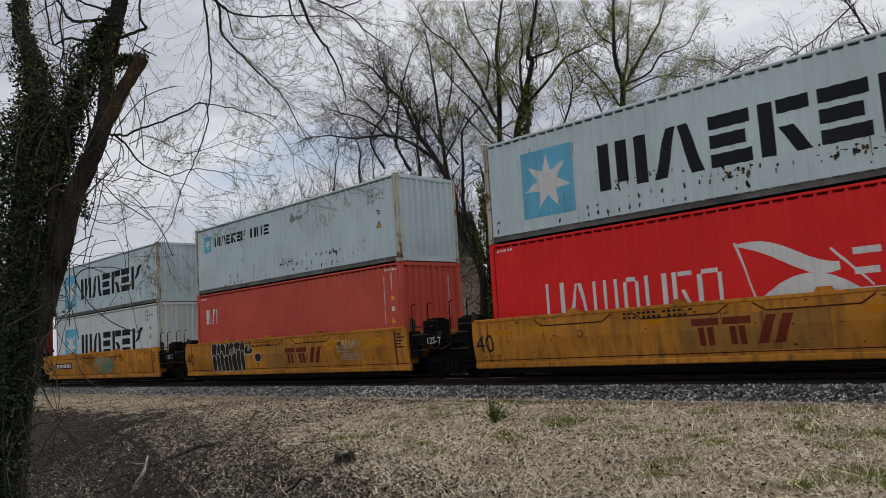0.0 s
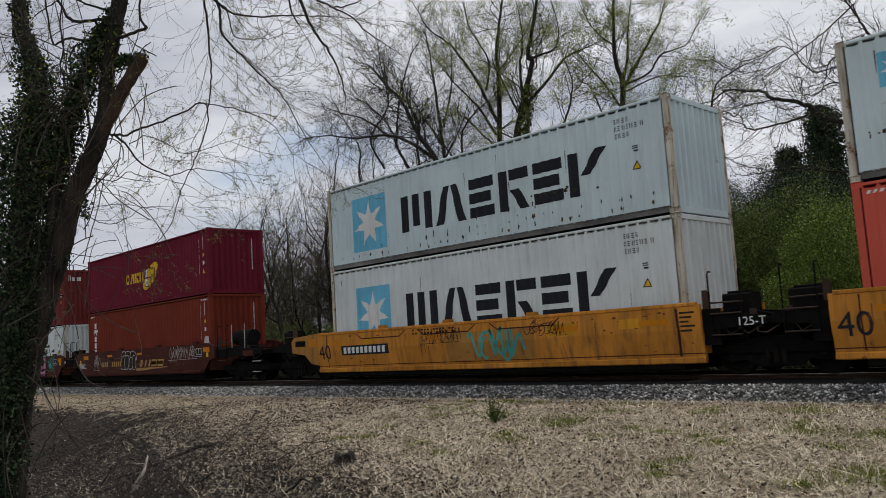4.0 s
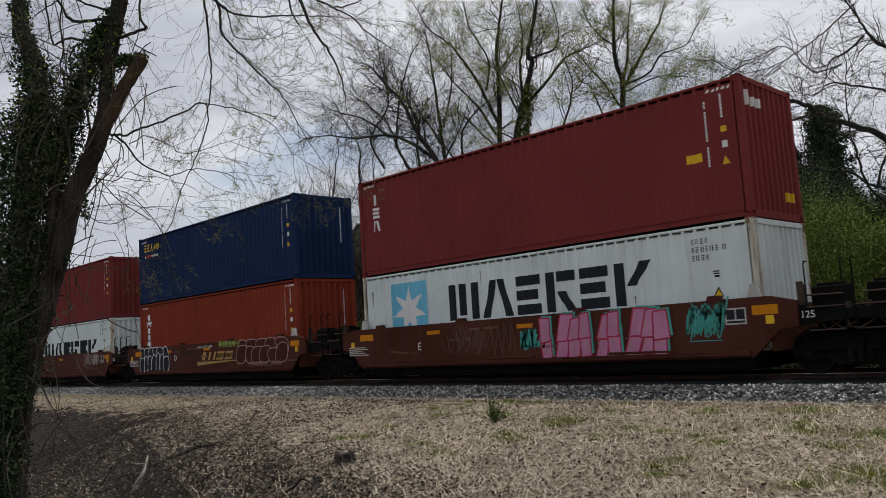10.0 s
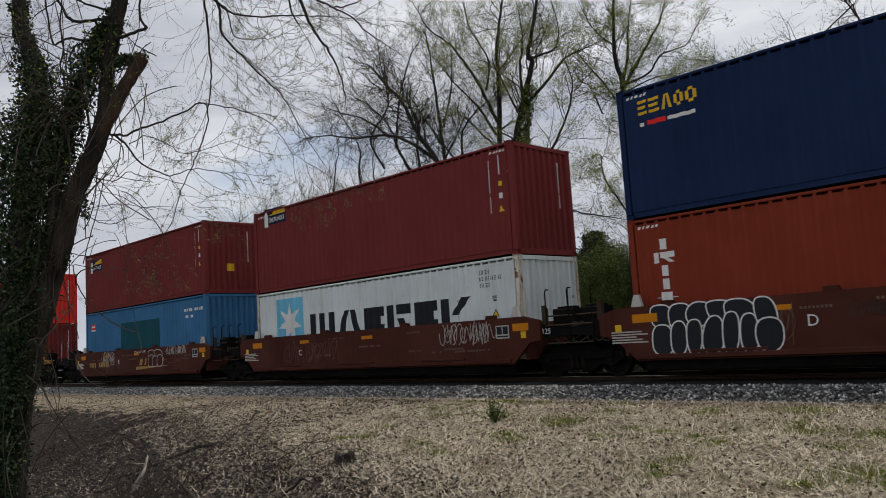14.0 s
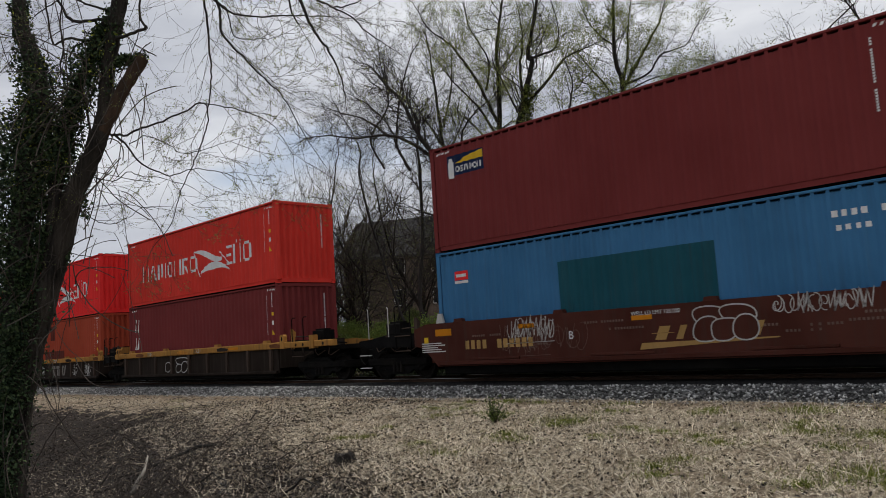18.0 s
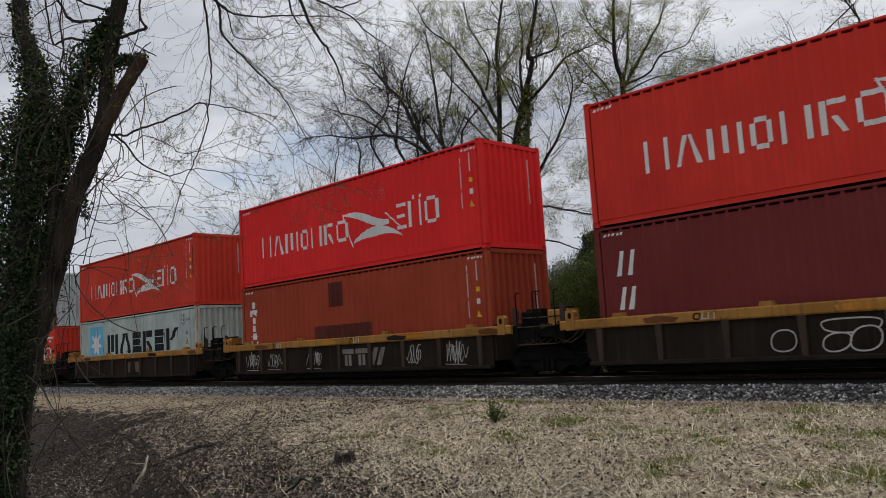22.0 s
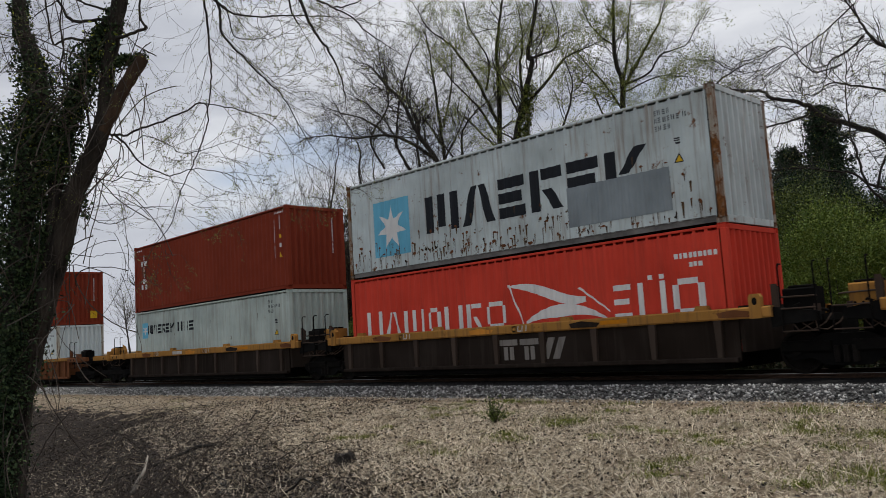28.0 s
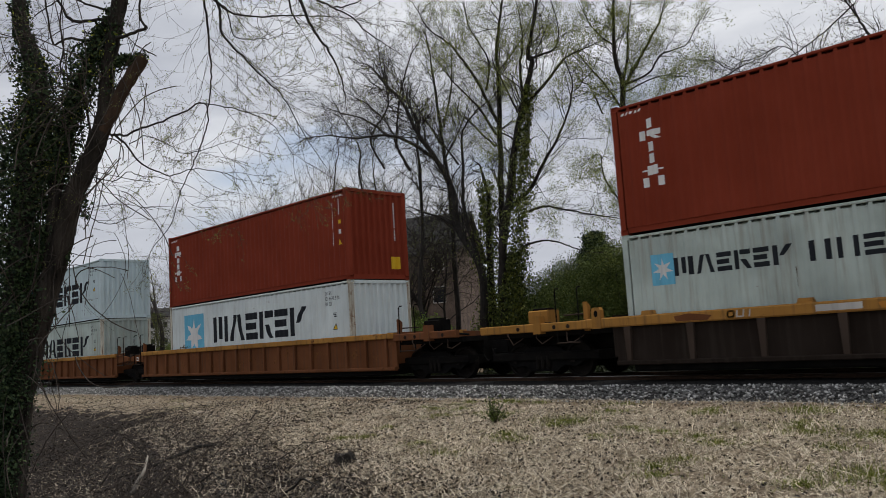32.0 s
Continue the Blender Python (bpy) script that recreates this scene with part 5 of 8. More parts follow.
    flat_text("E", 0.3, INK_WHITE, 2.6, 0.82, -1.504, c, "unit_letter")
    flat_text("125", 0.18, INK_WHITE, 13.0, 1.05, -1.504, c, "end_code")
    end_deck(c, 12.9, 13.9, BLACK_STEEL)
    end_deck(c, -0.75, -1.6, BLACK_STEEL)
    truck(c, -1.74)

    a = container(-96.41, 3.405, HC, NAVY, "navy blue container with yellow lettering, stacked on rust red one")
    word(a, bar_word((("rungs", 0.9), ("rungs", 1.0), ("tent", 1.0), ("ring", 0.9), ("ring", 1.0)), 0.5, 1.9, 5.66 - 3.405, 5.98 - 3.405, 0.24), INK_YELLOW)
    mark(a, "white_lettering", [rect(0.52, 0.62, 2.0, 2.08), rect(1.2, 1.85, 2.0, 2.08)], INK_WHITE)
    mark(a, "red_lettering", [rect(0.72, 1.15, 2.0, 2.1)], RED)
    id_marks(a, HC)
    a = container(-96.41, 3.405 - HC, HC, OXIDE, "rust red container with white upright lettering")
    upright_word(a, 0.56, 1.06, 0.75, 2.45)
    id_marks(a, HC)
    c = brown_car(-96.41, "brown well car with dark bubble graffiti at one end")
    slant_word(c, 5.9, 0.85, 1.15)
    piece(c, -1.5, 0.6, 3.2, 0.46, 1.5, 7, 41, INK_BLACK, INK_WHITE)
    tag_scrawl(c, -1.5, 7.3, 8.9, 1.32, 1.52, 12, 42, INK_LIME, 0.018)
    piece(c, -1.5, 8.75, 11.9, 0.66, 1.5, 6, 43, CAR_BROWN, INK_ROSE)
    tag_scrawl(c, -1.512, 9.4, 11.6, 0.55, 0.75, 8, 44, INK_ROSE, 0.018)
    tag_scrawl(c, -1.5, 4.4, 5.6, 1.0, 1.3, 7, 45, CAR_RIB, 0.02)
    flat_text("D", 0.3, INK_WHITE, 3.75, 0.9, -1.504, c, "unit_letter")
    flat_text("WELL LD LMT 124,000", 0.12, INK_WHITE, 5.7, 1.32, -1.504, c, "load_note")
    end_deck(c, 12.9, 13.9, BLACK_STEEL)
    end_deck(c, -0.75, -1.6, BLACK_STEEL)
    truck(c, -1.74)

    a = container(-111.80, 3.06, HC, MAROON, "maroon container with a small lighthouse panel")
    sign_panel(a, 3.06)
    id_marks(a, HC)
    a = container(-111.80, 3.06 - STD, STD, WHITE_GREY, "pale grey container with white star and black lettering", RUST_EDGE, WHITE_GREY)
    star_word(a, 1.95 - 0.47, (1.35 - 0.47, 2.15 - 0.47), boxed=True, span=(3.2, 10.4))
    id_marks(a, STD, light=True)
    c = brown_car(-111.80, "brown well car with worn faint lettering")
    tag_scrawl(c, -1.5, 9.5, 11.5, 0.9, 1.45, 6, 51)
    flat_text("C", 0.26, INK_WHITE, 2.9, 0.85, -1.504, c, "unit_letter")
    flat_text("125", 0.18, INK_WHITE, 13.0, 1.05, -1.504, c, "end_code")
    end_deck(c, 12.9, 13.9, BLACK_STEEL)
    end_deck(c, -0.75, -1.6, BLACK_STEEL)
    truck(c, -1.74)

    a = container(-127.72, 3.42, HC, MAROON, "maroon container with small lighthouse panel, above a blue one")
    sign_panel(a, 3.42)
    mark(a, "end_label", [rect(1.0, 1.3, 0.9, 1.2)], INK_YELLOW, end=True)
    id_marks(a, HC)
    a = container(-127.72, 3.42 - HC, HC, BLUE, "mid blue container with a dark teal repainted patch")
    mark(a, "repainted_patch", [rect(4.1, 8.08, 0.72, 2.2)], TEAL)
    mark(a, "red_panel", [rect(0.66, 1.13, 2.08, 2.32)], RED)
    mark(a, "white_panel", [rect(0.66, 1.13, 1.99, 2.06), rect(0.72, 1.07, 2.16, 2.24)], INK_WHITE, lift=0.008)
    mark(a, "code_bars", [rect(10.4 + i * 0.17, 10.5 + i * 0.17, 2.3, 2.42) for i in range(9) if i != 4] + [rect(10.45 + i * 0.17, 10.54 + i * 0.17, 2.05, 2.15) for i in range(4)], INK_WHITE)
    c = brown_car(-127.72, "brown well car with gold lettering and pale scrawls")
    slant_word(c, 6.6, 0.78, 1.06)
    bars(c, "number_bars", [rect(1.2 + i * 0.2, 1.33 + i * 0.2, 0.78, 1.0) for i in range(4)] + [rect(2.3 + i * 0.2, 2.44 + i * 0.2, 0.78, 1.0) for i in range(6)], INK_GOLD)
    piece(c, -1.5, 7.7, 8.9, 0.7, 1.4, 3, 61, CAR_BROWN, INK_PALE)
    tag_scrawl(c, -1.5, 2.6, 4.1, 0.9, 1.5, 5, 62)
    tag_scrawl(c, -1.5, 9.2, 11.0, 1.15, 1.5, 7, 63)
    flat_text("B", 0.26, INK_WHITE, 4.5, 0.9, -1.504, c, "unit_letter")
    flat_text("WELL LD LMT 125,000", 0.12, INK_WHITE, 6.2, 1.32, -1.504, c, "load_note")
    end_deck(c, 12.9, 13.9, BLACK_STEEL)
    end_deck(c, -0.75, -3.3, BLACK_STEEL, poles=True)
    truck(c, -2.0)
    coupler(c, -3.2, -3.95)

    # third car: five slim-sided units
    a = container(-147.79, 3.36, HC, RED_DULL, "red container with white pennant, stacked on dark maroon one")
    pennant_word(a, 4.35 - 3.36, 5.05 - 3.36)
    id_marks(a, HC)
    a = container(-147.79, 3.36 - HC, HC, MAROON, "dark maroon container with two white upright signs")
    mark(a, "white_bars", [rect(0.5, 0.62, 1.75, 2.3, 0.12), rect(0.78, 0.9, 1.75, 2.3, 0.12), rect(0.5, 0.62, 1.0, 1.5, 0.12), rect(0.74, 0.86, 1.0, 1.5, 0.12)], INK_WHITE)
    id_marks(a, HC)
    c = slim_car(-147.79, "well car with yellow top sill and sprayed dark ribbed sides")
    piece(c, -1.42, 4.9, 5.8, 0.42, 1.0, 2, 71, CAR_DARK, INK_PALE)
    piece(c, -1.42, 3.9, 4.4, 0.45, 0.95, 1, 72, CAR_DARK, INK_PALE)
    end_deck(c, 13.05, 15.6, CAR_YELLOW_OLD, beam=True)
    truck(c, 14.2)
    coupler(c, 15.5, 16.1)
    end_deck(c, -0.9, -1.6, BLACK_STEEL, box=CAR_YELLOW_OLD)
    truck(c, -1.74)

    a = container(-163.30, 3.35, HC, RED, "bright red container with white pennant, stacked on brown-red one")
    pennant_word(a, 4.3 - 3.35, 5.02 - 3.35)
    id_marks(a, HC)
    a = container(-163.30, 3.35 - HC, HC, BROWN_OX, "brown-red container with darker repaired patches")
    upright_word(a, 0.5, 1.0, 0.75, 2.4)
    mark(a, "repainted_patch", [rect(4.4, 7.36, 0.74, 1.28)], INK_BROWN_PATCH)
    mark(a, "repainted_patch", [rect(5.23, 6.0, 1.85, 2.62)], INK_BROWN_PATCH)
    id_marks(a, HC)
    c = slim_car(-163.30, "well car with yellow top sill and pale sprayed tags")
    for i, x in enumerate((0.5, 1.9, 4.2, 8.9, 10.6)):
        tag_scrawl(c, -1.40, x, x + 0.8, 0.45, 1.0, 3, 80 + i)
    brand_bars(c, 6.1, 0.46, 0.96, INK_WORN, -1.404)
    end_deck(c, 13.0, 13.9, BLACK_STEEL, posts=True)
    end_deck(c, -0.9, -1.6, BLACK_STEEL, box=CAR_YELLOW_OLD)
    truck(c, -1.74)

    a = container(-178.98, 3.03, HC, RED_WORN, "scuffed red container with white pennant lettering", RED_WORN)
    pennant_word(a, 4.05 - 3.03, 4.75 - 3.03)
    mark(a, "scorched_patch", [rect(11.9, 12.02, 1.2, 2.4)], INK_BROWN_PATCH)
    id_marks(a, HC)
    a = container(-178.98, 3.03 - STD, STD, SAGE, "sage grey container with blue star panel and black lettering", RUST_EDGE, SAGE)
    star_word(a, 1.9 - 0.44, (1.35 - 0.44, 2.25 - 0.44), span=(3.3, 10.5))
    id_marks(a, STD, light=True)
    c = slim_car(-178.98, "well car with worn yellow top sill and dark sides")
    bars(c, "pale_lettering", [rect(5.9, 6.3, 0.5, 0.95, 0.1), rect(6.9, 7.3, 0.5, 0.95, -0.1)], INK_FAINT, -1.404)
    end_deck(c, 13.0, 13.9, BLACK_STEEL, posts=True)
    end_deck(c, -0.9, -1.6, BLACK_STEEL, box=CAR_YELLOW_OLD)
    truck(c, -1.74)

    a = container(-194.87, 3.05, HC, GREY_RUST, "rust-streaked grey container with a repainted patch over its lettering", RUST_HEAVY, GREY_RUST)
    star_word(a, 4.4 - 3.05, (4.0 - 3.05, 5.02 - 3.05), r=0.66)
    mark(a, "repainted_patch", [rect(8.34, 11.05, 0.42, 1.36)], INK_GREY_PATCH, lift=0.009)
    id_marks(a, HC, light=True)
    rng = random.Random(71)
    runs, chips = [], []
    for _ in range(150):
        u, z, l, w = rng.uniform(0.25, 11.9), 0.2 + abs(rng.gauss(0.25, 0.42)), rng.uniform(0.08, 0.42), rng.uniform(0.008, 0.03)
        z = min(z, 2.2)
        low = max(0.17, z - l)
        runs.append([(u - w, z), (u + w, z), (u + w * 0.35, low), (u - w * 0.35, low)])
        if rng.random() < 0.7:
            chips.append(fleck(rng, u + rng.gauss(0, 0.03), z, rng.uniform(0.02, 0.075), rng.uniform(0.02, 0.06)))
    mark(a, "rust_dots", runs, RUST_FLECK, "rust runs down the lower side", lift=0.006)
    mark(a, "rust_dots", chips, CAR_RUST, "patches of bare rusted steel", lift=0.007)
    a = container(-194.87, 3.05 - STD, STD, RED_WORN, "worn red container with large white pennant lettering", RED_WORN)
    pennant_word(a, 1.27 - 0.46, 2.0 - 0.46, first=(0.7, 6.2), pen=(6.3, 9.3), last=(9.4, 11.6), pz=(0.76, 1.86))
    mark(a, "code_bars", [rect(10.98 + i * 0.11, 11.06 + i * 0.11, 1.97, 2.08) for i in range(9)] + [rect(11.3 + i * 0.11, 11.38 + i * 0.11, 1.78, 1.88) for i in range(3)], INK_WHITE)
    c = slim_car(-194.87, "well car with yellow top sill and faded pale lettering")
    brand_bars(c, 6.1, 0.46, 0.96, INK_WORN, -1.404)
    end_deck(c, 13.0, 13.9, BLACK_STEEL, posts=True)
    end_deck(c, -0.9, -1.6, BLACK_STEEL, box=CAR_YELLOW_OLD)
    truck(c, -1.74)

    a = container(-210.47, 3.09, HC, OXIDE, "rust red container with white upright lettering, above pale grey one")
    upright_word(a, 0.66, 1.16, 4.05 - 3.09, 5.6 - 3.09)
    id_marks(a, HC)
    a = container(-210.47, 3.09 - STD, STD, SAGE, "sage grey container with a small star and one line of lettering", SAGE, SAGE)
    line_word(a, STD, 2.08 - 0.5, 2.46 - 0.5, 1.2, 5.3)
    id_marks(a, STD, light=True)
    c = slim_car(-210.47, "well car with yellow top sill and dark ribbed sides")
    bars(c, "painted_tag", [rect(4.1, 4.9, 1.15, 1.27)], INK_PALE, -1.505)
    end_deck(c, 13.0, 13.9, BLACK_STEEL, posts=True)
    end_deck(c, -0.95, -4.2, CAR_YELLOW_OLD, beam=True, box=CAR_YELLOW_OLD)
    truck(c, -2.6)
    coupler(c, -4.1, -4.8)

    # fourth car: long rust-brown units
    a = container(-232.46, 3.085, HC, OXIDE, "rust red container with white upright lettering and a yellow end label")
    upright_word(a, 0.5, 1.05, 4.1 - 3.085, 5.6 - 3.085)
    mark(a, "end_label", [rect(1.75, 2.1, 0.35, 0.75)], INK_YELLOW, end=True)
    id_marks(a, HC)
    a = container(-232.46, 3.085 - STD, STD, WHITE_GREY, "pale grey container with blue star panel and rusted posts", RUST_EDGE, WHITE_GREY)
    star_word(a, 1.85 - 0.5, (1.5 - 0.5, 2.45 - 0.5), span=(3.55, 9.7))
    id_marks(a, STD, light=True)
    c = rust_car(-232.46, "long rust-brown well car with close upright ribs")
    end_deck(c, 14.4, 16.9, CAR_RUST, beam=True)
    truck(c, 15.6)
    coupler(c, 16.8, 17.3)
    end_deck(c, -2.2, -3.5, CAR_RUST, posts=True)
    flat_text("125", 0.24, INK_WHITE, -2.9, 0.98, -1.45, c, "end_code")
    truck(c, -3.6)

    a = container(-251.9, 3.08, HC, GREY, "pale grey container with blue star and black lettering", GREY, GREY)
    star_word(a, 1.3, (0.95, 1.95))
    id_marks(a, HC, light=True)
    a = container(-251.9, 3.08 - STD, STD, SAGE, "dingy grey container with black lettering and rusted corner posts", RUST_EDGE, SAGE)
    star_word(a, 1.3, (0.9, 1.85))
    id_marks(a, STD, light=True)
    c = rust_car(-251.9, "long rust-brown well car under two grey containers")
    end_deck(c, 14.4, 15.7, CAR_RUST, posts=True)


def sign_panel(c, z):
    mark(c, "dark_panel", [rect(0.62, 1.95, 5.42 - z, 5.98 - z)], INK_NAVY)
    mark(c, "yellow_beam", [[(0.95, 5.74 - z), (1.93, 5.74 - z), (1.93, 5.95 - z), (1.35, 5.88 - z)]], INK_YELLOW, lift=0.008)
    mark(c, "white_tower", [rect(0.68, 0.86, 5.36 - z, 5.80 - z), rect(0.72, 0.82, 5.80 - z, 5.9 - z)], INK_WHITE, lift=0.008)
    mark(c, "lettering_bars", sum(bar_word((("ring", 1.0), ("rungs", 0.9), ("tent", 1.0), ("ring", 0.9), ("ring", 1.0), ("pair", 1.0)), 0.95, 1.88, 5.50 - z, 5.66 - z, 0.24), []), INK_WHITE, lift=0.008)

# ---- ground ----
def smooth_step(a, b, v):
    t = np.clip((v - a) / (b - a), 0, 1)
    return t * t * (3 - 2 * t)


def hills(x, y, s, seed):
    """Cheap smooth unevenness from a few sines."""
    r = np.random.RandomState(seed)
    z = np.zeros_like(x)
    for _ in range(7):
        a, k = r.uniform(0, 6.28), r.uniform(0.5, 1.6) / s
        z = z + np.sin((x * np.cos(a) + y * np.sin(a)) * k * 6.28 + r.uniform(0, 6.28))
    return z / 7


def bank_line(x, y):
    """How far a point lies beyond the edge where the near bank falls away."""
    return np.maximum(x + 18.8, 0) * 0.337 + (y - 9.35) * 0.941


def ground_z(x, y):
    x, y = np.asarray(x, float), np.asarray(y, float)
    near = -0.27 - 0.045 * np.clip(12.9 - y, 0, 40)
    bed = -0.27 - 0.10 * smooth_step(12.9, 14.0, y)
    far = -0.37 - 0.5 * smooth_step(18.9, 21.0, y) + 0.06 * np.clip(y - 26, 0, 80)
    z = np.where(y < 12.9, near, np.where(y < 18.9, bed, far))
    # the bank falls away on the near side of a line that runs along it
    d = bank_line(x, y)
    z = z - 1.5 * smooth_step(0.6, -5.0, d) * smooth_step(-3.5, -8.5, x)
    rough = smooth_step(12.9, 12.0, y) + smooth_step(20, 22, y)
    z = z + rough * (0.045 * hills(x, y, 2.3, 3) + 0.030 * hills(x, y, 0.7, 4) + 0.020 * hills(x, y, 0.30, 5))
    return z


def spaced(lo, hi, step, far_lo, far_hi, grow=1.25):
    v = list(np.arange(lo, hi + 1e-6, step))
    a, s = lo, step
    while a > far_lo:
        s *= grow
        a -= s
        v.insert(0, a)
    b, s = hi, step
    while b < far_hi:
        s *= grow
        b += s
        v.append(b)
    return np.array(v)


def build_ground():
    xs, ys = spaced(-60, 2, 0.16, -2500, 2500), spaced(3, 13, 0.10, -2500, 2500)
    gx, gy = np.meshgrid(xs, ys)
    v = np.stack([gx, gy, ground_z(gx, gy)], -1).reshape(-1, 3)
    n, m = len(xs), len(ys)
    i = (np.arange(m - 1)[:, None] * n + np.arange(n - 1)[None, :]).ravel()
    me = np_mesh("ground", v, np.stack([i, i + 1, i + n + 1, i + n], 1), SOIL)
    me.materials.append(MOULD_SHADE)
    c = v[np.stack([i, i + 1, i + n + 1, i + n], 1)].mean(1)
    low = (bank_line(c[:, 0], c[:, 1]) + 0.9 * hills(c[:, 0], c[:, 1], 1.1, 31) + 0.6 * hills(c[:, 0], c[:, 1], 0.4, 33) < 0.25) & (c[:, 0] < -6.2 + 0.6 * hills(c[:, 0], c[:, 1], 1.3, 32))
    me.polygons.foreach_set("material_index", low.astype(np.int32))
    me.shade_smooth()
    tagged(new("ground", me), "dry thatch and bare soil bank beside the track", "ground", kind="structure")
    bed = G().along([(12.85, -0.36), (13.72, -0.085), (13.86, -0.085), (13.86, -0.36)], -420, 200)
    tagged(new("ballast_shoulder", bed.mesh("ballast_shoulder", BED)), "grey crushed-stone shoulder of the track bed", "ballast", kind="structure")
    # the bed under the cars carries their shade in its colour
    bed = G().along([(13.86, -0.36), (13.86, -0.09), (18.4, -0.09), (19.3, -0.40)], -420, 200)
    tagged(new("track_bed", bed.mesh("track_bed", BED_SHADE)), "crushed-stone track bed, painted near black as the train's shade", "track bed", kind="structure")


def stones(rng, n, x0, x1, y0, y1, zfun, s0, s1, mat, name, label, cat):
    """Loose angular stones, joined."""
    base = np.array([(1, 0, 0), (0, 1, 0), (-1, 0, 0), (0, -1, 0), (0, 0, 0.8), (0, 0, -0.5)], float)
    tris = np.array([(0, 1, 4), (1, 2, 4), (2, 3, 4), (3, 0, 4), (1, 0, 5), (2, 1, 5), (3, 2, 5), (0, 3, 5)])
    x, y = rng.uniform(x0, x1, n), rng.uniform(y0, y1, n)
    s = rng.uniform(s0, s1, n)
    v = base[None] * (1 + rng.uniform(-0.35, 0.35, (n, 6, 3)))
    v = v * (s[:, None, None] * rng.uniform(0.6, 1.2, (n, 1, 3)))
    a, b = rng.uniform(0, 6.28, n), rng.uniform(-0.6, 0.6, n)
    ca, sa, cb, sb = np.cos(a)[:, None], np.sin(a)[:, None], np.cos(b)[:, None], np.sin(b)[:, None]
    vx, vy, vz = v[..., 0], v[..., 1], v[..., 2]
    vx, vz = vx * cb - vz * sb, vx * sb + vz * cb
    vx, vy = vx * ca - vy * sa, vx * sa + vy * ca
    p = np.stack([vx + x[:, None], vy + y[:, None], vz + zfun(x, y)[:, None]], -1).reshape(-1, 3)
    f = (tris[None] + 6 * np.arange(n)[:, None, None]).reshape(-1, 3)
    tagged(new(name, np_mesh(name, p, f, mat)), label, cat, kind="stuff")


def blades(rng, x, y, z, length, width, lift, mat, name, label, cat, bend=0.2, flat=False):
    """Thin strips lying or standing at the points: straw, chips, grass."""
    n = len(x)
    a = rng.uniform(0, 6.28, n)
    e = lift
    dx, dy, dz = np.cos(a) * np.cos(e), np.sin(a) * np.cos(e), np.sin(e)
    px, py = -np.sin(a), np.cos(a)
    tw = rng.uniform(-0.9, 0.9, n)
    w = np.stack([px * np.cos(tw), py * np.cos(tw), np.sin(tw)], -1) * width[:, None]
    o = np.stack([x, y, z], -1)
    d = np.stack([dx, dy, dz], -1) * length[:, None]
    side = np.stack([px, py, np.zeros(n)], -1) * (length * rng.uniform(-bend, bend, n))[:, None]
    mid = o + d * 0.5 + side
    tip = o + d
    v = np.stack([o - w, o + w, mid + w, mid - w, tip + w * 0.4, tip - w * 0.4], 1).reshape(-1, 3)
    k = 6 * np.arange(n)[:, None]
    f = np.concatenate([k + np.array([[0, 1, 2, 3]]), k + np.array([[3, 2, 4, 5]])], 0)
    if flat:
        v = np.stack([o - w, o + w, tip + w * 0.7, tip - w * 0.7], 1).reshape(-1, 3)
        f = 4 * np.arange(n)[:, None] + np.array([[0, 1, 2, 3]])
    return np_mesh(name, v, f, mat)


def in_view(rng, n, r0, r1, a0, a1, power=1.0):
    """Points on the ground spread over a fan about the camera's stand."""
    r = r0 + (r1 - r0) * rng.uniform(0, 1, n) ** power
    a = np.radians(rng.uniform(a0, a1, n))
    return -np.sin(a) * r, np.cos(a) * r


# ---- trees ----
class Tree:
    def __init__(self, seed, tips):
        self.r = random.Random(seed)
        self.g, self.twigs, self.tips, self.keep, self.limbs = G(), G(), [], tips, []

    def limb(self, p, d, length, rad, level, last, up=0.1, wild=0.25, kids=(4, 5, 5, 4), spread=(0.5, 1.0), shrink=0.62, bare=0.25):
        r = self.r
        n = max(3, 7 - level)
        pts, rr = [p.copy()], [rad]
        q, e = p.copy(), d.normalized()
        end = rad * (0.45 if level < last else 0.3)
        for i in range(n):
            e = (e + Vector((r.gauss(0, wild), r.gauss(0, wild), r.gauss(0, wild) + up)) * (0.9 / n ** 0.5)).normalized()
            q = q + e * (length / n)
            pts.append(q.copy())
            rr.append(rad + (end - rad) * (i + 1) / n)
        if level == 1:
            self.limbs.append(G())
        (self.g if level == 0 else self.limbs[-1] if level == 1 else self.twigs).tube(pts, rr, (8, 6, 4, 3, 3, 3)[min(level, 5)], cap=False)
        if level >= last:
            for i in range(1, len(pts)):
                if r.random() < self.keep:
                    self.tips.append(pts[i] + Vector((r.gauss(0, 0.05), r.gauss(0, 0.05), r.gauss(0, 0.05))))
            return
        k = kids[min(level, len(kids) - 1)]
        for j in range(k):
            u = bare + (1 - bare) * (j + r.uniform(0.2, 0.9)) / k
            i = min(n - 1, int(u * n))
            w = u * n - i
            at = pts[i].lerp(pts[i + 1], min(1, w))
            dirn = (pts[i + 1] - pts[i]).normalized()
            side = dirn.orthogonal().normalized()
            side = Matrix.Rotation(r.uniform(0, 2 * pi), 3, dirn) @ side
            ang = r.uniform(*spread)
            nd = (dirn * cos(ang) + side * sin(ang)).normalized()
            self.limb(at, nd, length * shrink * r.uniform(0.7, 1.15) * (1.15 - 0.4 * u), max(0.004, rr[i] * r.uniform(0.42, 0.62)), level + 1, last, up, wild, kids, spread, shrink, 0.12)
        # the leader goes on
        self.limb(pts[-1], e, length * shrink * 0.9, max(0.004, rr[-1] * 0.9), level + 1, last, up, wild, kids, spread, shrink, 0.12)


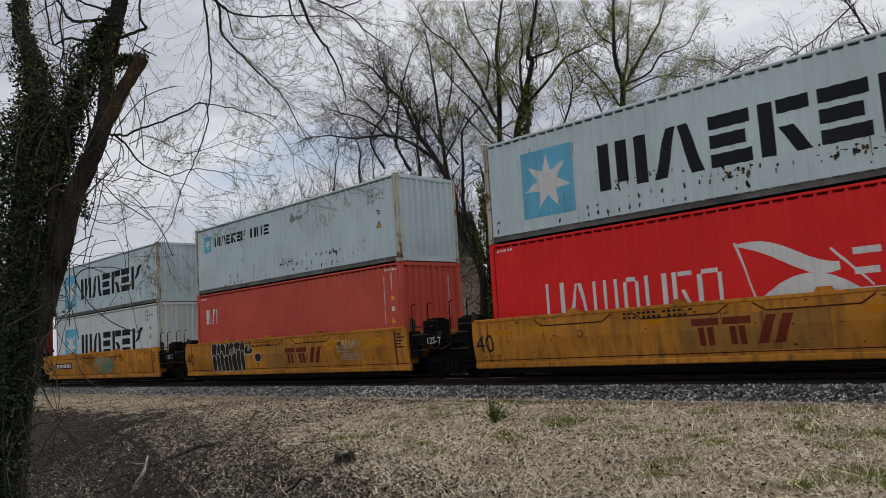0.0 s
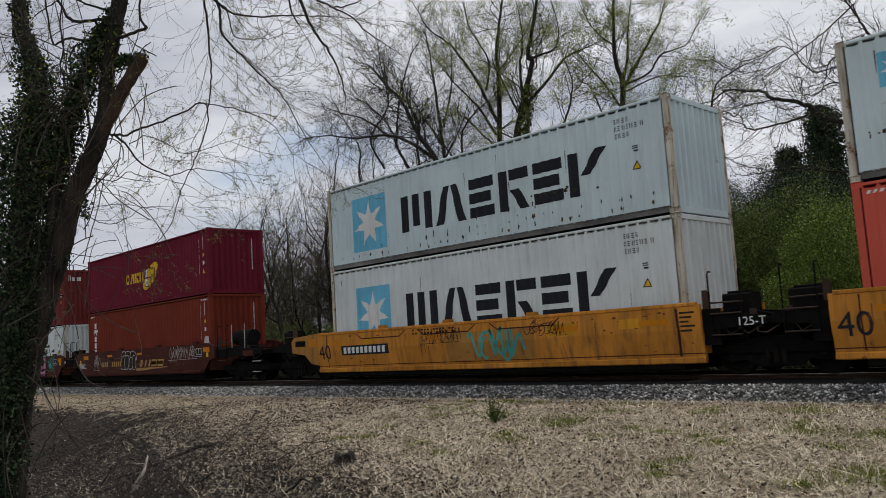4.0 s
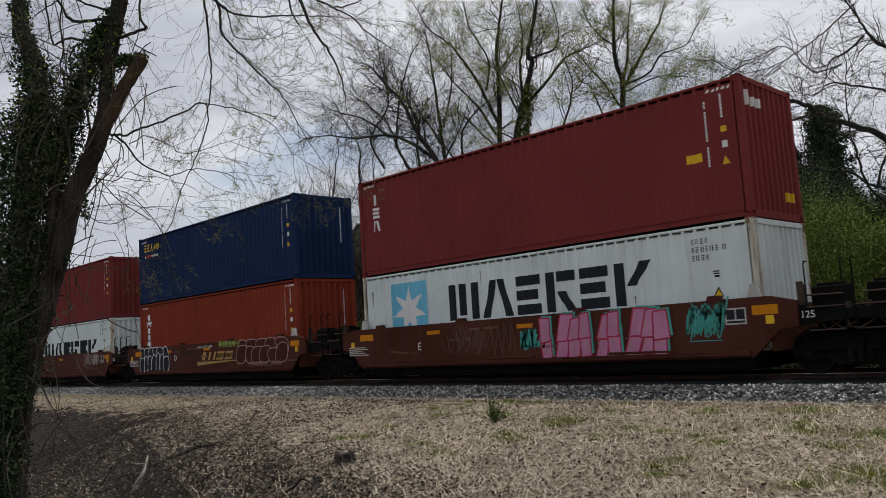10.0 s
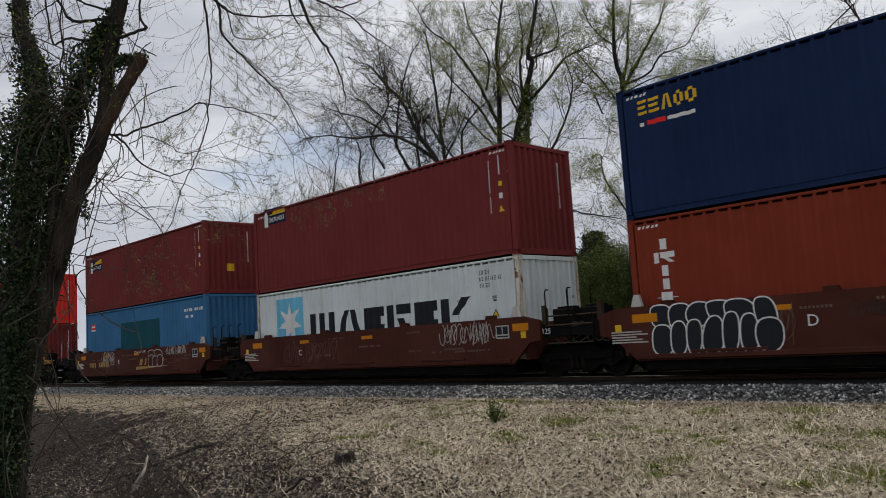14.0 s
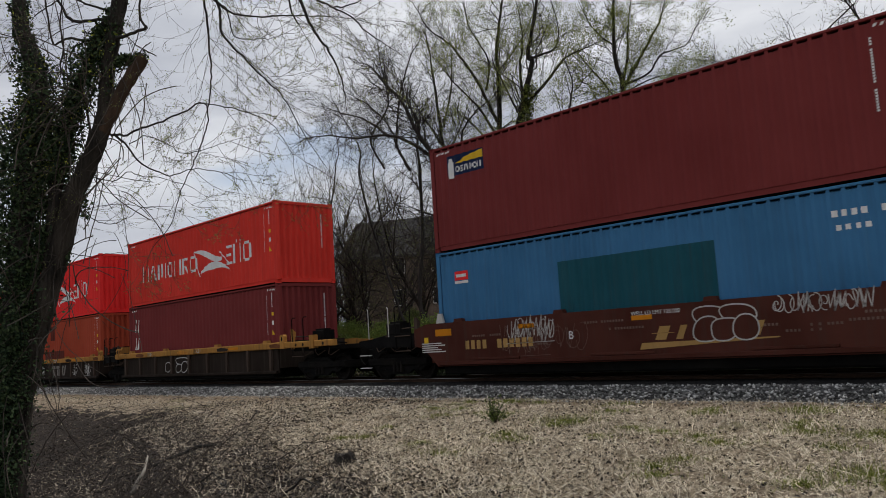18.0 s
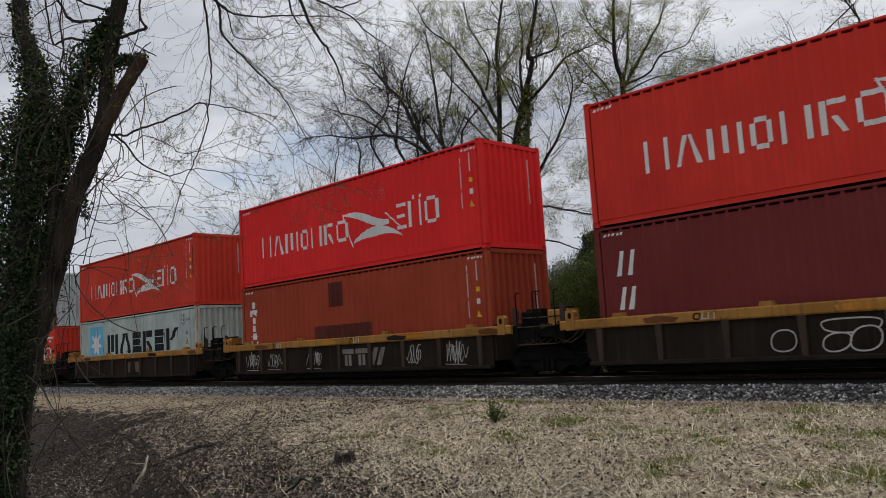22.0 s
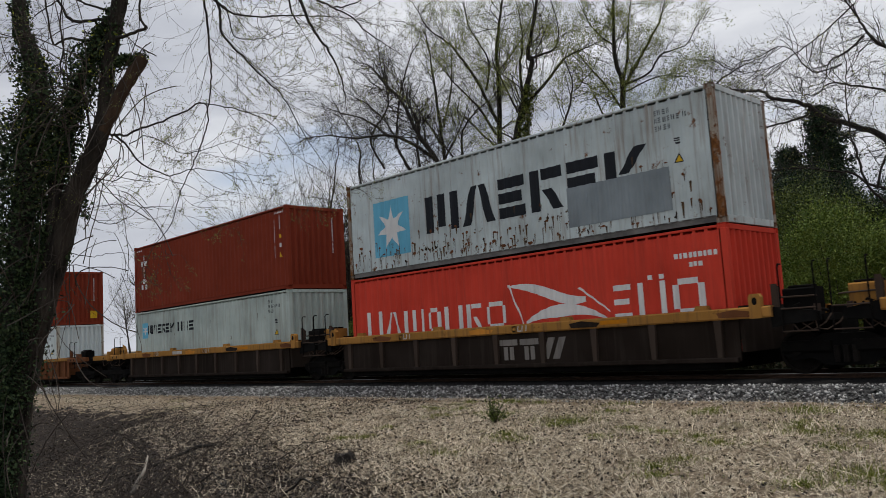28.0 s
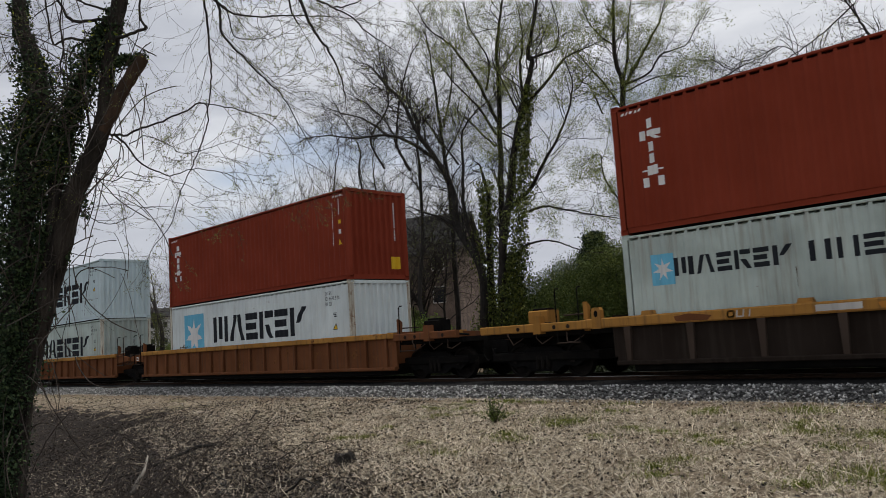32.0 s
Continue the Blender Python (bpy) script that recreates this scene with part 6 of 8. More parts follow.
def leaf_mesh(rng, centres, size, mat, name, spread=0.0, flat=0.0):
    """Folded leaves at the points, each turned its own way."""
    c = np.asarray(centres, float)
    n = len(c)
    c = c + rng.normal(0, spread, (n, 3)) if spread else c
    base = np.array([(0, -0.5, 0), (0.32, 0.0, 0.08), (0, 0.5, -0.04), (-0.32, 0.0, 0.08)])
    q = rng.normal(0, 1, (n, 4))
    q[:, 1:3] *= (1 - flat)
    q /= np.linalg.norm(q, axis=1)[:, None]
    w, x, y, z = q.T
    rot = np.stack([np.stack([1 - 2 * (y * y + z * z), 2 * (x * y - z * w), 2 * (x * z + y * w)], -1),
                    np.stack([2 * (x * y + z * w), 1 - 2 * (x * x + z * z), 2 * (y * z - x * w)], -1),
                    np.stack([2 * (x * z - y * w), 2 * (y * z + x * w), 1 - 2 * (x * x + y * y)], -1)], 1)
    s = size * rng.uniform(0.55, 1.3, n)
    v = np.einsum("nij,kj->nki", rot, base) * s[:, None, None] + c[:, None, :]
    k = 4 * np.arange(n)[:, None]
    f = np.concatenate([k + np.array([[0, 1, 2]]), k + np.array([[0, 2, 3]])], 1).reshape(-1, 3)
    return np_mesh(name, v.reshape(-1, 3), f, mat)


def tree(name, seed, base, height, rad, last, label, tips=0.3, bud=0.07, bud_mat=None, lean=(0, 0, 1), stems=1, up=0.12, wild=0.25, kids=(5, 5, 5, 4),
         spread=(0.4, 0.9), shrink=0.62, bark=None, bare=0.35, ivy=0, first=0.5, bud_n=1, twig=None, leans=()):
    """A tree with trunk, twigs and buds; the empty stands at its foot."""
    x, y = base
    z = float(ground_z(x, y)) - 0.1
    t = Tree(seed, tips)
    for s in range(stems):
        d = Vector(lean if s == 0 else leans[s - 1]) if (s == 0 or s <= len(leans)) else Vector((t.r.uniform(-0.5, 0.5), t.r.uniform(-0.3, 0.3), 1))
        o = Vector((0, 0, 0)) if s == 0 else Vector((t.r.uniform(-0.3, 0.3), t.r.uniform(-0.3, 0.3), 0))
        t.limb(o, d, height * first * (1 if s == 0 else t.r.uniform(0.7, 0.95)), rad * (1 if s == 0 else 0.6), 0, last, up, wild, kids, spread, shrink, bare)
    e = empty(name, x, y, z)
    tagged(e, label, "tree")
    gpart("trunk", t.g, bark or BARK, e, smooth=True)
    for g in t.limbs:
        gpart("limb", g, bark or BARK, e, smooth=True)
    gpart("twig_crown", t.twigs, twig or TWIG, e)["kind"] = "stuff"
    rng = np.random.RandomState(seed)
    if t.tips and bud_mat:
        pts = np.array([tuple(p) for p in t.tips])
        if bud_n > 1:
            pts = np.repeat(pts, bud_n, 0)
        part("spring_growth", leaf_mesh(rng, pts, bud, bud_mat, "spring_growth", spread=bud * 1.2), e)["kind"] = "stuff"
    return e, t


def bush(name, seed, centres, size, n, mat, label, leaf=0.09, cat="bush"):
    """A leafy mass from clumps: centres are (x, y, z, rx, ry, rz) blobs about the foot of the first."""
    rng = np.random.RandomState(seed)
    x, y = centres[0][0], centres[0][1]
    e = empty(name, x, y, float(ground_z(x, y)))
    tagged(e, label, cat)
    zb = float(ground_z(x, y))
    pts, g = [], G()
    total = sum(c[3] * c[4] * c[5] for c in centres)
    for cx, cy, cz, rx, ry, rz in centres:
        k = int(n * rx * ry * rz / total)
        clumps = rng.normal(0, 1, (max(6, k // 110), 3))
        clumps /= np.linalg.norm(clumps, axis=1)[:, None]
        clumps *= rng.uniform(0.45, 1.0, (len(clumps), 1)) ** 0.5
        who = rng.randint(0, len(clumps), k)
        p = clumps[who] + rng.normal(0, 0.10, (k, 3))
        p = p * np.array([rx, ry, rz]) + np.array([cx - x, cy - y, cz - zb])
        core = rng.normal(0, 1, (k // 2, 3))
        core *= (rng.uniform(0, 0.92, k // 2) ** 0.4 / np.linalg.norm(core, axis=1))[:, None]
        p = np.concatenate([p, core * np.array([rx, ry, rz]) + np.array([cx - x, cy - y, cz - zb])])
        pts.append(p[p[:, 2] > 0.05])
        for i in range(min(14, len(clumps))):
            q = clumps[i] * np.array([rx, ry, rz]) * 0.8 + np.array([cx - x, cy - y, cz - zb])
            f = (cx - x + rng.uniform(-0.2, 0.2), cy - y, 0.0)
            m = ((q[0] + f[0]) / 2 + rng.uniform(-0.2, 0.2), (q[1] + f[1]) / 2, max(0.3, q[2] * 0.45))
            if q[2] > 0.3:
                g.tube([f, m, tuple(q)], [0.05, 0.03, 0.012], 4, cap=False)
    gpart("stems", g, BARK_DARK, e)["kind"] = "stuff"
    part("leaves", leaf_mesh(rng, np.concatenate(pts), leaf, mat, "leaves"), e)["kind"] = "stuff"
    return e


# ---- track ----
def build_track():
    for y, nm in ((YC - 0.7525, "rail"), (YC + 0.7525, "rail")):
        e = empty(nm, 0, y, 0)
        tagged(e, "worn steel rail with a bright running surface", "rail", "rails of the track", "structure")
        gpart("rail_web", G().along([(-0.07, -0.17), (0.07, -0.17), (0.07, -0.155), (0.012, -0.13), (0.012, -0.045), (0.036, -0.035), (0.036, -0.006), (-0.036, -0.006), (-0.036, -0.035), (-0.012, -0.045), (-0.012, -0.13), (-0.07, -0.155)], -420, 200), RAIL_RUST, e)
        gpart("rail_head", G().along([(-0.033, -0.008), (0.033, -0.008), (0.030, 0.0), (-0.030, 0.0)], -420, 200), RAIL_STEEL, e)
    me = G().slab(-0.115, 0.115, -1.3, 1.3, -0.30, -0.165, 0.015).mesh("sleeper", TIE)
    for i in range(110):
        s = new("sleeper", me)
        s.location = (-58 + i * 0.56, YC, 0.0)
        tagged(s, "dark creosoted timber sleeper under the rails", "sleeper", "sleepers of the track")


# ---- plants and ground cover ----
def build_cover():
    rng = np.random.RandomState(11)
    slope = lambda x, y: np.interp(y + 0.12 * hills(x, y, 0.9, 39), [12.66, 12.85, 13.72, 14.6], [-0.29, -0.30, -0.08, -0.08])
    stones(rng, 24000, -60, 0, 12.66, 13.95, slope, 0.018, 0.048, STONE, "ballast_stones", "loose grey crushed stones along the track bed", "gravel")
    xa, ya = in_view(rng, 420000, 5.2, 22, 10, 80, 0.72)
    xb, yb = in_view(rng, 50000, 18, 60, 52, 84, 1.0)
    x, y = np.concatenate([xa, xb]), np.concatenate([ya, yb])
    ok = (y > 2.0) & (y < 12.95)
    x, y = x[ok], y[ok]
    n = len(x)
    d = bank_line(x, y)
    keep = rng.uniform(0, 1, n) < np.where((d + 0.9 * hills(x, y, 1.1, 31) > 0.55) | (x > -5.8), np.where(x + 1.5 * hills(x, y, 2.0, 35) < -13.5, 0.42, 0.95) * np.where(y + 0.5 * hills(x, y, 1.2, 36) > 12.1, 0.30, 1.0) * np.where(hills(x, y, 1.4, 37) + 0.5 * hills(x, y, 0.5, 38) > 0.22, 0.35, 1.0), np.where(d > -1.0, 0.40, 0.10))
    x, y = x[keep], y[keep]
    n = len(x)
    z = ground_z(x, y) + 0.012
    me = blades(rng, x, y, z, rng.uniform(0.02, 0.085, n) * rng.choice([0.6, 0.7, 0.9, 1.2, 2.0], n), rng.uniform(0.0014, 0.0060, n), np.abs(rng.normal(0.0, 0.45, n)), STRAW, "straw", "", "", flat=True)
    tagged(new("straw", me), "matted dry straw and dead grass stems on the bank", "straw", kind="stuff")
    xa, ya = in_view(rng, 120000, 5.0, 24, 34, 84, 0.9)
    xb, yb = in_view(rng, 70000, 5.0, 20, 12, 60, 0.8)
    xc, yc = in_view(rng, 50000, 22, 60, 60, 85, 0.9)
    x, y = np.concatenate([xa, xb, xc]), np.concatenate([ya, yb, yc])
    ok = (y > 1.5) & (y < 12.6)
    x, y = x[ok], y[ok]
    d = bank_line(x, y)
    # leaves fill the hollow; chips on the thatch paint shadows between its clumps
    keep = rng.uniform(0, 1, len(x)) < np.where((d < 0.35) & (x < -6.0), 0.9, np.where(((d < 1.5) & (x < -5.0)) | (x < -13.5), 0.45, 0.18))
    x, y = x[keep], y[keep]
    z = ground_z(x, y) + 0.02
    me = leaf_mesh(rng, np.stack([x, y, z], -1), 0.050, LITTER_SHADED, "leaf_litter", flat=0.75)
    tagged(new("leaf_litter", me), "brown dead leaves in the hollow, dark chips painting shade on thatch", "leaf litter", kind="stuff")
    # low tufts of fresh grass
    for i, (cx, cy, r, k) in enumerate([(-4.9, 12.0, 0.6, 1100), (-6.3, 11.6, 0.35, 350), (-3.3, 10.3, 0.7, 1500), (-8.2, 10.6, 0.7, 1100), (-9.9, 11.0, 0.5, 400), (-2.7, 8.2, 0.8, 1800), (-7.9, 8.9, 0.4, 250), (-5.0, 8.0, 0.35, 250), (-11.2, 10.6, 0.5, 300), (-3.6, 12.2, 0.5, 400), (-10.7, 8.4, 0.3, 200)] + [(float(a), float(b), float(c), int(700 * c)) for a, b, c in zip(rng.uniform(-13, -1.5, 34), rng.uniform(7.5, 12.5, 34), rng.uniform(0.2, 0.55, 34))]):
        k = int(k * 1.7)
        a, q = rng.uniform(0, 6.28, k), 0.7 * r * np.abs(rng.normal(0, 0.55, k))
        x, y = cx + q * np.cos(a) * 1.5, cy + q * np.sin(a)
        me = blades(rng, x, y, ground_z(x, y), rng.uniform(0.03, 0.08, k), rng.uniform(0.002, 0.004, k), rng.uniform(0.4, 1.4, k), GRASS, "grass_tuft", "", "")
        tagged(new("grass_tuft", me), "small patch of fresh short green grass", "grass", "grass patches", "stuff")
    # standing dead stalks
    x, y = in_view(rng, 900, 6, 12.5, 12, 62)
    x, y = np.concatenate([x, rng.normal(-3.9, 0.45, 110), rng.normal(-7.4, 0.5, 50)]), np.concatenate([y, rng.normal(6.1, 0.3, 110), rng.normal(6.6, 0.4, 50)])
    ok = y < 11.5
    x, y = x[ok], y[ok]
    n = len(x)
    me = blades(rng, x, y, ground_z(x, y), rng.uniform(0.15, 0.5, n), rng.uniform(0.002, 0.0045, n), rng.uniform(0.15, 1.1, n), STRAW, "dead_stalks", "", "")
    tagged(new("dead_stalks", me), "bleached dead weed stalks standing in the thatch", "dead stalks", kind="stuff")


def small_things():
    # evergreen seedling
    r = random.Random(5)
    x, y = -9.25, 10.05
    z = float(ground_z(x, y))
    e = empty("seedling_bush", x, y, z)
    tagged(e, "small spiky green seedling growing in the dry thatch", "bush")
    g, pts = G(), []
    for i in range(34):
        a, l = r.uniform(0, 6.28), r.uniform(0.14, 0.42)
        up = r.uniform(0.3, 1.4)
        tip = Vector((cos(a) * l * cos(up), sin(a) * l * cos(up), l * sin(up) + 0.04))
        g.tube([(0, 0, 0), tip * 0.5 + Vector((0, 0, 0.02)), tip], [0.006, 0.004, 0.002], 4, cap=False)
        pts += [tuple(tip * r.uniform(0.3, 1.05)) for _ in range(26)]
    gpart("stems", g, TWIG, e)["kind"] = "stuff"
    part("leaves", leaf_mesh(np.random.RandomState(5), np.array(pts), 0.035, LEAF_BUSH, "leaves", spread=0.012), e)["kind"] = "stuff"
    # stump
    x, y = -9.1, 6.8
    z = float(ground_z(x, y))
    e = empty("tree_stump", x, y, z)
    tagged(e, "low dark rotten tree stump in the straw", "stump")
    g = G()
    prof = [(0.17, -0.06), (0.145, 0.03), (0.125, 0.10), (0.12, 0.135)]
    pts = [[(rad * (1 + 0.16 * sin(3 * k + 1) + 0.1 * sin(7 * k)) * cos(2 * pi * k / 14), rad * (1 + 0.16 * sin(3 * k + 1) + 0.1 * sin(7 * k)) * sin(2 * pi * k / 14), h + (0.02 * sin(5 * k) if h > 0.1 else 0)) for k in range(14)] for rad, h in prof]
    for a, b in zip(pts, pts[1:]):
        for k in range(14):
            g.face([a[k], a[(k + 1) % 14], b[(k + 1) % 14], b[k]])
    gpart("bark", g, BARK_DARK, e)
    g = G()
    g.face(pts[-1])
    gpart("cut_top", g, TIE, e)
    # bleached stick
    x, y = -13.2, 5.66
    z = float(ground_z(x, y))
    s = G().tube([(-0.08, 0.25, 0.55), (0.02, 0.15, 0.36), (0.06, 0.06, 0.24), (-0.02, 0.0, 0.08), (-0.06, -0.05, 0.0)], [0.012, 0.028, 0.034, 0.04, 0.03], 7).mesh("broken_branch", PALE_WOOD, True)
    s = new("broken_branch", s)
    s.location = (x, y, z)
    tagged(s, "bleached broken branch standing out of the leaf litter", "branch")
    # fallen brown branches and vine stems over the hollow
    r = random.Random(77)
    x, y = -14.3, 6.75
    z = float(ground_z(x, y))
    pts = []
    for k in range(9):
        u = k / 8 - 0.5
        px, py = 1.7 * u, 1.25 * u + 0.05 * sin(9 * u)
        pts.append((px, py, float(ground_z(x + px, y + py)) - z + 0.03 + 0.03 * sin(7 * u)))
    b = G().tube(pts, [0.014, 0.020, 0.026, 0.030, 0.032, 0.034, 0.036, 0.038, 0.036], 7)
    b.tube([pts[3], (pts[3][0] - 0.2, pts[3][1] - 0.05, pts[3][2] + 0.22), (pts[3][0] - 0.45, pts[3][1] - 0.1, pts[3][2] + 0.28)], [0.016, 0.011, 0.005], 5)
    b = new("fallen_branch", b.mesh("fallen_branch", BARK_DARK, True))
    b.location = (x, y, z)
    tagged(b, "thick dark dead branch lying in the hollow", "branch", "fallen branches")
    for i in range(30):   # short pale sticks along the far edge of the bank
        x, y = r.uniform(-26, -12), r.uniform(9.6, 12.3)
        z = float(ground_z(x, y))
        w, l = r.uniform(0, 6.28), r.uniform(0.12, 0.35)
        pts = [(cos(w) * l * u + r.gauss(0, 0.02), sin(w) * l * u + r.gauss(0, 0.02), 0.02 + r.uniform(0.0, 0.3) * l * u * (1.5 - u)) for u in (0.0, 0.35, 0.7, 1.0)]
        b = new("broken_stick", G().tube(pts, [0.012, 0.012, 0.010, 0.006], 5).mesh("broken_stick", PALE_WOOD, True))
        b.location = (x, y, z)
        tagged(b, "short bleached stick lying in the thatch", "stick", "broken sticks")
    for i in range(26):
        a = radians(r.uniform(52, 80))
        d = r.uniform(7.5, 19)
        x, y = -sin(a) * d, cos(a) * d
        if y > 11.5:
            continue
        z = float(ground_z(x, y))
        w = r.uniform(-0.6, 0.6) + (0.0 if i % 2 else 1.2)
        l, q, pts = r.uniform(0.4, 1.7), Vector((0, 0, 0.02)), []
        arch = r.uniform(0.0, 0.35)
        for k in range(8):
            u = k / 7
            px, py = cos(w) * l * (u - 0.5) + r.gauss(0, 0.05), sin(w) * l * (u - 0.5) + r.gauss(0, 0.05)
            pz = float(ground_z(x + px, y + py)) - z + 0.02 + arch * sin(pi * u)
            pts.append((px, py, pz))
        rad = r.uniform(0.006, 0.018)
        b = new("fallen_branch", G().tube(pts, [rad * (1 - 0.09 * k) for k in range(8)], 5).mesh("fallen_branch", r.choice((TWIG, BARK_DARK, BARK)), True))
        b.location = (x, y, z)
        tagged(b, "thin dead branch lying on the bank", "branch", "fallen branches")


def bend(pts, r, crook=0.014):
    """A smooth, slightly crooked line through the points."""
    out = []
    for i in range(len(pts) - 1):
        a, b, c, d = pts[max(i - 1, 0)], pts[i], pts[i + 1], pts[min(i + 2, len(pts) - 1)]
        for k in range(5):
            t = k / 5
            p = 0.5 * (2 * b + (c - a) * t + (2 * a - 5 * b + 4 * c - d) * t * t + (3 * b - a - 3 * c + d) * t ** 3)
            out.append(p + Vector((r.gauss(0, crook), r.gauss(0, crook), r.gauss(0, crook))))
    return out + [pts[-1]]


def spray(t, p, d, length, rad, level, last=2, sag=0.05):
    """An arching twig that droops and lifts again at its tip, with side shoots and buds on short stalks."""
    r, n = t.r, 7
    axis = Vector((r.gauss(0, 1), r.gauss(0, 1), r.gauss(0, 1))).normalized()
    curl = r.uniform(-0.22, 0.22)
    d, q = d.normalized(), p.copy()
    pts, ways = [q.copy()], [d.copy()]
    for i in range(n):
        d = (Matrix.Rotation(curl, 3, axis) @ d + Vector((r.gauss(0, 0.07), r.gauss(0, 0.07), r.gauss(0, 0.07) - sag * (1.5 - 2.4 * i / n)))).normalized()
        q = q + d * (length / n)
        pts.append(q.copy())
        ways.append(d.copy())
    t.twigs.tube(pts, [rad * (1 - 0.55 * k / n) for k in range(n + 1)], 3, cap=False)
    for k in range(1, n + 1):
        if r.random() < (0.55 if level == last else 0.2):
            for _ in range(r.randint(1, 3)):
                t.tips.append(pts[k] + Vector((r.gauss(0, 0.013), r.gauss(0, 0.013), r.gauss(0, 0.013))))
        if level < last and k > 1 and r.random() < 0.6:
            side = ways[k].cross(Vector((0, 0, 1)))
            side = side.normalized() if side.length > 0.05 else ways[k].orthogonal().normalized()
            side = Matrix.Rotation(r.gauss(0, 0.7), 3, ways[k]) @ (side * (1 if k % 2 else -1))
            ang = r.uniform(0.45, 0.95)
            spray(t, pts[k], ways[k] * cos(ang) + side * sin(ang), length * r.uniform(0.38, 0.68) * (1.15 - 0.5 * k / n), rad * 0.72, level + 1, last, sag)


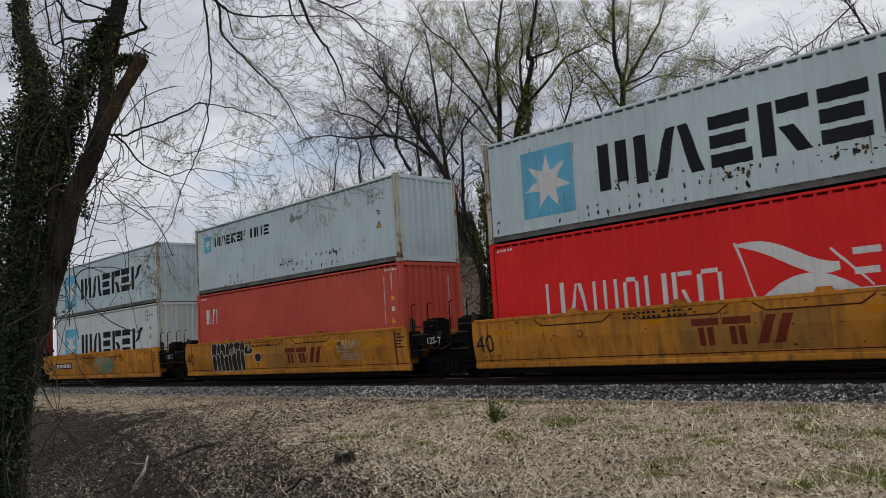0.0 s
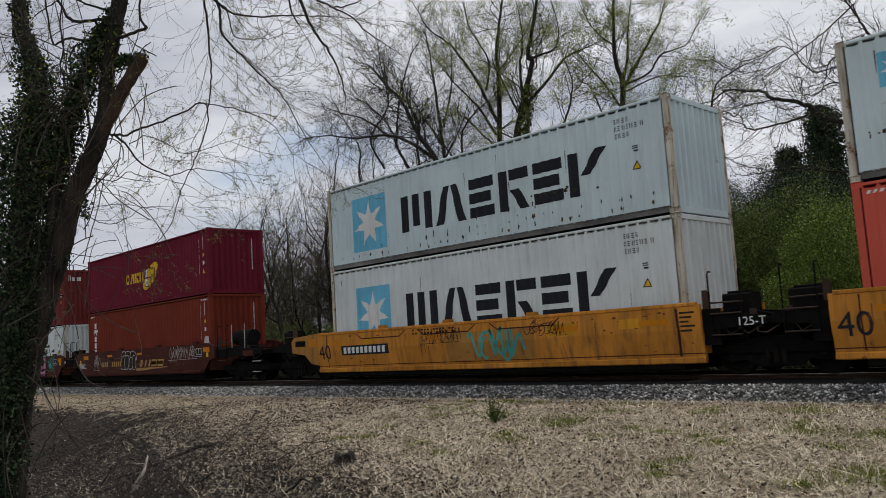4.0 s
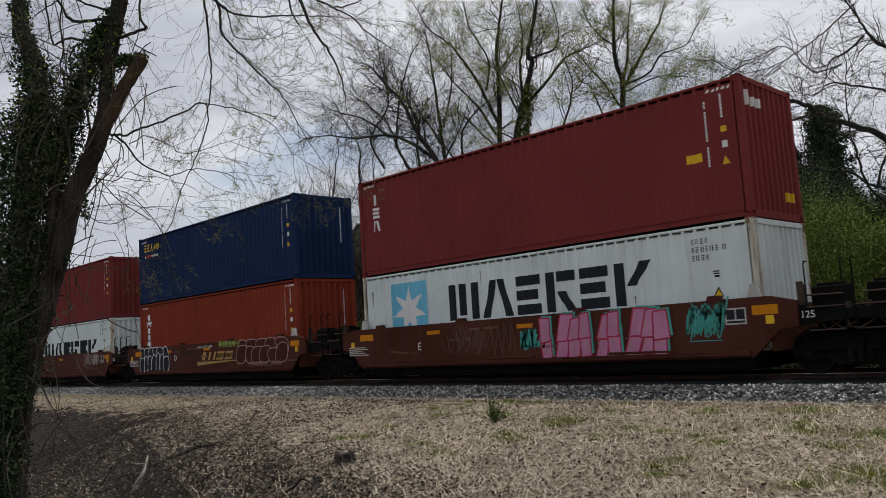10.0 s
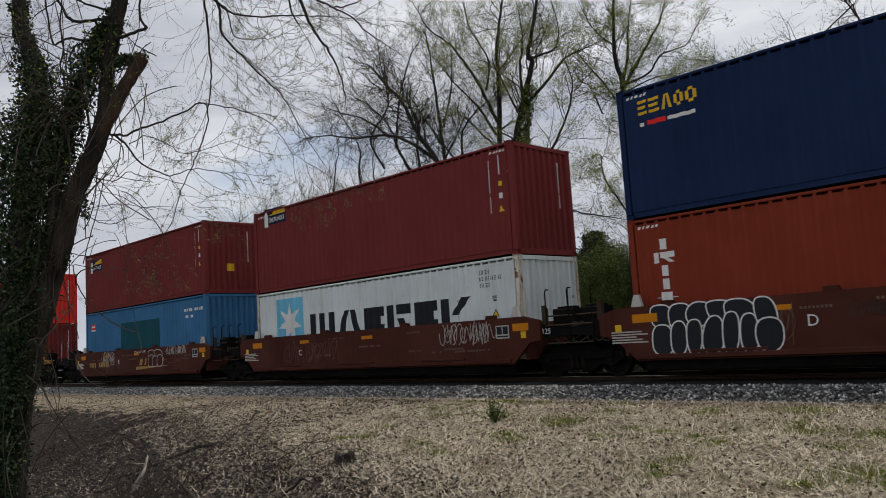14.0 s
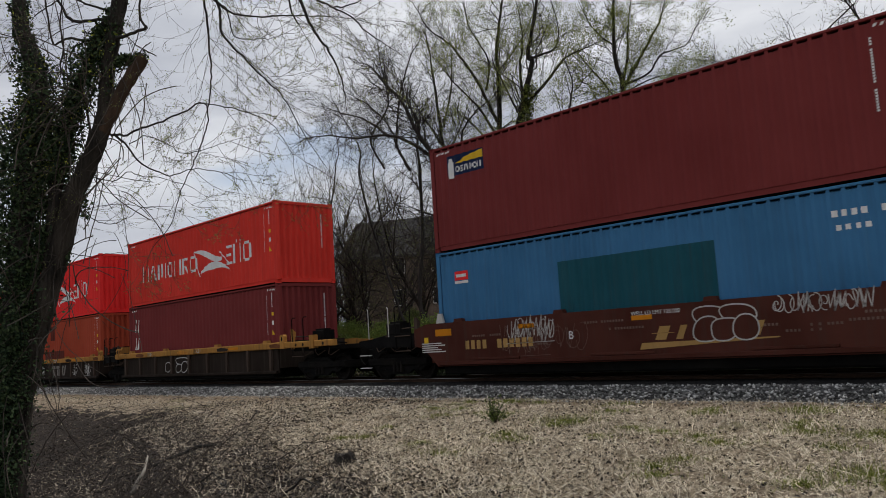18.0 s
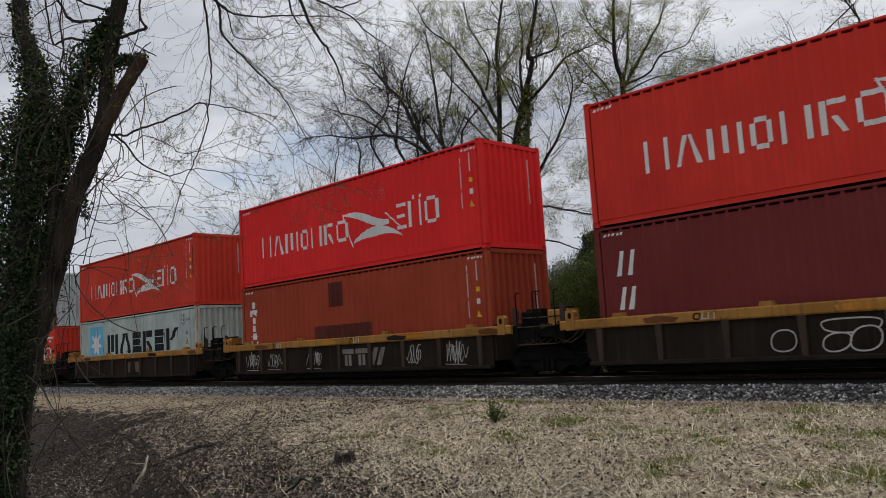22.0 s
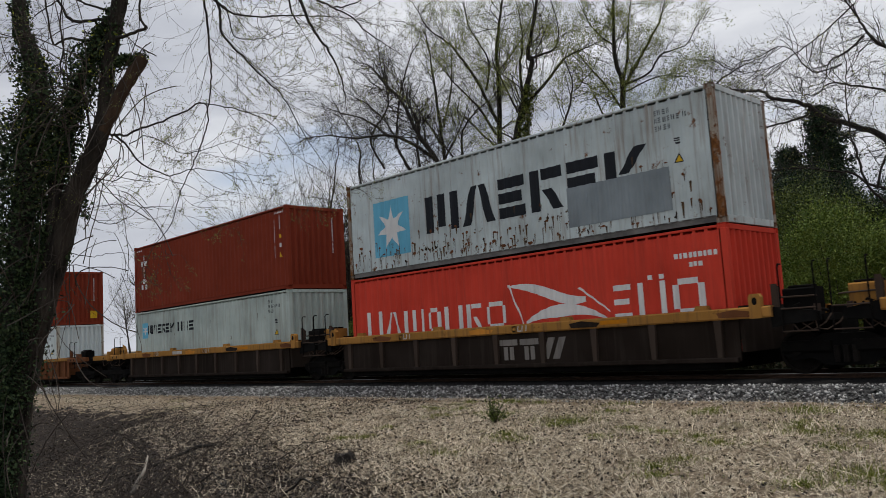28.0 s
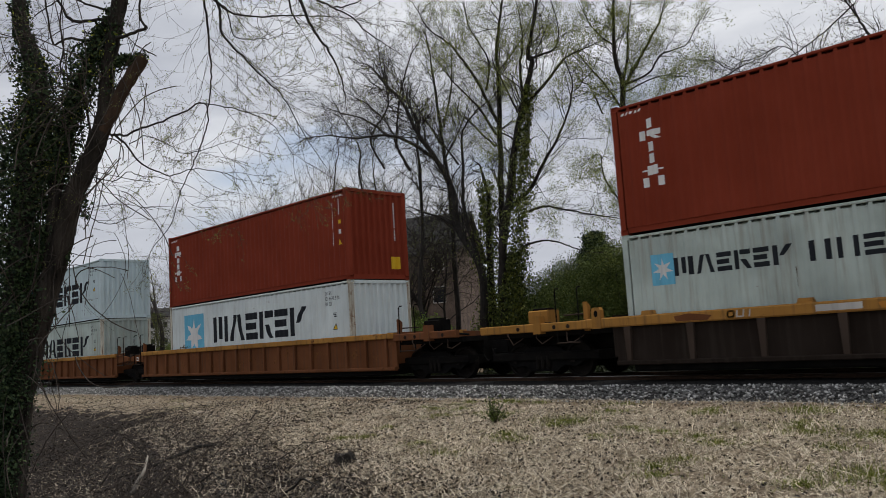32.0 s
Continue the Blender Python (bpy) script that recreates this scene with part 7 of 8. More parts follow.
def left_tree():
    """The leaning ivy-clad tree close by, its broken stub and the boughs that reach over the view."""
    rng = np.random.RandomState(3)
    x, y = -10.54, 3.17
    zg = float(ground_z(x, y))
    e = empty("ivy_covered_tree", x, y, zg)
    tagged(e, "leaning bare tree thickly clad with dark ivy, one limb broken off", "tree")
    o = Vector((x, y, zg))
    r = random.Random(8)

    def line(*pts):
        return bend([Vector(p) - o for p in pts], r, 0.006)

    def stem(name, pts, radii, mat, n=12):
        """A stem of uneven girth along a line; radii are spread evenly over it."""
        m = len(pts) - 1
        rr = [float(np.interp(k / m, np.linspace(0, 1, len(radii)), radii)) * r.uniform(0.93, 1.07) for k in range(m + 1)]
        return gpart(name, G().tube(pts, rr, n), mat, e, smooth=True)

    main = line((-10.68, 3.02, zg - 0.2), (-10.66, 3.08, -0.10), (-10.58, 3.19, 0.82), (-10.46, 3.34, 1.63), (-10.31, 3.51, 2.38), (-10.25, 3.58, 2.73), (-10.19, 3.65, 3.08), (-10.07, 3.78, 3.46),
                (-9.98, 3.88, 3.81), (-9.91, 3.95, 4.17), (-9.90, 3.97, 4.57), (-9.86, 4.02, 5.02), (-9.82, 4.07, 5.39), (-9.77, 4.12, 5.76), (-9.68, 4.22, 6.67), (-9.57, 4.33, 7.92))
    stem("trunk", main, [0.20, 0.17, 0.15, 0.14, 0.132, 0.128, 0.124, 0.118, 0.112, 0.095, 0.086, 0.095, 0.095, 0.09, 0.075, 0.05], BARK_RIDGED, 16)
    stub = line((-9.97, 3.89, 3.85), (-9.87, 3.99, 4.09), (-9.77, 4.10, 4.38), (-9.67, 4.21, 4.64), (-9.57, 4.32, 4.83))
    stem("broken_stub", stub, [0.10, 0.088, 0.082, 0.085, 0.075], CUT_WOOD, 9)["label"] = "snapped limb with torn reddish wood"
    second = line((-10.60, 3.18, 0.9), (-10.47, 3.33, 1.6), (-10.40, 3.42, 2.18), (-10.34, 3.50, 3.23), (-10.28, 3.57, 3.73), (-10.22, 3.64, 4.16), (-10.11, 3.75, 4.63), (-10.02, 3.86, 4.97), (-9.90, 3.99, 5.39))
    stem("climbing_stem", second, [0.10, 0.09, 0.08, 0.075, 0.07, 0.06, 0.06, 0.05], BARK_DARK, 9)
    third = line((-10.70, 3.00, zg - 0.2), (-10.69, 3.09, 1.04), (-10.62, 3.20, 2.76), (-10.55, 3.29, 3.83), (-10.50, 3.35, 4.48), (-10.57, 3.28, 4.93), (-10.66, 3.20, 5.31), (-10.68, 3.18, 5.84), (-10.70, 3.16, 6.84))
    stem("climbing_stem", third, [0.16, 0.15, 0.14, 0.12, 0.11, 0.10, 0.08, 0.06], BARK_DARK, 9)
    stem("broken_stub", line((-10.53, 3.32, 4.89), (-10.65, 3.21, 5.39), (-10.76, 3.10, 5.58)), [0.045, 0.035, 0.03], BARK_DARK, 7)
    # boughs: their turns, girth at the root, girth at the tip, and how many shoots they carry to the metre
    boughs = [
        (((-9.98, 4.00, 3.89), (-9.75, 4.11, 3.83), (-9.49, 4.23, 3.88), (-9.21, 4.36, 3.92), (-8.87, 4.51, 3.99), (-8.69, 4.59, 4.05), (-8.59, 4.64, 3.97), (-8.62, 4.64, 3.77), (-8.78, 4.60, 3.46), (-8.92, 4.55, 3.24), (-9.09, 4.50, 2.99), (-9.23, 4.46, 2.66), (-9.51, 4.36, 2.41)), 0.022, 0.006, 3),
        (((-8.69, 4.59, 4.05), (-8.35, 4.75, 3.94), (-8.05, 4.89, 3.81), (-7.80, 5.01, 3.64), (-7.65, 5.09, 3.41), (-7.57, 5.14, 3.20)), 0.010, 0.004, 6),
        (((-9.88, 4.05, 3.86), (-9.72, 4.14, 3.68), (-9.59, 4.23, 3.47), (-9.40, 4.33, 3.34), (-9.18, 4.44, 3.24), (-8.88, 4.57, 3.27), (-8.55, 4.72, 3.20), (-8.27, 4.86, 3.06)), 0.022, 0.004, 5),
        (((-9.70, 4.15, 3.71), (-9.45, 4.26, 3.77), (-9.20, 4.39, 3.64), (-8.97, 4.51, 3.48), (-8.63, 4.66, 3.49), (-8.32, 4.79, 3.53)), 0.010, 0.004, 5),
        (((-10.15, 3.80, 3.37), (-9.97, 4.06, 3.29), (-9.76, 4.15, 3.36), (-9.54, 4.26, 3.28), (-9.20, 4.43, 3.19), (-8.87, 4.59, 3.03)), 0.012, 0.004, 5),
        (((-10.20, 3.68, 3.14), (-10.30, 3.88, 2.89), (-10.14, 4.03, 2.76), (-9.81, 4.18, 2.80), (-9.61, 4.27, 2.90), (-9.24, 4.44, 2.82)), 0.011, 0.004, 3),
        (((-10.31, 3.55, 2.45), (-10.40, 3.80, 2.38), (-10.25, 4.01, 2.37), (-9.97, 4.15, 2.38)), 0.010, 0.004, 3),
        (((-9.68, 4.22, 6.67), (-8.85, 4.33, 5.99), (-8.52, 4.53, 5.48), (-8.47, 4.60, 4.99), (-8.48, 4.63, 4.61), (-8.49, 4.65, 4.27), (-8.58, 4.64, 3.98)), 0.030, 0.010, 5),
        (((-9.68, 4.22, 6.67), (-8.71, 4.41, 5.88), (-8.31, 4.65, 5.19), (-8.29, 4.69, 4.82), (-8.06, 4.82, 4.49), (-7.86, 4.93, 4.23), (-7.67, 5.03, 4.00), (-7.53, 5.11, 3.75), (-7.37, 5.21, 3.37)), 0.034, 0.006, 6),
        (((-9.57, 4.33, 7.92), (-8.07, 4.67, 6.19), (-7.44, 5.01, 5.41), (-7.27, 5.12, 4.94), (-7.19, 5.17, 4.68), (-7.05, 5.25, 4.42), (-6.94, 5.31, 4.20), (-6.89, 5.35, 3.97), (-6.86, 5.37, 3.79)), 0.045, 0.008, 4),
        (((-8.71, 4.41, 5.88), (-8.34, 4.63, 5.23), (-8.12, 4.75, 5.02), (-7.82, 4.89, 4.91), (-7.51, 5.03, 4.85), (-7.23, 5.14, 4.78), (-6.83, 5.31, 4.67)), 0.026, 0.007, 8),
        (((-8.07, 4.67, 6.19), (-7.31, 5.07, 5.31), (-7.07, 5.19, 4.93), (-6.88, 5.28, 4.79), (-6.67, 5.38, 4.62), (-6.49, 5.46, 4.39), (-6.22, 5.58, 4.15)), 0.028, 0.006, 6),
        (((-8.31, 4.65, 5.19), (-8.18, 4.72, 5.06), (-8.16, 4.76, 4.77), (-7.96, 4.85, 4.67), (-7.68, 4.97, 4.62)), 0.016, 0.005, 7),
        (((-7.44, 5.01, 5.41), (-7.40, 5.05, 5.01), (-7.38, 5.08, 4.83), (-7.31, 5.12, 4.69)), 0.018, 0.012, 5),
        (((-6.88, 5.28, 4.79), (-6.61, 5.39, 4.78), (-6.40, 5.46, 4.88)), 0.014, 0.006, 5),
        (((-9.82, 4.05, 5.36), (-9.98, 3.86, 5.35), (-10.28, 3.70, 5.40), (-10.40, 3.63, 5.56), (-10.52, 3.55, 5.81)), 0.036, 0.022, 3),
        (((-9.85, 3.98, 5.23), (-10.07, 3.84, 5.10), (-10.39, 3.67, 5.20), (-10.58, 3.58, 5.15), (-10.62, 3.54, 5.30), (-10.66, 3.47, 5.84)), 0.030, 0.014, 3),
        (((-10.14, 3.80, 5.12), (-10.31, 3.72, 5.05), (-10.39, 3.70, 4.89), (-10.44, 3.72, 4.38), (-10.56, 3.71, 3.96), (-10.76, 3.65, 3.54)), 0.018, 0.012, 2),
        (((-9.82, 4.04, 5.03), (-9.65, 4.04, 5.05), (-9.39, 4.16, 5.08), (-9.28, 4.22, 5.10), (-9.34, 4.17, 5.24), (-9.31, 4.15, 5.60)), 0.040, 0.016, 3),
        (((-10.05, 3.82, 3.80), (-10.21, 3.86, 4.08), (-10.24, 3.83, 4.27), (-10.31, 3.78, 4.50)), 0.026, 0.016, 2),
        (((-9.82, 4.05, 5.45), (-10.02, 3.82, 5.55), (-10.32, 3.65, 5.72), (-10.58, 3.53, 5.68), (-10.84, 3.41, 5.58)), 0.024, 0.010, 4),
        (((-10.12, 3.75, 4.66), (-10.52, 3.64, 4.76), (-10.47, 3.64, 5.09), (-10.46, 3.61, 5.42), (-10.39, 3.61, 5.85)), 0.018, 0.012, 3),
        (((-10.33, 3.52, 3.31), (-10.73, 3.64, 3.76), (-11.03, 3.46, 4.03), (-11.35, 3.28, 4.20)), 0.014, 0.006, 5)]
    t = Tree(19, 0.9)
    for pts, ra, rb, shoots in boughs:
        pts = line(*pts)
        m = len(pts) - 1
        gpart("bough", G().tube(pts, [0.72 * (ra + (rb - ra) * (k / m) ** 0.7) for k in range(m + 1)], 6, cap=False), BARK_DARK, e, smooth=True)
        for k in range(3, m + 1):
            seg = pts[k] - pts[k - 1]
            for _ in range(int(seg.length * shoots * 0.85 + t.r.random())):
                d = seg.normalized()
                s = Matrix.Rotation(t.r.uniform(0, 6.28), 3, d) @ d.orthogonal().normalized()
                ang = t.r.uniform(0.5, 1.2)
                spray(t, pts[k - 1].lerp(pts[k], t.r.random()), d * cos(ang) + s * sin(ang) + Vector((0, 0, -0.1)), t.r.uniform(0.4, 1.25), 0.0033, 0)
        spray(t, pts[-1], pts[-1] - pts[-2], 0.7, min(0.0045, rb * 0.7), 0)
    # thin shoots that stand off the trunk and the ivy
    for k in range(60):
        p = r.choice((main, third, second))
        q = p[r.randint(len(p) // 4, len(p) - 8)]
        a = r.uniform(0, 6.28)
        spray(t, q, Vector((cos(a), sin(a), r.uniform(-0.3, 0.6))), r.uniform(0.4, 0.9), 0.0032, 1)
    gpart("twig_spray", t.twigs, TWIG, e)["kind"] = "stuff"
    part("spring_growth", leaf_mesh(rng, np.array([tuple(p) for p in t.tips]), 0.017, BUD, "spring_growth", spread=0.003), e)["kind"] = "stuff"
    # ivy in uneven masses along the stems: (points with their reach), leaves
    masses = [
        (((-10.68, 3.18, 5.92, 0.10), (-10.66, 3.20, 5.31, 0.13), (-10.57, 3.28, 4.93, 0.17), (-10.49, 3.36, 4.55, 0.27), (-10.51, 3.34, 4.15, 0.36), (-10.54, 3.30, 3.75, 0.38)), 7500),
        (((-10.60, 3.24, 3.98, 0.36), (-10.61, 3.23, 3.47, 0.42), (-10.64, 3.18, 2.90, 0.40), (-10.67, 3.13, 2.34, 0.37), (-10.69, 3.10, 1.65, 0.42), (-10.72, 3.06, 1.04, 0.36), (-10.74, 3.01, 0.37, 0.30), (-10.76, 2.97, -0.48, 0.28)), 24000),
        (((-10.34, 3.50, 3.30, 0.20), (-10.28, 3.57, 3.73, 0.20), (-10.22, 3.64, 4.16, 0.20), (-10.11, 3.75, 4.59, 0.24), (-10.02, 3.86, 4.96, 0.20), (-9.92, 3.96, 5.31, 0.11)), 7000),
        (((-10.40, 3.43, 2.74, 0.12), (-10.46, 3.34, 2.36, 0.14), (-10.50, 3.22, 1.91, 0.18), (-10.50, 3.14, 1.36, 0.20), (-10.54, 3.02, 0.69, 0.22), (-10.56, 2.94, 0.0, 0.22), (-10.57, 2.89, -0.9, 0.24)), 12000),
        (((-9.91, 3.96, 4.21, 0.12), (-9.90, 3.97, 4.57, 0.13), (-9.88, 4.00, 5.02, 0.15), (-9.84, 4.05, 5.46, 0.14), (-9.77, 4.12, 5.76, 0.12)), 1500),
        (((-9.82, 4.05, 4.76, 0.09), (-9.69, 4.19, 4.82, 0.08), (-9.57, 4.31, 4.84, 0.07)), 650),
        (((-10.42, 3.42, 2.9, 0.16), (-10.40, 3.44, 3.4, 0.20), (-10.36, 3.48, 3.9, 0.18)), 2600),
        (((-10.11, 3.73, 3.18, 0.04), (-10.08, 3.76, 3.00, 0.07), (-10.09, 3.74, 2.80, 0.05)), 130),
        (((-10.25, 3.57, 2.50, 0.05), (-10.22, 3.60, 2.29, 0.08)), 120)]
    pts = []
    for spine, n in masses:
        arr = np.array(spine) - np.array([x, y, zg, 0.0])
        seg = np.linalg.norm(np.diff(arr[:, :3], axis=0), axis=1) * (arr[1:, 3] + arr[:-1, 3])
        i = rng.choice(len(seg), n, p=seg / seg.sum())
        u = rng.uniform(0, 1, n)[:, None]
        c = arr[i] * (1 - u) + arr[i + 1] * u
        tufts = rng.normal(0, 1, (max(8, n // 45), 3))
        tufts /= np.linalg.norm(tufts, axis=1)[:, None]
        q = tufts[rng.randint(0, len(tufts), n)] + rng.normal(0, 0.30, (n, 3))
        q /= np.maximum(0.6, np.linalg.norm(q, axis=1))[:, None]
        wave = 1 + 0.28 * np.sin(c[:, 2] * 7.0 + q[:, 0] * 3) + 0.16 * np.sin(c[:, 2] * 17.0 + q[:, 1] * 4)
        pts.append(c[:, :3] + q * (c[:, 3] * wave * rng.uniform(0.45, 1.08, n))[:, None])
    every = np.concatenate(pts)
    part("ivy", leaf_mesh(rng, every, 0.048, IVY, "ivy"), e, "dark glossy ivy leaves")["kind"] = "stuff"
    high = every[(every[:, 2] + zg) > 3.3]
    lime = np.repeat(high[rng.choice(len(high), 170)], 8, 0)
    part("young_leaves", leaf_mesh(rng, lime, 0.042, BUD_FRESH, "young_leaves", spread=0.05), e, "yellow-green young leaves in tufts")["kind"] = "stuff"
    # grey vine stems that loop round the trunk
    g = G()
    for i in range(240):
        k = r.choice((main, main, second, third))
        q = k[r.randint(0, int(len(k) * 0.75))] + Vector((r.gauss(0, 0.2), r.gauss(0, 0.2), r.gauss(0, 0.3)))
        d = Vector((r.uniform(-0.3, 0.6), r.uniform(-0.5, 0.2), r.uniform(-1.0, 0.8)))
        axis, curl = Vector((r.gauss(0, 1), r.gauss(0, 1), r.gauss(0, 1))).normalized(), r.uniform(-0.16, 0.16)
        vine = []
        for _ in range(12):
            vine.append(q.copy())
            d = (Matrix.Rotation(curl, 3, axis) @ d + Vector((r.gauss(0, 0.06), r.gauss(0, 0.06), r.gauss(-0.02, 0.06)))).normalized()
            q = q + d * 0.11
        g.tube(vine, [r.uniform(0.003, 0.0075)] * 12, 4, cap=False)
    gpart("vine", g, TWIG, e)["kind"] = "stuff"


def forked_tree(name, seed, y, lines, label, bark, twig, leaf_mat, keep, leaf_n, density, top=1.0, stems=(0,)):
    """A tree from its main stems (each a few (x, z) turns and a thickness), with crooked branches and twigs."""
    x0 = lines[0][0][0][0]
    z0 = float(ground_z(x0, y)) - 0.1
    e = empty(name, x0, y, z0)
    tagged(e, label, "tree")
    t = Tree(seed, keep)
    r = t.r
    for i, (line, rad) in enumerate(lines):
        dy = r.uniform(-0.8, 0.8) if i else 0.0
        pts = [Vector((x - x0, dy * min(1.0, k * 0.5) + r.gauss(0, 0.1), z - z0)) for k, (x, z) in enumerate(line)]
        if i in stems:
            pts.insert(0, Vector((pts[0].x * 0.75 + r.uniform(-0.2, 0.2), 0, (line[0][1] - z0) * 0.45)))
            pts.insert(0, Vector((pts[0].x * 0.6, 0, -0.1)))
        pts = bend(pts, r)
        m = len(pts) - 1
        gpart("limb" if i else "trunk", G().tube(pts, [(1.0 if i == 0 else 0.72) * rad * (1 - 0.8 * k / m) for k in range(m + 1)], 7, cap=False), bark, e, smooth=True)
        for k in range(1, m + 1):
            if pts[k].z + z0 < 5.0:
                continue
            seg = (pts[k] - pts[k - 1]).length
            n = int(seg * density + r.random())
            for _ in range(n):
                d = (pts[k] - pts[k - 1]).normalized()
                s = Matrix.Rotation(r.uniform(0, 6.28), 3, d) @ d.orthogonal().normalized()
                ang = r.uniform(0.4, 1.15)
                t.limb(pts[k - 1].lerp(pts[k], r.random()), d * cos(ang) + s * sin(ang), top * r.uniform(0.9, 2.1), max(0.012, rad * 0.13), 2, 4, 0.05, 0.55, (4, 4, 4, 3), (0.35, 1.0), 0.60, 0.15)
        t.limb(pts[-1], pts[-1] - pts[-2], 1.4 * top, rad * 0.2, 2, 4, 0.05, 0.5, (4, 4, 4, 3), (0.35, 0.9), 0.62, 0.15)
    gpart("twig_crown", t.twigs, twig, e)["kind"] = "stuff"
    rng = np.random.RandomState(seed)
    p = np.array([tuple(q) for q in t.tips])
    if leaf_n > 1:   # leaves come in clumps
        p = p[hills(p[:, 0] + 0.6 * p[:, 1], p[:, 2], 2.6, seed) + rng.normal(0, 0.12, len(p)) > -0.10]
    part("spring_growth", leaf_mesh(rng, np.repeat(p, leaf_n, 0), 0.050, leaf_mat, "spring_growth", spread=0.11), e)["kind"] = "stuff"
    return e


def ivied(e, seed, top, reach, lean, n):
    """Ivy round a trunk's lower length, in uneven masses."""
    rng = np.random.RandomState(seed)
    h = rng.uniform(0, 1, n) * top
    a = rng.uniform(0, 6.28, n)
    rr = reach * np.where(h < 0.75 * top, 1.0, 0.55) * rng.uniform(0.2, 1.15, n) * (1 + 0.35 * np.sin(h * 1.7 + a + seed))
    part("ivy", leaf_mesh(rng, np.stack([rr * np.cos(a) + lean * h, rr * np.sin(a), h], -1), 0.12, IVY_LIGHT, "ivy"), e, "ivy clinging to the trunk")["kind"] = "stuff"


def far_trees():
    common = dict(bud_mat=BUD, bud=0.055, bark=BARK_DARK)
    # a wide dark tree of many crooked stems
    forked_tree("woodland_tree", 101, 26.0, [
        ([(-24.1, 4.0), (-25.4, 6.1), (-25.8, 7.8), (-26.6, 9.6), (-27.6, 11.0), (-28.7, 12.8), (-29.8, 14.0), (-31.0, 15.3)], 0.22),
        ([(-24.2, 4.6), (-25.1, 6.9), (-25.3, 9.0), (-24.9, 10.5), (-24.1, 11.3)], 0.15), ([(-25.1, 5.8), (-26.5, 6.7), (-28.1, 7.3), (-29.0, 7.7)], 0.11),
        ([(-28.2, 2.8), (-28.2, 6.0), (-28.6, 9.4), (-28.6, 10.5), (-28.6, 12.1), (-29.6, 13.5), (-31.3, 14.4)], 0.17),
        ([(-26.6, 9.5), (-27.9, 10.6), (-29.6, 11.3), (-32.0, 11.7), (-34.4, 12.4), (-36.5, 12.7)], 0.13),
        ([(-28.6, 9.4), (-29.2, 10.6), (-29.7, 11.8), (-31.0, 13.2), (-32.5, 14.2)], 0.11), ([(-29.8, 11.3), (-31.3, 12.5), (-33.8, 13.6), (-35.3, 14.3)], 0.09),
        ([(-32.2, 9.2), (-32.3, 11.1), (-32.6, 12.0), (-33.4, 13.1), (-34.3, 14.2)], 0.10), ([(-29.4, 10.7), (-28.7, 12.9), (-27.6, 14.6), (-27.1, 15.5)], 0.08),
        ([(-25.3, 9.0), (-26.2, 10.2), (-26.8, 11.0), (-27.8, 11.9)], 0.07), ([(-30.3, 9.8), (-30.9, 11.4), (-29.2, 12.7), (-29.5, 14.8), (-29.8, 16.1)], 0.09)],
        "wide bare tree of many crooked dark stems", BARK_DARK, BARK_DARK, BUD, 0.35, 1, 5.8, stems=(0, 3, 7))
    forked_tree("woodland_tree", 112, 30.0, [
        ([(-29.6, 8.0), (-30.1, 11.5), (-30.2, 13.9), (-30.5, 16.2), (-31.0, 18.0)], 0.16), ([(-30.1, 11.5), (-31.2, 13.5), (-32.2, 15.5)], 0.09),
        ([(-30.2, 12.5), (-29.2, 14.6), (-28.6, 16.8)], 0.09), ([(-30.0, 10.8), (-28.8, 12.4), (-27.9, 14.0)], 0.08)],
        "slim bare tree with a haze of fine twigs", BARK_DARK, BARK, BUD, 0.8, 2, 3.6)
    # a tall straight-stemmed tree with a thin green crown
    e = forked_tree("woodland_tree", 102, 27.5, [
        ([(-24.3, 3.5), (-24.1, 7.1), (-23.9, 10.0), (-23.8, 12.7), (-23.6, 14.2), (-23.3, 15.5), (-22.8, 17.2)], 0.21),
        ([(-23.9, 10.9), (-24.5, 12.6), (-25.4, 14.2), (-26.5, 15.4), (-27.6, 16.5), (-28.5, 17.8)], 0.12), ([(-24.5, 12.6), (-23.9, 13.8), (-24.6, 15.4), (-25.0, 16.9)], 0.08),
        ([(-24.0, 10.3), (-24.9, 11.9), (-26.1, 13.3), (-27.0, 14.7)], 0.10), ([(-24.2, 9.8), (-25.5, 11.0), (-26.8, 12.0), (-28.4, 12.3)], 0.08), ([(-23.8, 13.2), (-22.8, 14.2), (-21.8, 15.2), (-21.4, 16.4)], 0.07)],
        "tall straight tree with a thin crown in bud", BARK_DARK, BARK, BUD_OLIVE, 0.95, 7, 4.6)
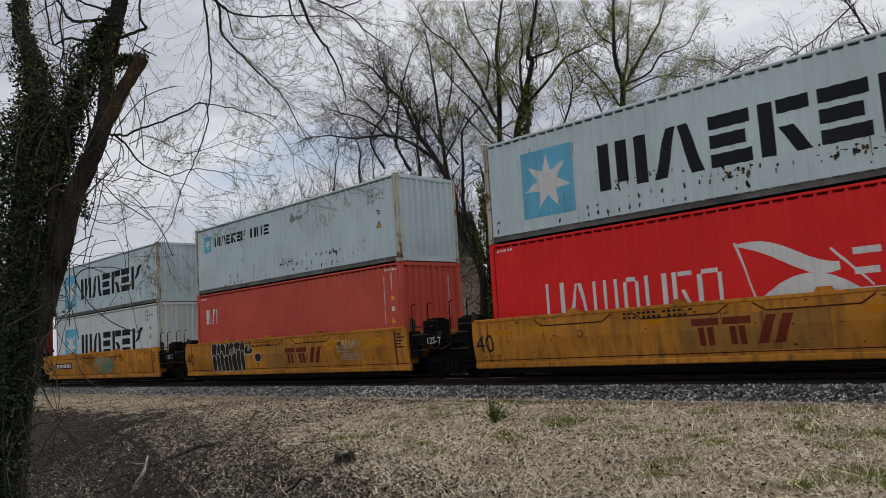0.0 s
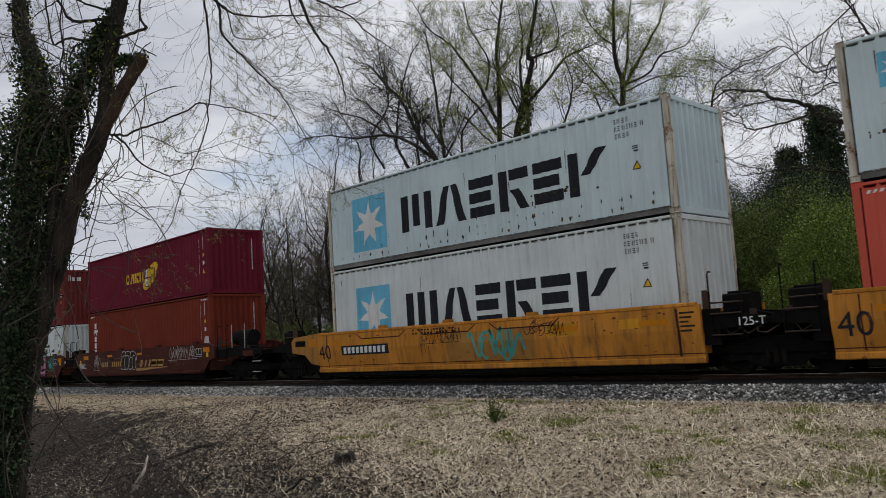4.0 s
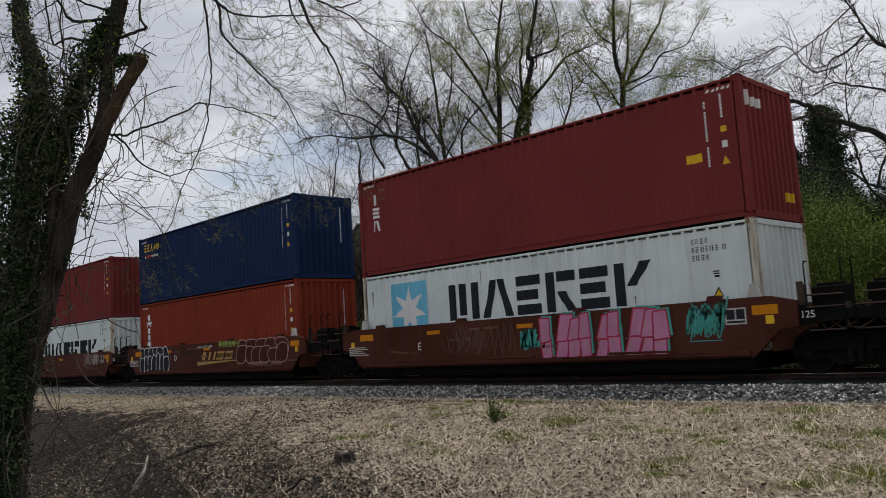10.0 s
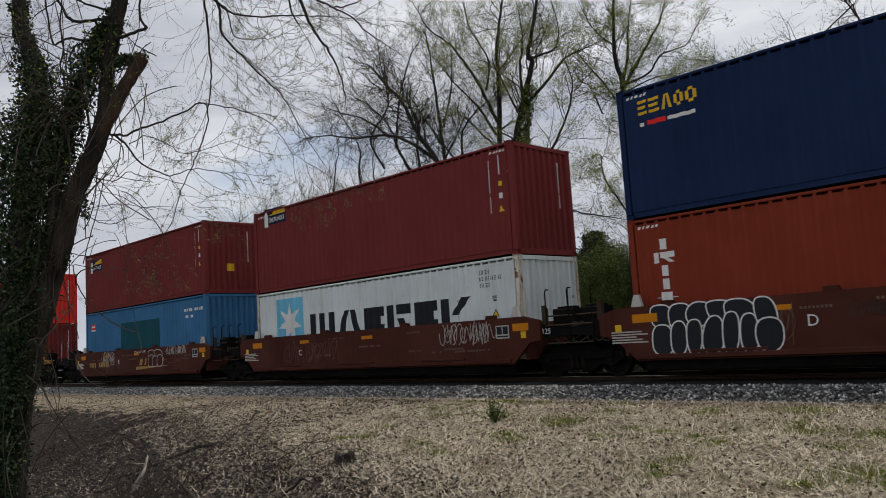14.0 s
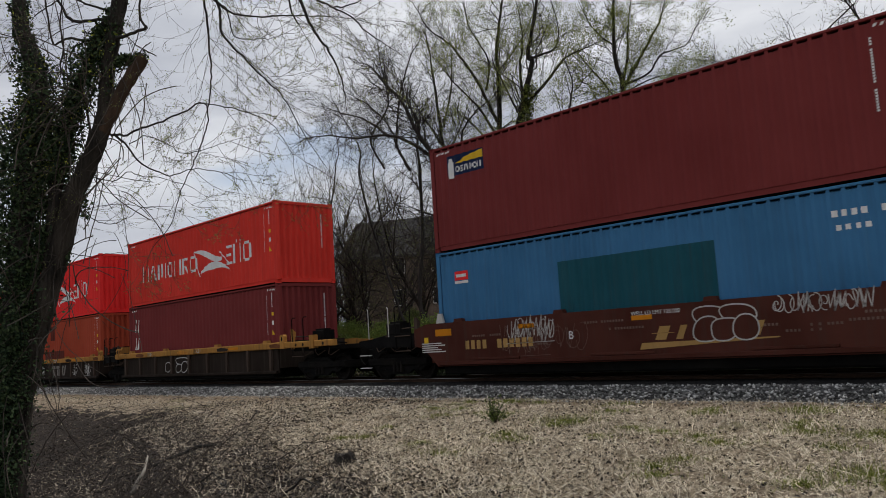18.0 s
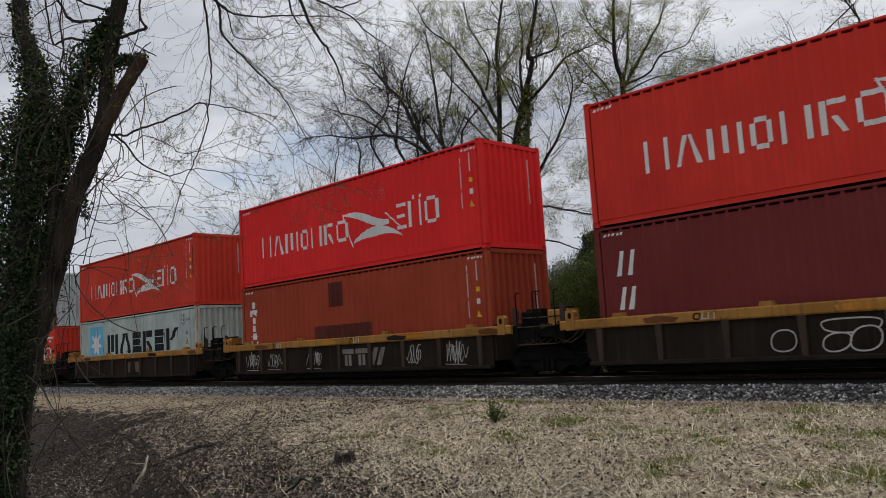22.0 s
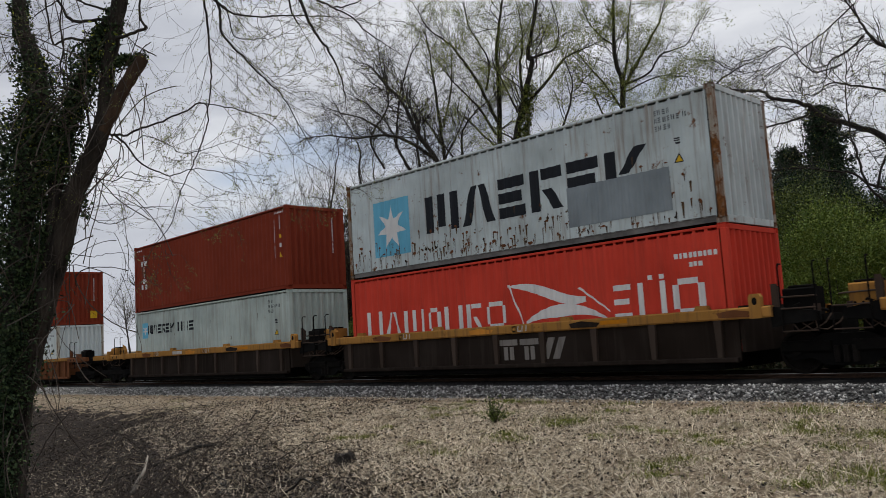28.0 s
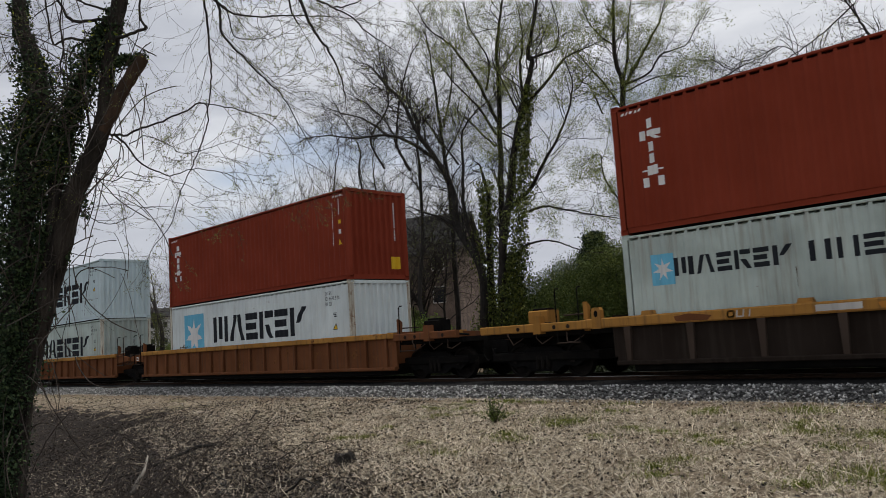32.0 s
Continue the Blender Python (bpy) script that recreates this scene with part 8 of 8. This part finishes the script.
    # the forked tree with ivy on its trunk
    e = forked_tree("woodland_tree", 103, 26.0, [
        ([(-23.1, 2.9), (-22.7, 5.3), (-22.1, 7.2), (-21.6, 9.0), (-21.1, 10.9), (-20.5, 12.4), (-20.6, 12.8), (-20.1, 14.3), (-19.6, 15.8)], 0.25),
        ([(-22.2, 6.4), (-21.2, 7.2), (-20.4, 8.0), (-19.5, 9.0), (-18.9, 10.0), (-18.6, 10.9)], 0.14), ([(-21.1, 10.6), (-20.1, 11.6), (-19.2, 12.3), (-18.3, 12.4), (-17.7, 12.5)], 0.11),
        ([(-20.5, 12.6), (-19.6, 12.8), (-19.3, 13.5), (-19.5, 14.6)], 0.08), ([(-21.1, 10.9), (-21.2, 12.4), (-21.0, 13.8), (-21.1, 15.1)], 0.10),
        ([(-21.2, 6.2), (-20.2, 6.2), (-19.0, 5.9), (-17.8, 5.5), (-16.7, 5.2)], 0.09), ([(-21.9, 4.7), (-21.2, 4.9), (-20.2, 4.8), (-19.2, 4.4), (-18.7, 4.2)], 0.08), ([(-21.4, 10.5), (-22.3, 12.0), (-22.7, 13.1), (-22.9, 13.7)], 0.07)],
        "tall forked tree in fresh leaf with ivy on its trunk", BARK_DARK, BARK, BUD_OLIVE, 0.95, 8, 3.8)
    ivied(e, 4, 5.6, 0.75, 0.17, 6500)
    ivied(e, 5, 12.5, 0.50, 0.19, 8500)
    # a broken trunk hidden in ivy beside it
    e = forked_tree("woodland_tree", 111, 26.5, [([(-24.1, 3.0), (-24.0, 5.2), (-24.0, 7.3), (-24.2, 8.6)], 0.26)], "broken trunk wholly hidden in dark ivy", BARK_DARK, BARK_DARK, BUD, 0.2, 1, 0.5, top=0.4)
    ivied(e, 44, 9.0, 0.72, 0.0, 7000)
    # the slender tree with clouds of young leaves
    forked_tree("woodland_tree", 104, 27.0, [
        ([(-17.0, 6.6), (-16.9, 9.4), (-16.8, 10.6), (-17.0, 11.6), (-17.0, 12.8), (-17.0, 14.2), (-17.0, 15.1)], 0.17), ([(-16.8, 10.6), (-16.3, 11.6), (-15.9, 12.4), (-15.4, 13.1), (-15.0, 14.1)], 0.10),
        ([(-16.8, 10.6), (-16.6, 11.7), (-16.6, 12.9), (-16.3, 13.9)], 0.09), ([(-16.8, 10.6), (-15.8, 10.9), (-15.4, 11.6), (-14.5, 11.7), (-13.8, 12.1)], 0.07),
        ([(-16.9, 9.4), (-17.6, 10.7), (-18.5, 11.9), (-19.0, 12.7), (-19.7, 13.2)], 0.07), ([(-17.0, 5.4), (-18.2, 7.2), (-18.7, 8.3), (-19.3, 8.3)], 0.06),
        ([(-17.9, 9.7), (-18.5, 11.0), (-19.1, 11.5), (-19.4, 12.3)], 0.05), ([(-16.9, 9.1), (-15.7, 9.4), (-15.2, 9.6), (-14.7, 9.4)], 0.05), ([(-17.0, 12.2), (-17.7, 13.1), (-18.0, 14.1)], 0.06),
        ([(-16.9, 8.4), (-16.1, 8.1), (-15.4, 7.6), (-14.5, 7.6)], 0.05), ([(-16.8, 10.3), (-15.9, 10.4), (-14.9, 10.4), (-13.8, 10.0)], 0.05)],
        "slender forked tree with clouds of fresh light green leaves", BARK_DARK, BARK, BUD_OLIVE, 0.95, 9, 3.6, top=0.75)
    forked_tree("woodland_tree", 105, 29.0, [
        ([(-15.9, 4.5), (-15.5, 7.3), (-14.9, 8.3), (-14.2, 9.2), (-13.9, 10.2), (-13.2, 10.6)], 0.11), ([(-15.5, 7.4), (-15.6, 8.3), (-15.6, 9.3), (-15.3, 10.1)], 0.06),
        ([(-15.0, 8.0), (-14.2, 7.5), (-13.5, 7.1)], 0.05), ([(-14.5, 8.9), (-13.6, 9.0), (-13.2, 8.7), (-12.7, 9.2)], 0.05), ([(-15.6, 6.7), (-16.2, 6.6), (-16.9, 6.4)], 0.05)],
        "thin bare sapling tree above the thicket", BARK_DARK, BARK_DARK, BUD, 0.7, 2, 4.0, top=0.7)
    # the wide dark tree whose limbs reach in over the thicket
    forked_tree("woodland_tree", 106, 24.0, [
        ([(-6.2, 3.0), (-6.5, 4.9), (-7.0, 5.9), (-7.6, 6.3), (-8.4, 6.8), (-8.8, 7.2), (-9.3, 7.5), (-9.8, 7.7), (-10.1, 8.0), (-10.6, 8.2), (-11.2, 8.3), (-11.8, 8.1)], 0.118),
        ([(-8.8, 7.2), (-9.2, 7.1), (-10.3, 7.1), (-10.9, 7.1), (-11.3, 7.4), (-11.9, 7.8)], 0.062), ([(-9.8, 7.7), (-10.6, 7.8), (-11.2, 8.0), (-11.5, 8.3)], 0.037),
        ([(-6.5, 4.9), (-5.9, 6.4), (-6.2, 7.8), (-6.7, 8.4), (-7.1, 8.9), (-7.4, 9.6), (-7.8, 10.5)], 0.124), ([(-7.1, 8.8), (-7.5, 8.4), (-7.9, 8.2), (-8.1, 7.7), (-8.5, 7.6)], 0.050),
        ([(-5.9, 6.4), (-6.7, 7.1), (-7.4, 7.4), (-8.1, 7.7), (-8.6, 7.5), (-9.3, 7.8)], 0.056), ([(-6.7, 3.3), (-7.3, 4.5), (-7.5, 5.5), (-7.6, 6.2), (-7.5, 7.0), (-7.5, 7.7)], 0.074),
        ([(-6.3, 3.8), (-7.0, 4.4), (-7.6, 4.7), (-8.0, 5.1), (-8.7, 5.3), (-9.4, 5.5), (-10.4, 5.6), (-11.1, 5.6)], 0.068),
        ([(-7.8, 8.2), (-8.7, 8.3), (-9.3, 9.2), (-10.3, 9.2), (-10.9, 9.1)], 0.031), ([(-7.3, 9.8), (-8.0, 9.1), (-8.8, 8.6), (-9.7, 8.4), (-10.8, 8.6)], 0.031), ([(-7.3, 4.5), (-7.0, 5.3), (-6.7, 6.0)], 0.056)],
        "dark bare tree with wide crooked low limbs", BARK_DARK, BARK_DARK, BUD, 0.25, 1, 5.5, top=0.6, stems=(0, 6))
    e = forked_tree("woodland_tree", 110, 30.0, [([(-64.5, 3.1), (-65.5, 5.5), (-67.5, 6.8), (-69.4, 7.6)], 0.26), ([(-65.2, 5.2), (-66.0, 7.4)], 0.15)],
                    "broken forked tree trunk wrapped in ivy", BARK_DARK, BARK_DARK, BUD, 0.2, 1, 1.2)
    ivied(e, 43, 5.5, 0.9, -0.12, 3500)
    tree("woodland_tree", 109, (-35.5, 28.5), 13.5, 0.16, 4, "bare tree with a dense crown of fine twigs", stems=2, leans=((0.4, 0, 1),), kids=(6, 6, 5, 3), spread=(0.45, 1.15), up=0.05, tips=0.5, bare=0.5, wild=0.42, **common)
    for i, (x, y, hgt) in enumerate([(-38, 29, 12.5), (-42.5, 31.5, 12.5), (-34.5, 33, 14), (-48.5, 33, 12.5), (-33.6, 27.5, 14.5), (-37.2, 27.8, 16), (-40.2, 28.6, 15.5), (-31.2, 30.0, 15), (-44.5, 29.2, 16), (-36.0, 31.0, 16.5), (-49.5, 30.5, 15.5), (-55, 32.5, 16)]):
        tree("woodland_tree", 140 + i, (x, y), hgt, 0.15, 4, "bare tree with fine grey twigs at the wood's edge", tips=0.25, stems=2, kids=(6, 6, 5, 3), spread=(0.45, 1.15), up=0.06, bare=0.4, wild=0.42, bark=BARK_DARK, bud=0.06, bud_mat=BUD)
    for i, (x, y, hgt) in enumerate([(-45, 30.5, 8.5), (-51, 32.5, 9), (-55, 34.5, 9), (-60, 36, 9.5), (-40.5, 29.5, 8), (-47.5, 35, 10), (-65, 39, 10)]):
        tree("sapling_tree", 160 + i, (x, y), hgt, 0.07, 3, "slim bare sapling in a thicket behind the track", tips=0.4, stems=4, kids=(8, 6, 5), spread=(0.4, 1.1), bare=0.15, wild=0.4, bark=BARK_DARK, bud=0.07, bud_mat=BUD)
    for i, (x, y, hgt) in enumerate([(-50, 34, 13), (-58, 38, 13), (-68, 42, 14), (-84, 48, 15), (-105, 52, 16), (-130, 60, 17), (-155, 66, 20)]):
        tree("woodland_tree", 120 + i, (x, y), hgt, 0.17, 3, "distant bare tree in a woodland edge", tips=0.3, stems=2, kids=(7, 6, 5), bark=BARK, bud=0.13, bud_mat=BUD)
    # evergreens
    for i, (x, y, hgt, w) in enumerate([(-15.9, 45, 12.0, 2.8), (-18.3, 46, 10.2, 2.3), (-22.5, 44, 8.2, 2.2), (-28.5, 41, 6.8, 2.2)]):
        r = np.random.RandomState(200 + i)
        z = float(ground_z(x, y))
        e = empty("pine_tree", x, y, z)
        tagged(e, "dark evergreen pine standing above the thicket", "tree")
        g, pts = G().tube([(0, 0, -0.2), (0, 0, hgt)], [0.25, 0.05], 8), []
        for k in range(110):
            u = 0.15 + 0.85 * k / 110
            a = k * 2.4
            l = w * (1.06 - u) ** 0.55 * r.uniform(0.5, 1.15)
            tip = (cos(a) * l, sin(a) * l, u * hgt + 0.15 * l)
            g.tube([(0, 0, u * hgt), tip], [0.05, 0.015], 4, cap=False)
            m = 330
            v = r.uniform(0.25, 1.05, m)[:, None]
            pts.append(np.array([(0, 0, u * hgt)]) * (1 - v) + np.array([tip]) * v + r.normal(0, 0.17, (m, 3)))
        gpart("trunk", g, BARK_DARK, e)
        part("needles", leaf_mesh(r, np.concatenate(pts), 0.15, NEEDLES, "needles"), e)["kind"] = "stuff"
    # thicket behind the track
    B = [(-22.0, 27.5, 1.6, 2.2, 1.4, 2.2, LEAF_BUSH), (-18.6, 28.5, 2.0, 2.4, 1.6, 2.7, LEAF_BUSH), (-14.6, 28.5, 2.8, 2.8, 1.7, 3.2, LEAF_BUSH), (-11.0, 27.5, 2.6, 2.6, 1.6, 3.0, LEAF_BUSH),
         (-8.6, 24.6, 1.9, 1.9, 1.4, 2.5, LEAF_LIGHT), (-5.6, 25.0, 2.0, 2.2, 1.5, 2.6, LEAF_LIGHT), (-2.5, 25.5, 2.4, 2.4, 1.6, 2.9, LEAF_BUSH), (-25.0, 23.2, 0.9, 1.3, 0.9, 1.3, LEAF_LIGHT), (-28.5, 24.0, 0.8, 1.6, 1.0, 1.2, LEAF_LIGHT),
         (-12.5, 33.0, 3.2, 3.0, 2.0, 3.8, NEEDLES), (-17.5, 34.0, 3.0, 3.2, 2.0, 3.4, LEAF_BUSH), (-7.5, 33.0, 3.6, 3.2, 2.0, 4.0, NEEDLES), (-36, 27.5, 0.9, 2.6, 1.2, 1.6, LEAF_LIGHT), (-46, 30, 0.9, 3.0, 1.4, 1.7, LEAF_BUSH), (-58, 33, 1.2, 4.0, 1.6, 1.9, LEAF_LIGHT), (-74, 38, 1.6, 5.0, 2.0, 2.2, LEAF_BUSH), (-33.0, 29.0, 1.0, 2.2, 1.2, 1.9, LEAF_BUSH), (-24.0, 28.0, 1.2, 1.7, 1.2, 2.2, LEAF_BUSH), (-25.0, 34.0, 1.8, 3.0, 1.6, 2.7, NEEDLES), (-20.5, 35.5, 2.6, 3.0, 1.8, 3.2, LEAF_BUSH), (-22.6, 30.5, 2.0, 2.2, 1.3, 2.5, LEAF_BUSH), (-20.2, 29.5, 2.2, 2.2, 1.4, 2.7, LEAF_BUSH), (-50, 31, 1.2, 3.0, 1.4, 2.0, LEAF_LIGHT), (-43, 29.5, 1.0, 2.4, 1.2, 1.9, LEAF_BUSH),
         (-15.2, 36.0, 4.0, 1.7, 1.4, 3.9, NEEDLES), (-17.2, 36.0, 3.9, 1.5, 1.3, 3.8, NEEDLES), (-13.2, 36.0, 3.7, 1.8, 1.4, 3.6, LEAF_BUSH), (-16.6, 31.0, 2.8, 1.5, 1.2, 2.8, LEAF_BUSH), (-10.6, 32.0, 2.7, 2.2, 1.5, 2.8, LEAF_BUSH)]
    for i, (x, y, z, rx, ry, rz, m) in enumerate(B):
        lab = {LEAF_BUSH.name: "dense green shrub in the thicket behind the track", LEAF_LIGHT.name: "light green shrub in fresh leaf beside the track", NEEDLES.name: "dark evergreen shrub in the thicket"}[m.name]
        bush("shrub", 300 + i, [(x, y, z, rx, ry, rz), (x + rx * 0.5, y + 0.3, z * 0.8, rx * 0.6, ry, rz * 0.75), (x - rx * 0.55, y - 0.2, z * 0.75, rx * 0.6, ry, rz * 0.7)], 1, int(44000 * rx * rz / 6), m, lab, leaf=0.075)


def undergrowth():
    """Low growth, darkened as if shaded, along the far edge of the track, and dead vines in the near hollow."""
    rng = np.random.RandomState(61)
    n = 52000
    x, y = rng.uniform(-75, 6, n), 20.0 + np.abs(rng.normal(0, 1.1, n))
    top = 0.75 + 0.35 * hills(x, y, 3.0, 8) + 0.25 * hills(x, y, 0.9, 9)
    z = ground_z(x, y) + top * rng.uniform(0, 1, n) ** 0.6
    me = leaf_mesh(rng, np.stack([x, y, z], -1), 0.12, UNDERGROWTH, "undergrowth")
    tagged(new("undergrowth", me), "low green undergrowth along the track's far side, shade painted in", "undergrowth", kind="stuff")
    r = random.Random(62)
    g = G()
    for i in range(1500):
        a, d = radians(r.uniform(50, 84)), r.uniform(7.0, 30)
        x, y = -sin(a) * d, cos(a) * d
        if bank_line(x, y) > 0.9 or y < 1.0:
            continue
        z = float(ground_z(x, y))
        p = Vector((x, y, z))
        h = r.uniform(0, 6.28)
        e = Vector((cos(h), sin(h), r.uniform(0.1, 1.1)))
        line, l = [], r.uniform(0.25, 1.0)
        for k in range(6):
            line.append(p.copy())
            e = (e + Vector((r.gauss(0, 0.25), r.gauss(0, 0.25), r.gauss(-0.18, 0.2)))).normalized()
            p = p + e * l / 5
            p.z = max(p.z, float(ground_z(p.x, p.y)) + 0.005)
        g.tube(line, [r.uniform(0.002, 0.007)] * 6, 3, cap=False)
    x, y = in_view(rng, 9000, 7, 30, 48, 84, 0.9)
    ok = (bank_line(x, y) < 0.8) & (y > 1.2)
    x, y = x[ok], y[ok]
    n = len(x)
    me = blades(rng, x, y, ground_z(x, y) + 0.02, rng.uniform(0.08, 0.5, n), rng.uniform(0.0015, 0.004, n), np.abs(rng.normal(0.1, 0.35, n)), LITTER_SHADED, "dead_stems", "", "")
    tagged(new("dead_stems", me), "thin dead brown stems lying in the hollow", "dead stems", kind="stuff")
    # a tangle of bare brush at the foot of the leaning tree
    b = G()
    for i in range(120):
        a, d = radians(r.uniform(62, 76)), r.uniform(10.0, 14.5)
        p = Vector((-sin(a) * d, cos(a) * d, 0))
        p.z = float(ground_z(p.x, p.y))
        e = Vector((r.uniform(-0.5, 0.9), r.uniform(-0.5, 0.5), r.uniform(0.6, 1.4)))
        line, l = [], r.uniform(0.5, 1.7)
        for k in range(7):
            line.append(p.copy())
            e = (e + Vector((r.gauss(0, 0.22), r.gauss(0, 0.22), r.gauss(-0.12, 0.2)))).normalized()
            p = p + e * l / 6
        b.tube(line, [r.uniform(0.004, 0.009) * (1 - 0.1 * k) for k in range(7)], 4, cap=False)
    tagged(new("bare_brush", b.mesh("bare_brush", TWIG)), "tangled bare brush stems at the foot of a tree", "brush", kind="stuff")
    ob = new("dead_vines", g.mesh("dead_vines", TWIG))
    tagged(ob, "tangled dead brown vines and stems in the hollow", "dead vines", kind="stuff")


def house(x, y, w, d, h, roof_h, wall_mat, roof_mat, label, turn=0.0, rows=2, cols=4):
    """A gabled house far behind the trees."""
    z = float(ground_z(x, y))
    e = empty("house", x, y, z)
    e.rotation_euler = (0, 0, radians(turn))
    tagged(e, label, "house")
    gpart("wall", G().along([(-d / 2, -0.3), (d / 2, -0.3), (d / 2, h), (0, h + roof_h), (-d / 2, h)], -w / 2, w / 2), wall_mat, e)
    for s in (-1, 1):
        gpart("roof", G().along([(s * (d / 2 + 0.5), h - 0.35), (0, h + roof_h + 0.05), (0, h + roof_h + 0.25), (s * (d / 2 + 0.5), h - 0.15)], -w / 2 - 0.4, w / 2 + 0.4), roof_mat, e)
    for i in range(cols):
        for j in range(rows):
            a, b = -w / 2 + (i + 0.5) * w / cols, 1.0 + j * (h / rows)
            win = gpart("window", G().box(a - 0.55, a + 0.55, -d / 2 - 0.06, -d / 2 + 0.02, b, b + 1.4), INK_PALE, e)
            gpart("pane", G().box(a - 0.46, a + 0.46, -d / 2 - 0.075, -d / 2 - 0.06, b + 0.09, b + 1.31), INK_BLACK, win)
    return e


def houses():
    brick = rough_mat("brown_brick", [(0.3, (0.13, 0.095, 0.075)), (0.7, (0.24, 0.185, 0.15))], 12)
    siding = rough_mat("white_siding", [(0.3, (0.55, 0.55, 0.53)), (0.7, (0.72, 0.72, 0.70))], 5, stretch=(0.1, 0.1, 6))
    tiles = rough_mat("dark_roof_shingles", [(0.3, (0.04, 0.04, 0.042)), (0.7, (0.09, 0.09, 0.092))], 9)
    house(-52.5, 48, 10, 9, 8.0, 3.4, brick, tiles, "tall grey-brown house with dark gable roof behind trees", 30, 3, 3)
    house(-172, 92, 26, 10, 7.4, 1.8, siding, tiles, "long white-sided row house seen far past the train", 45, 2, 9)


# ---- motion ----
def motions():
    times = [2 * i for i in range(17)]
    for ob, x, y, z in TRAIN:
        walk(ob, [(t, pose(x + run(t), y, z)) for t in times])
    steps = [i / 10 for i in range(321)]
    for ws, x, z in WHEELS:
        walk(ws, [(t, pose(x, 0, z, 0, math.degrees(run(t) / 0.42), 0)) for t in steps])


build_ground()
build_track()
build_train()
left_tree()
far_trees()
houses()
small_things()
build_cover()
undergrowth()
motions()
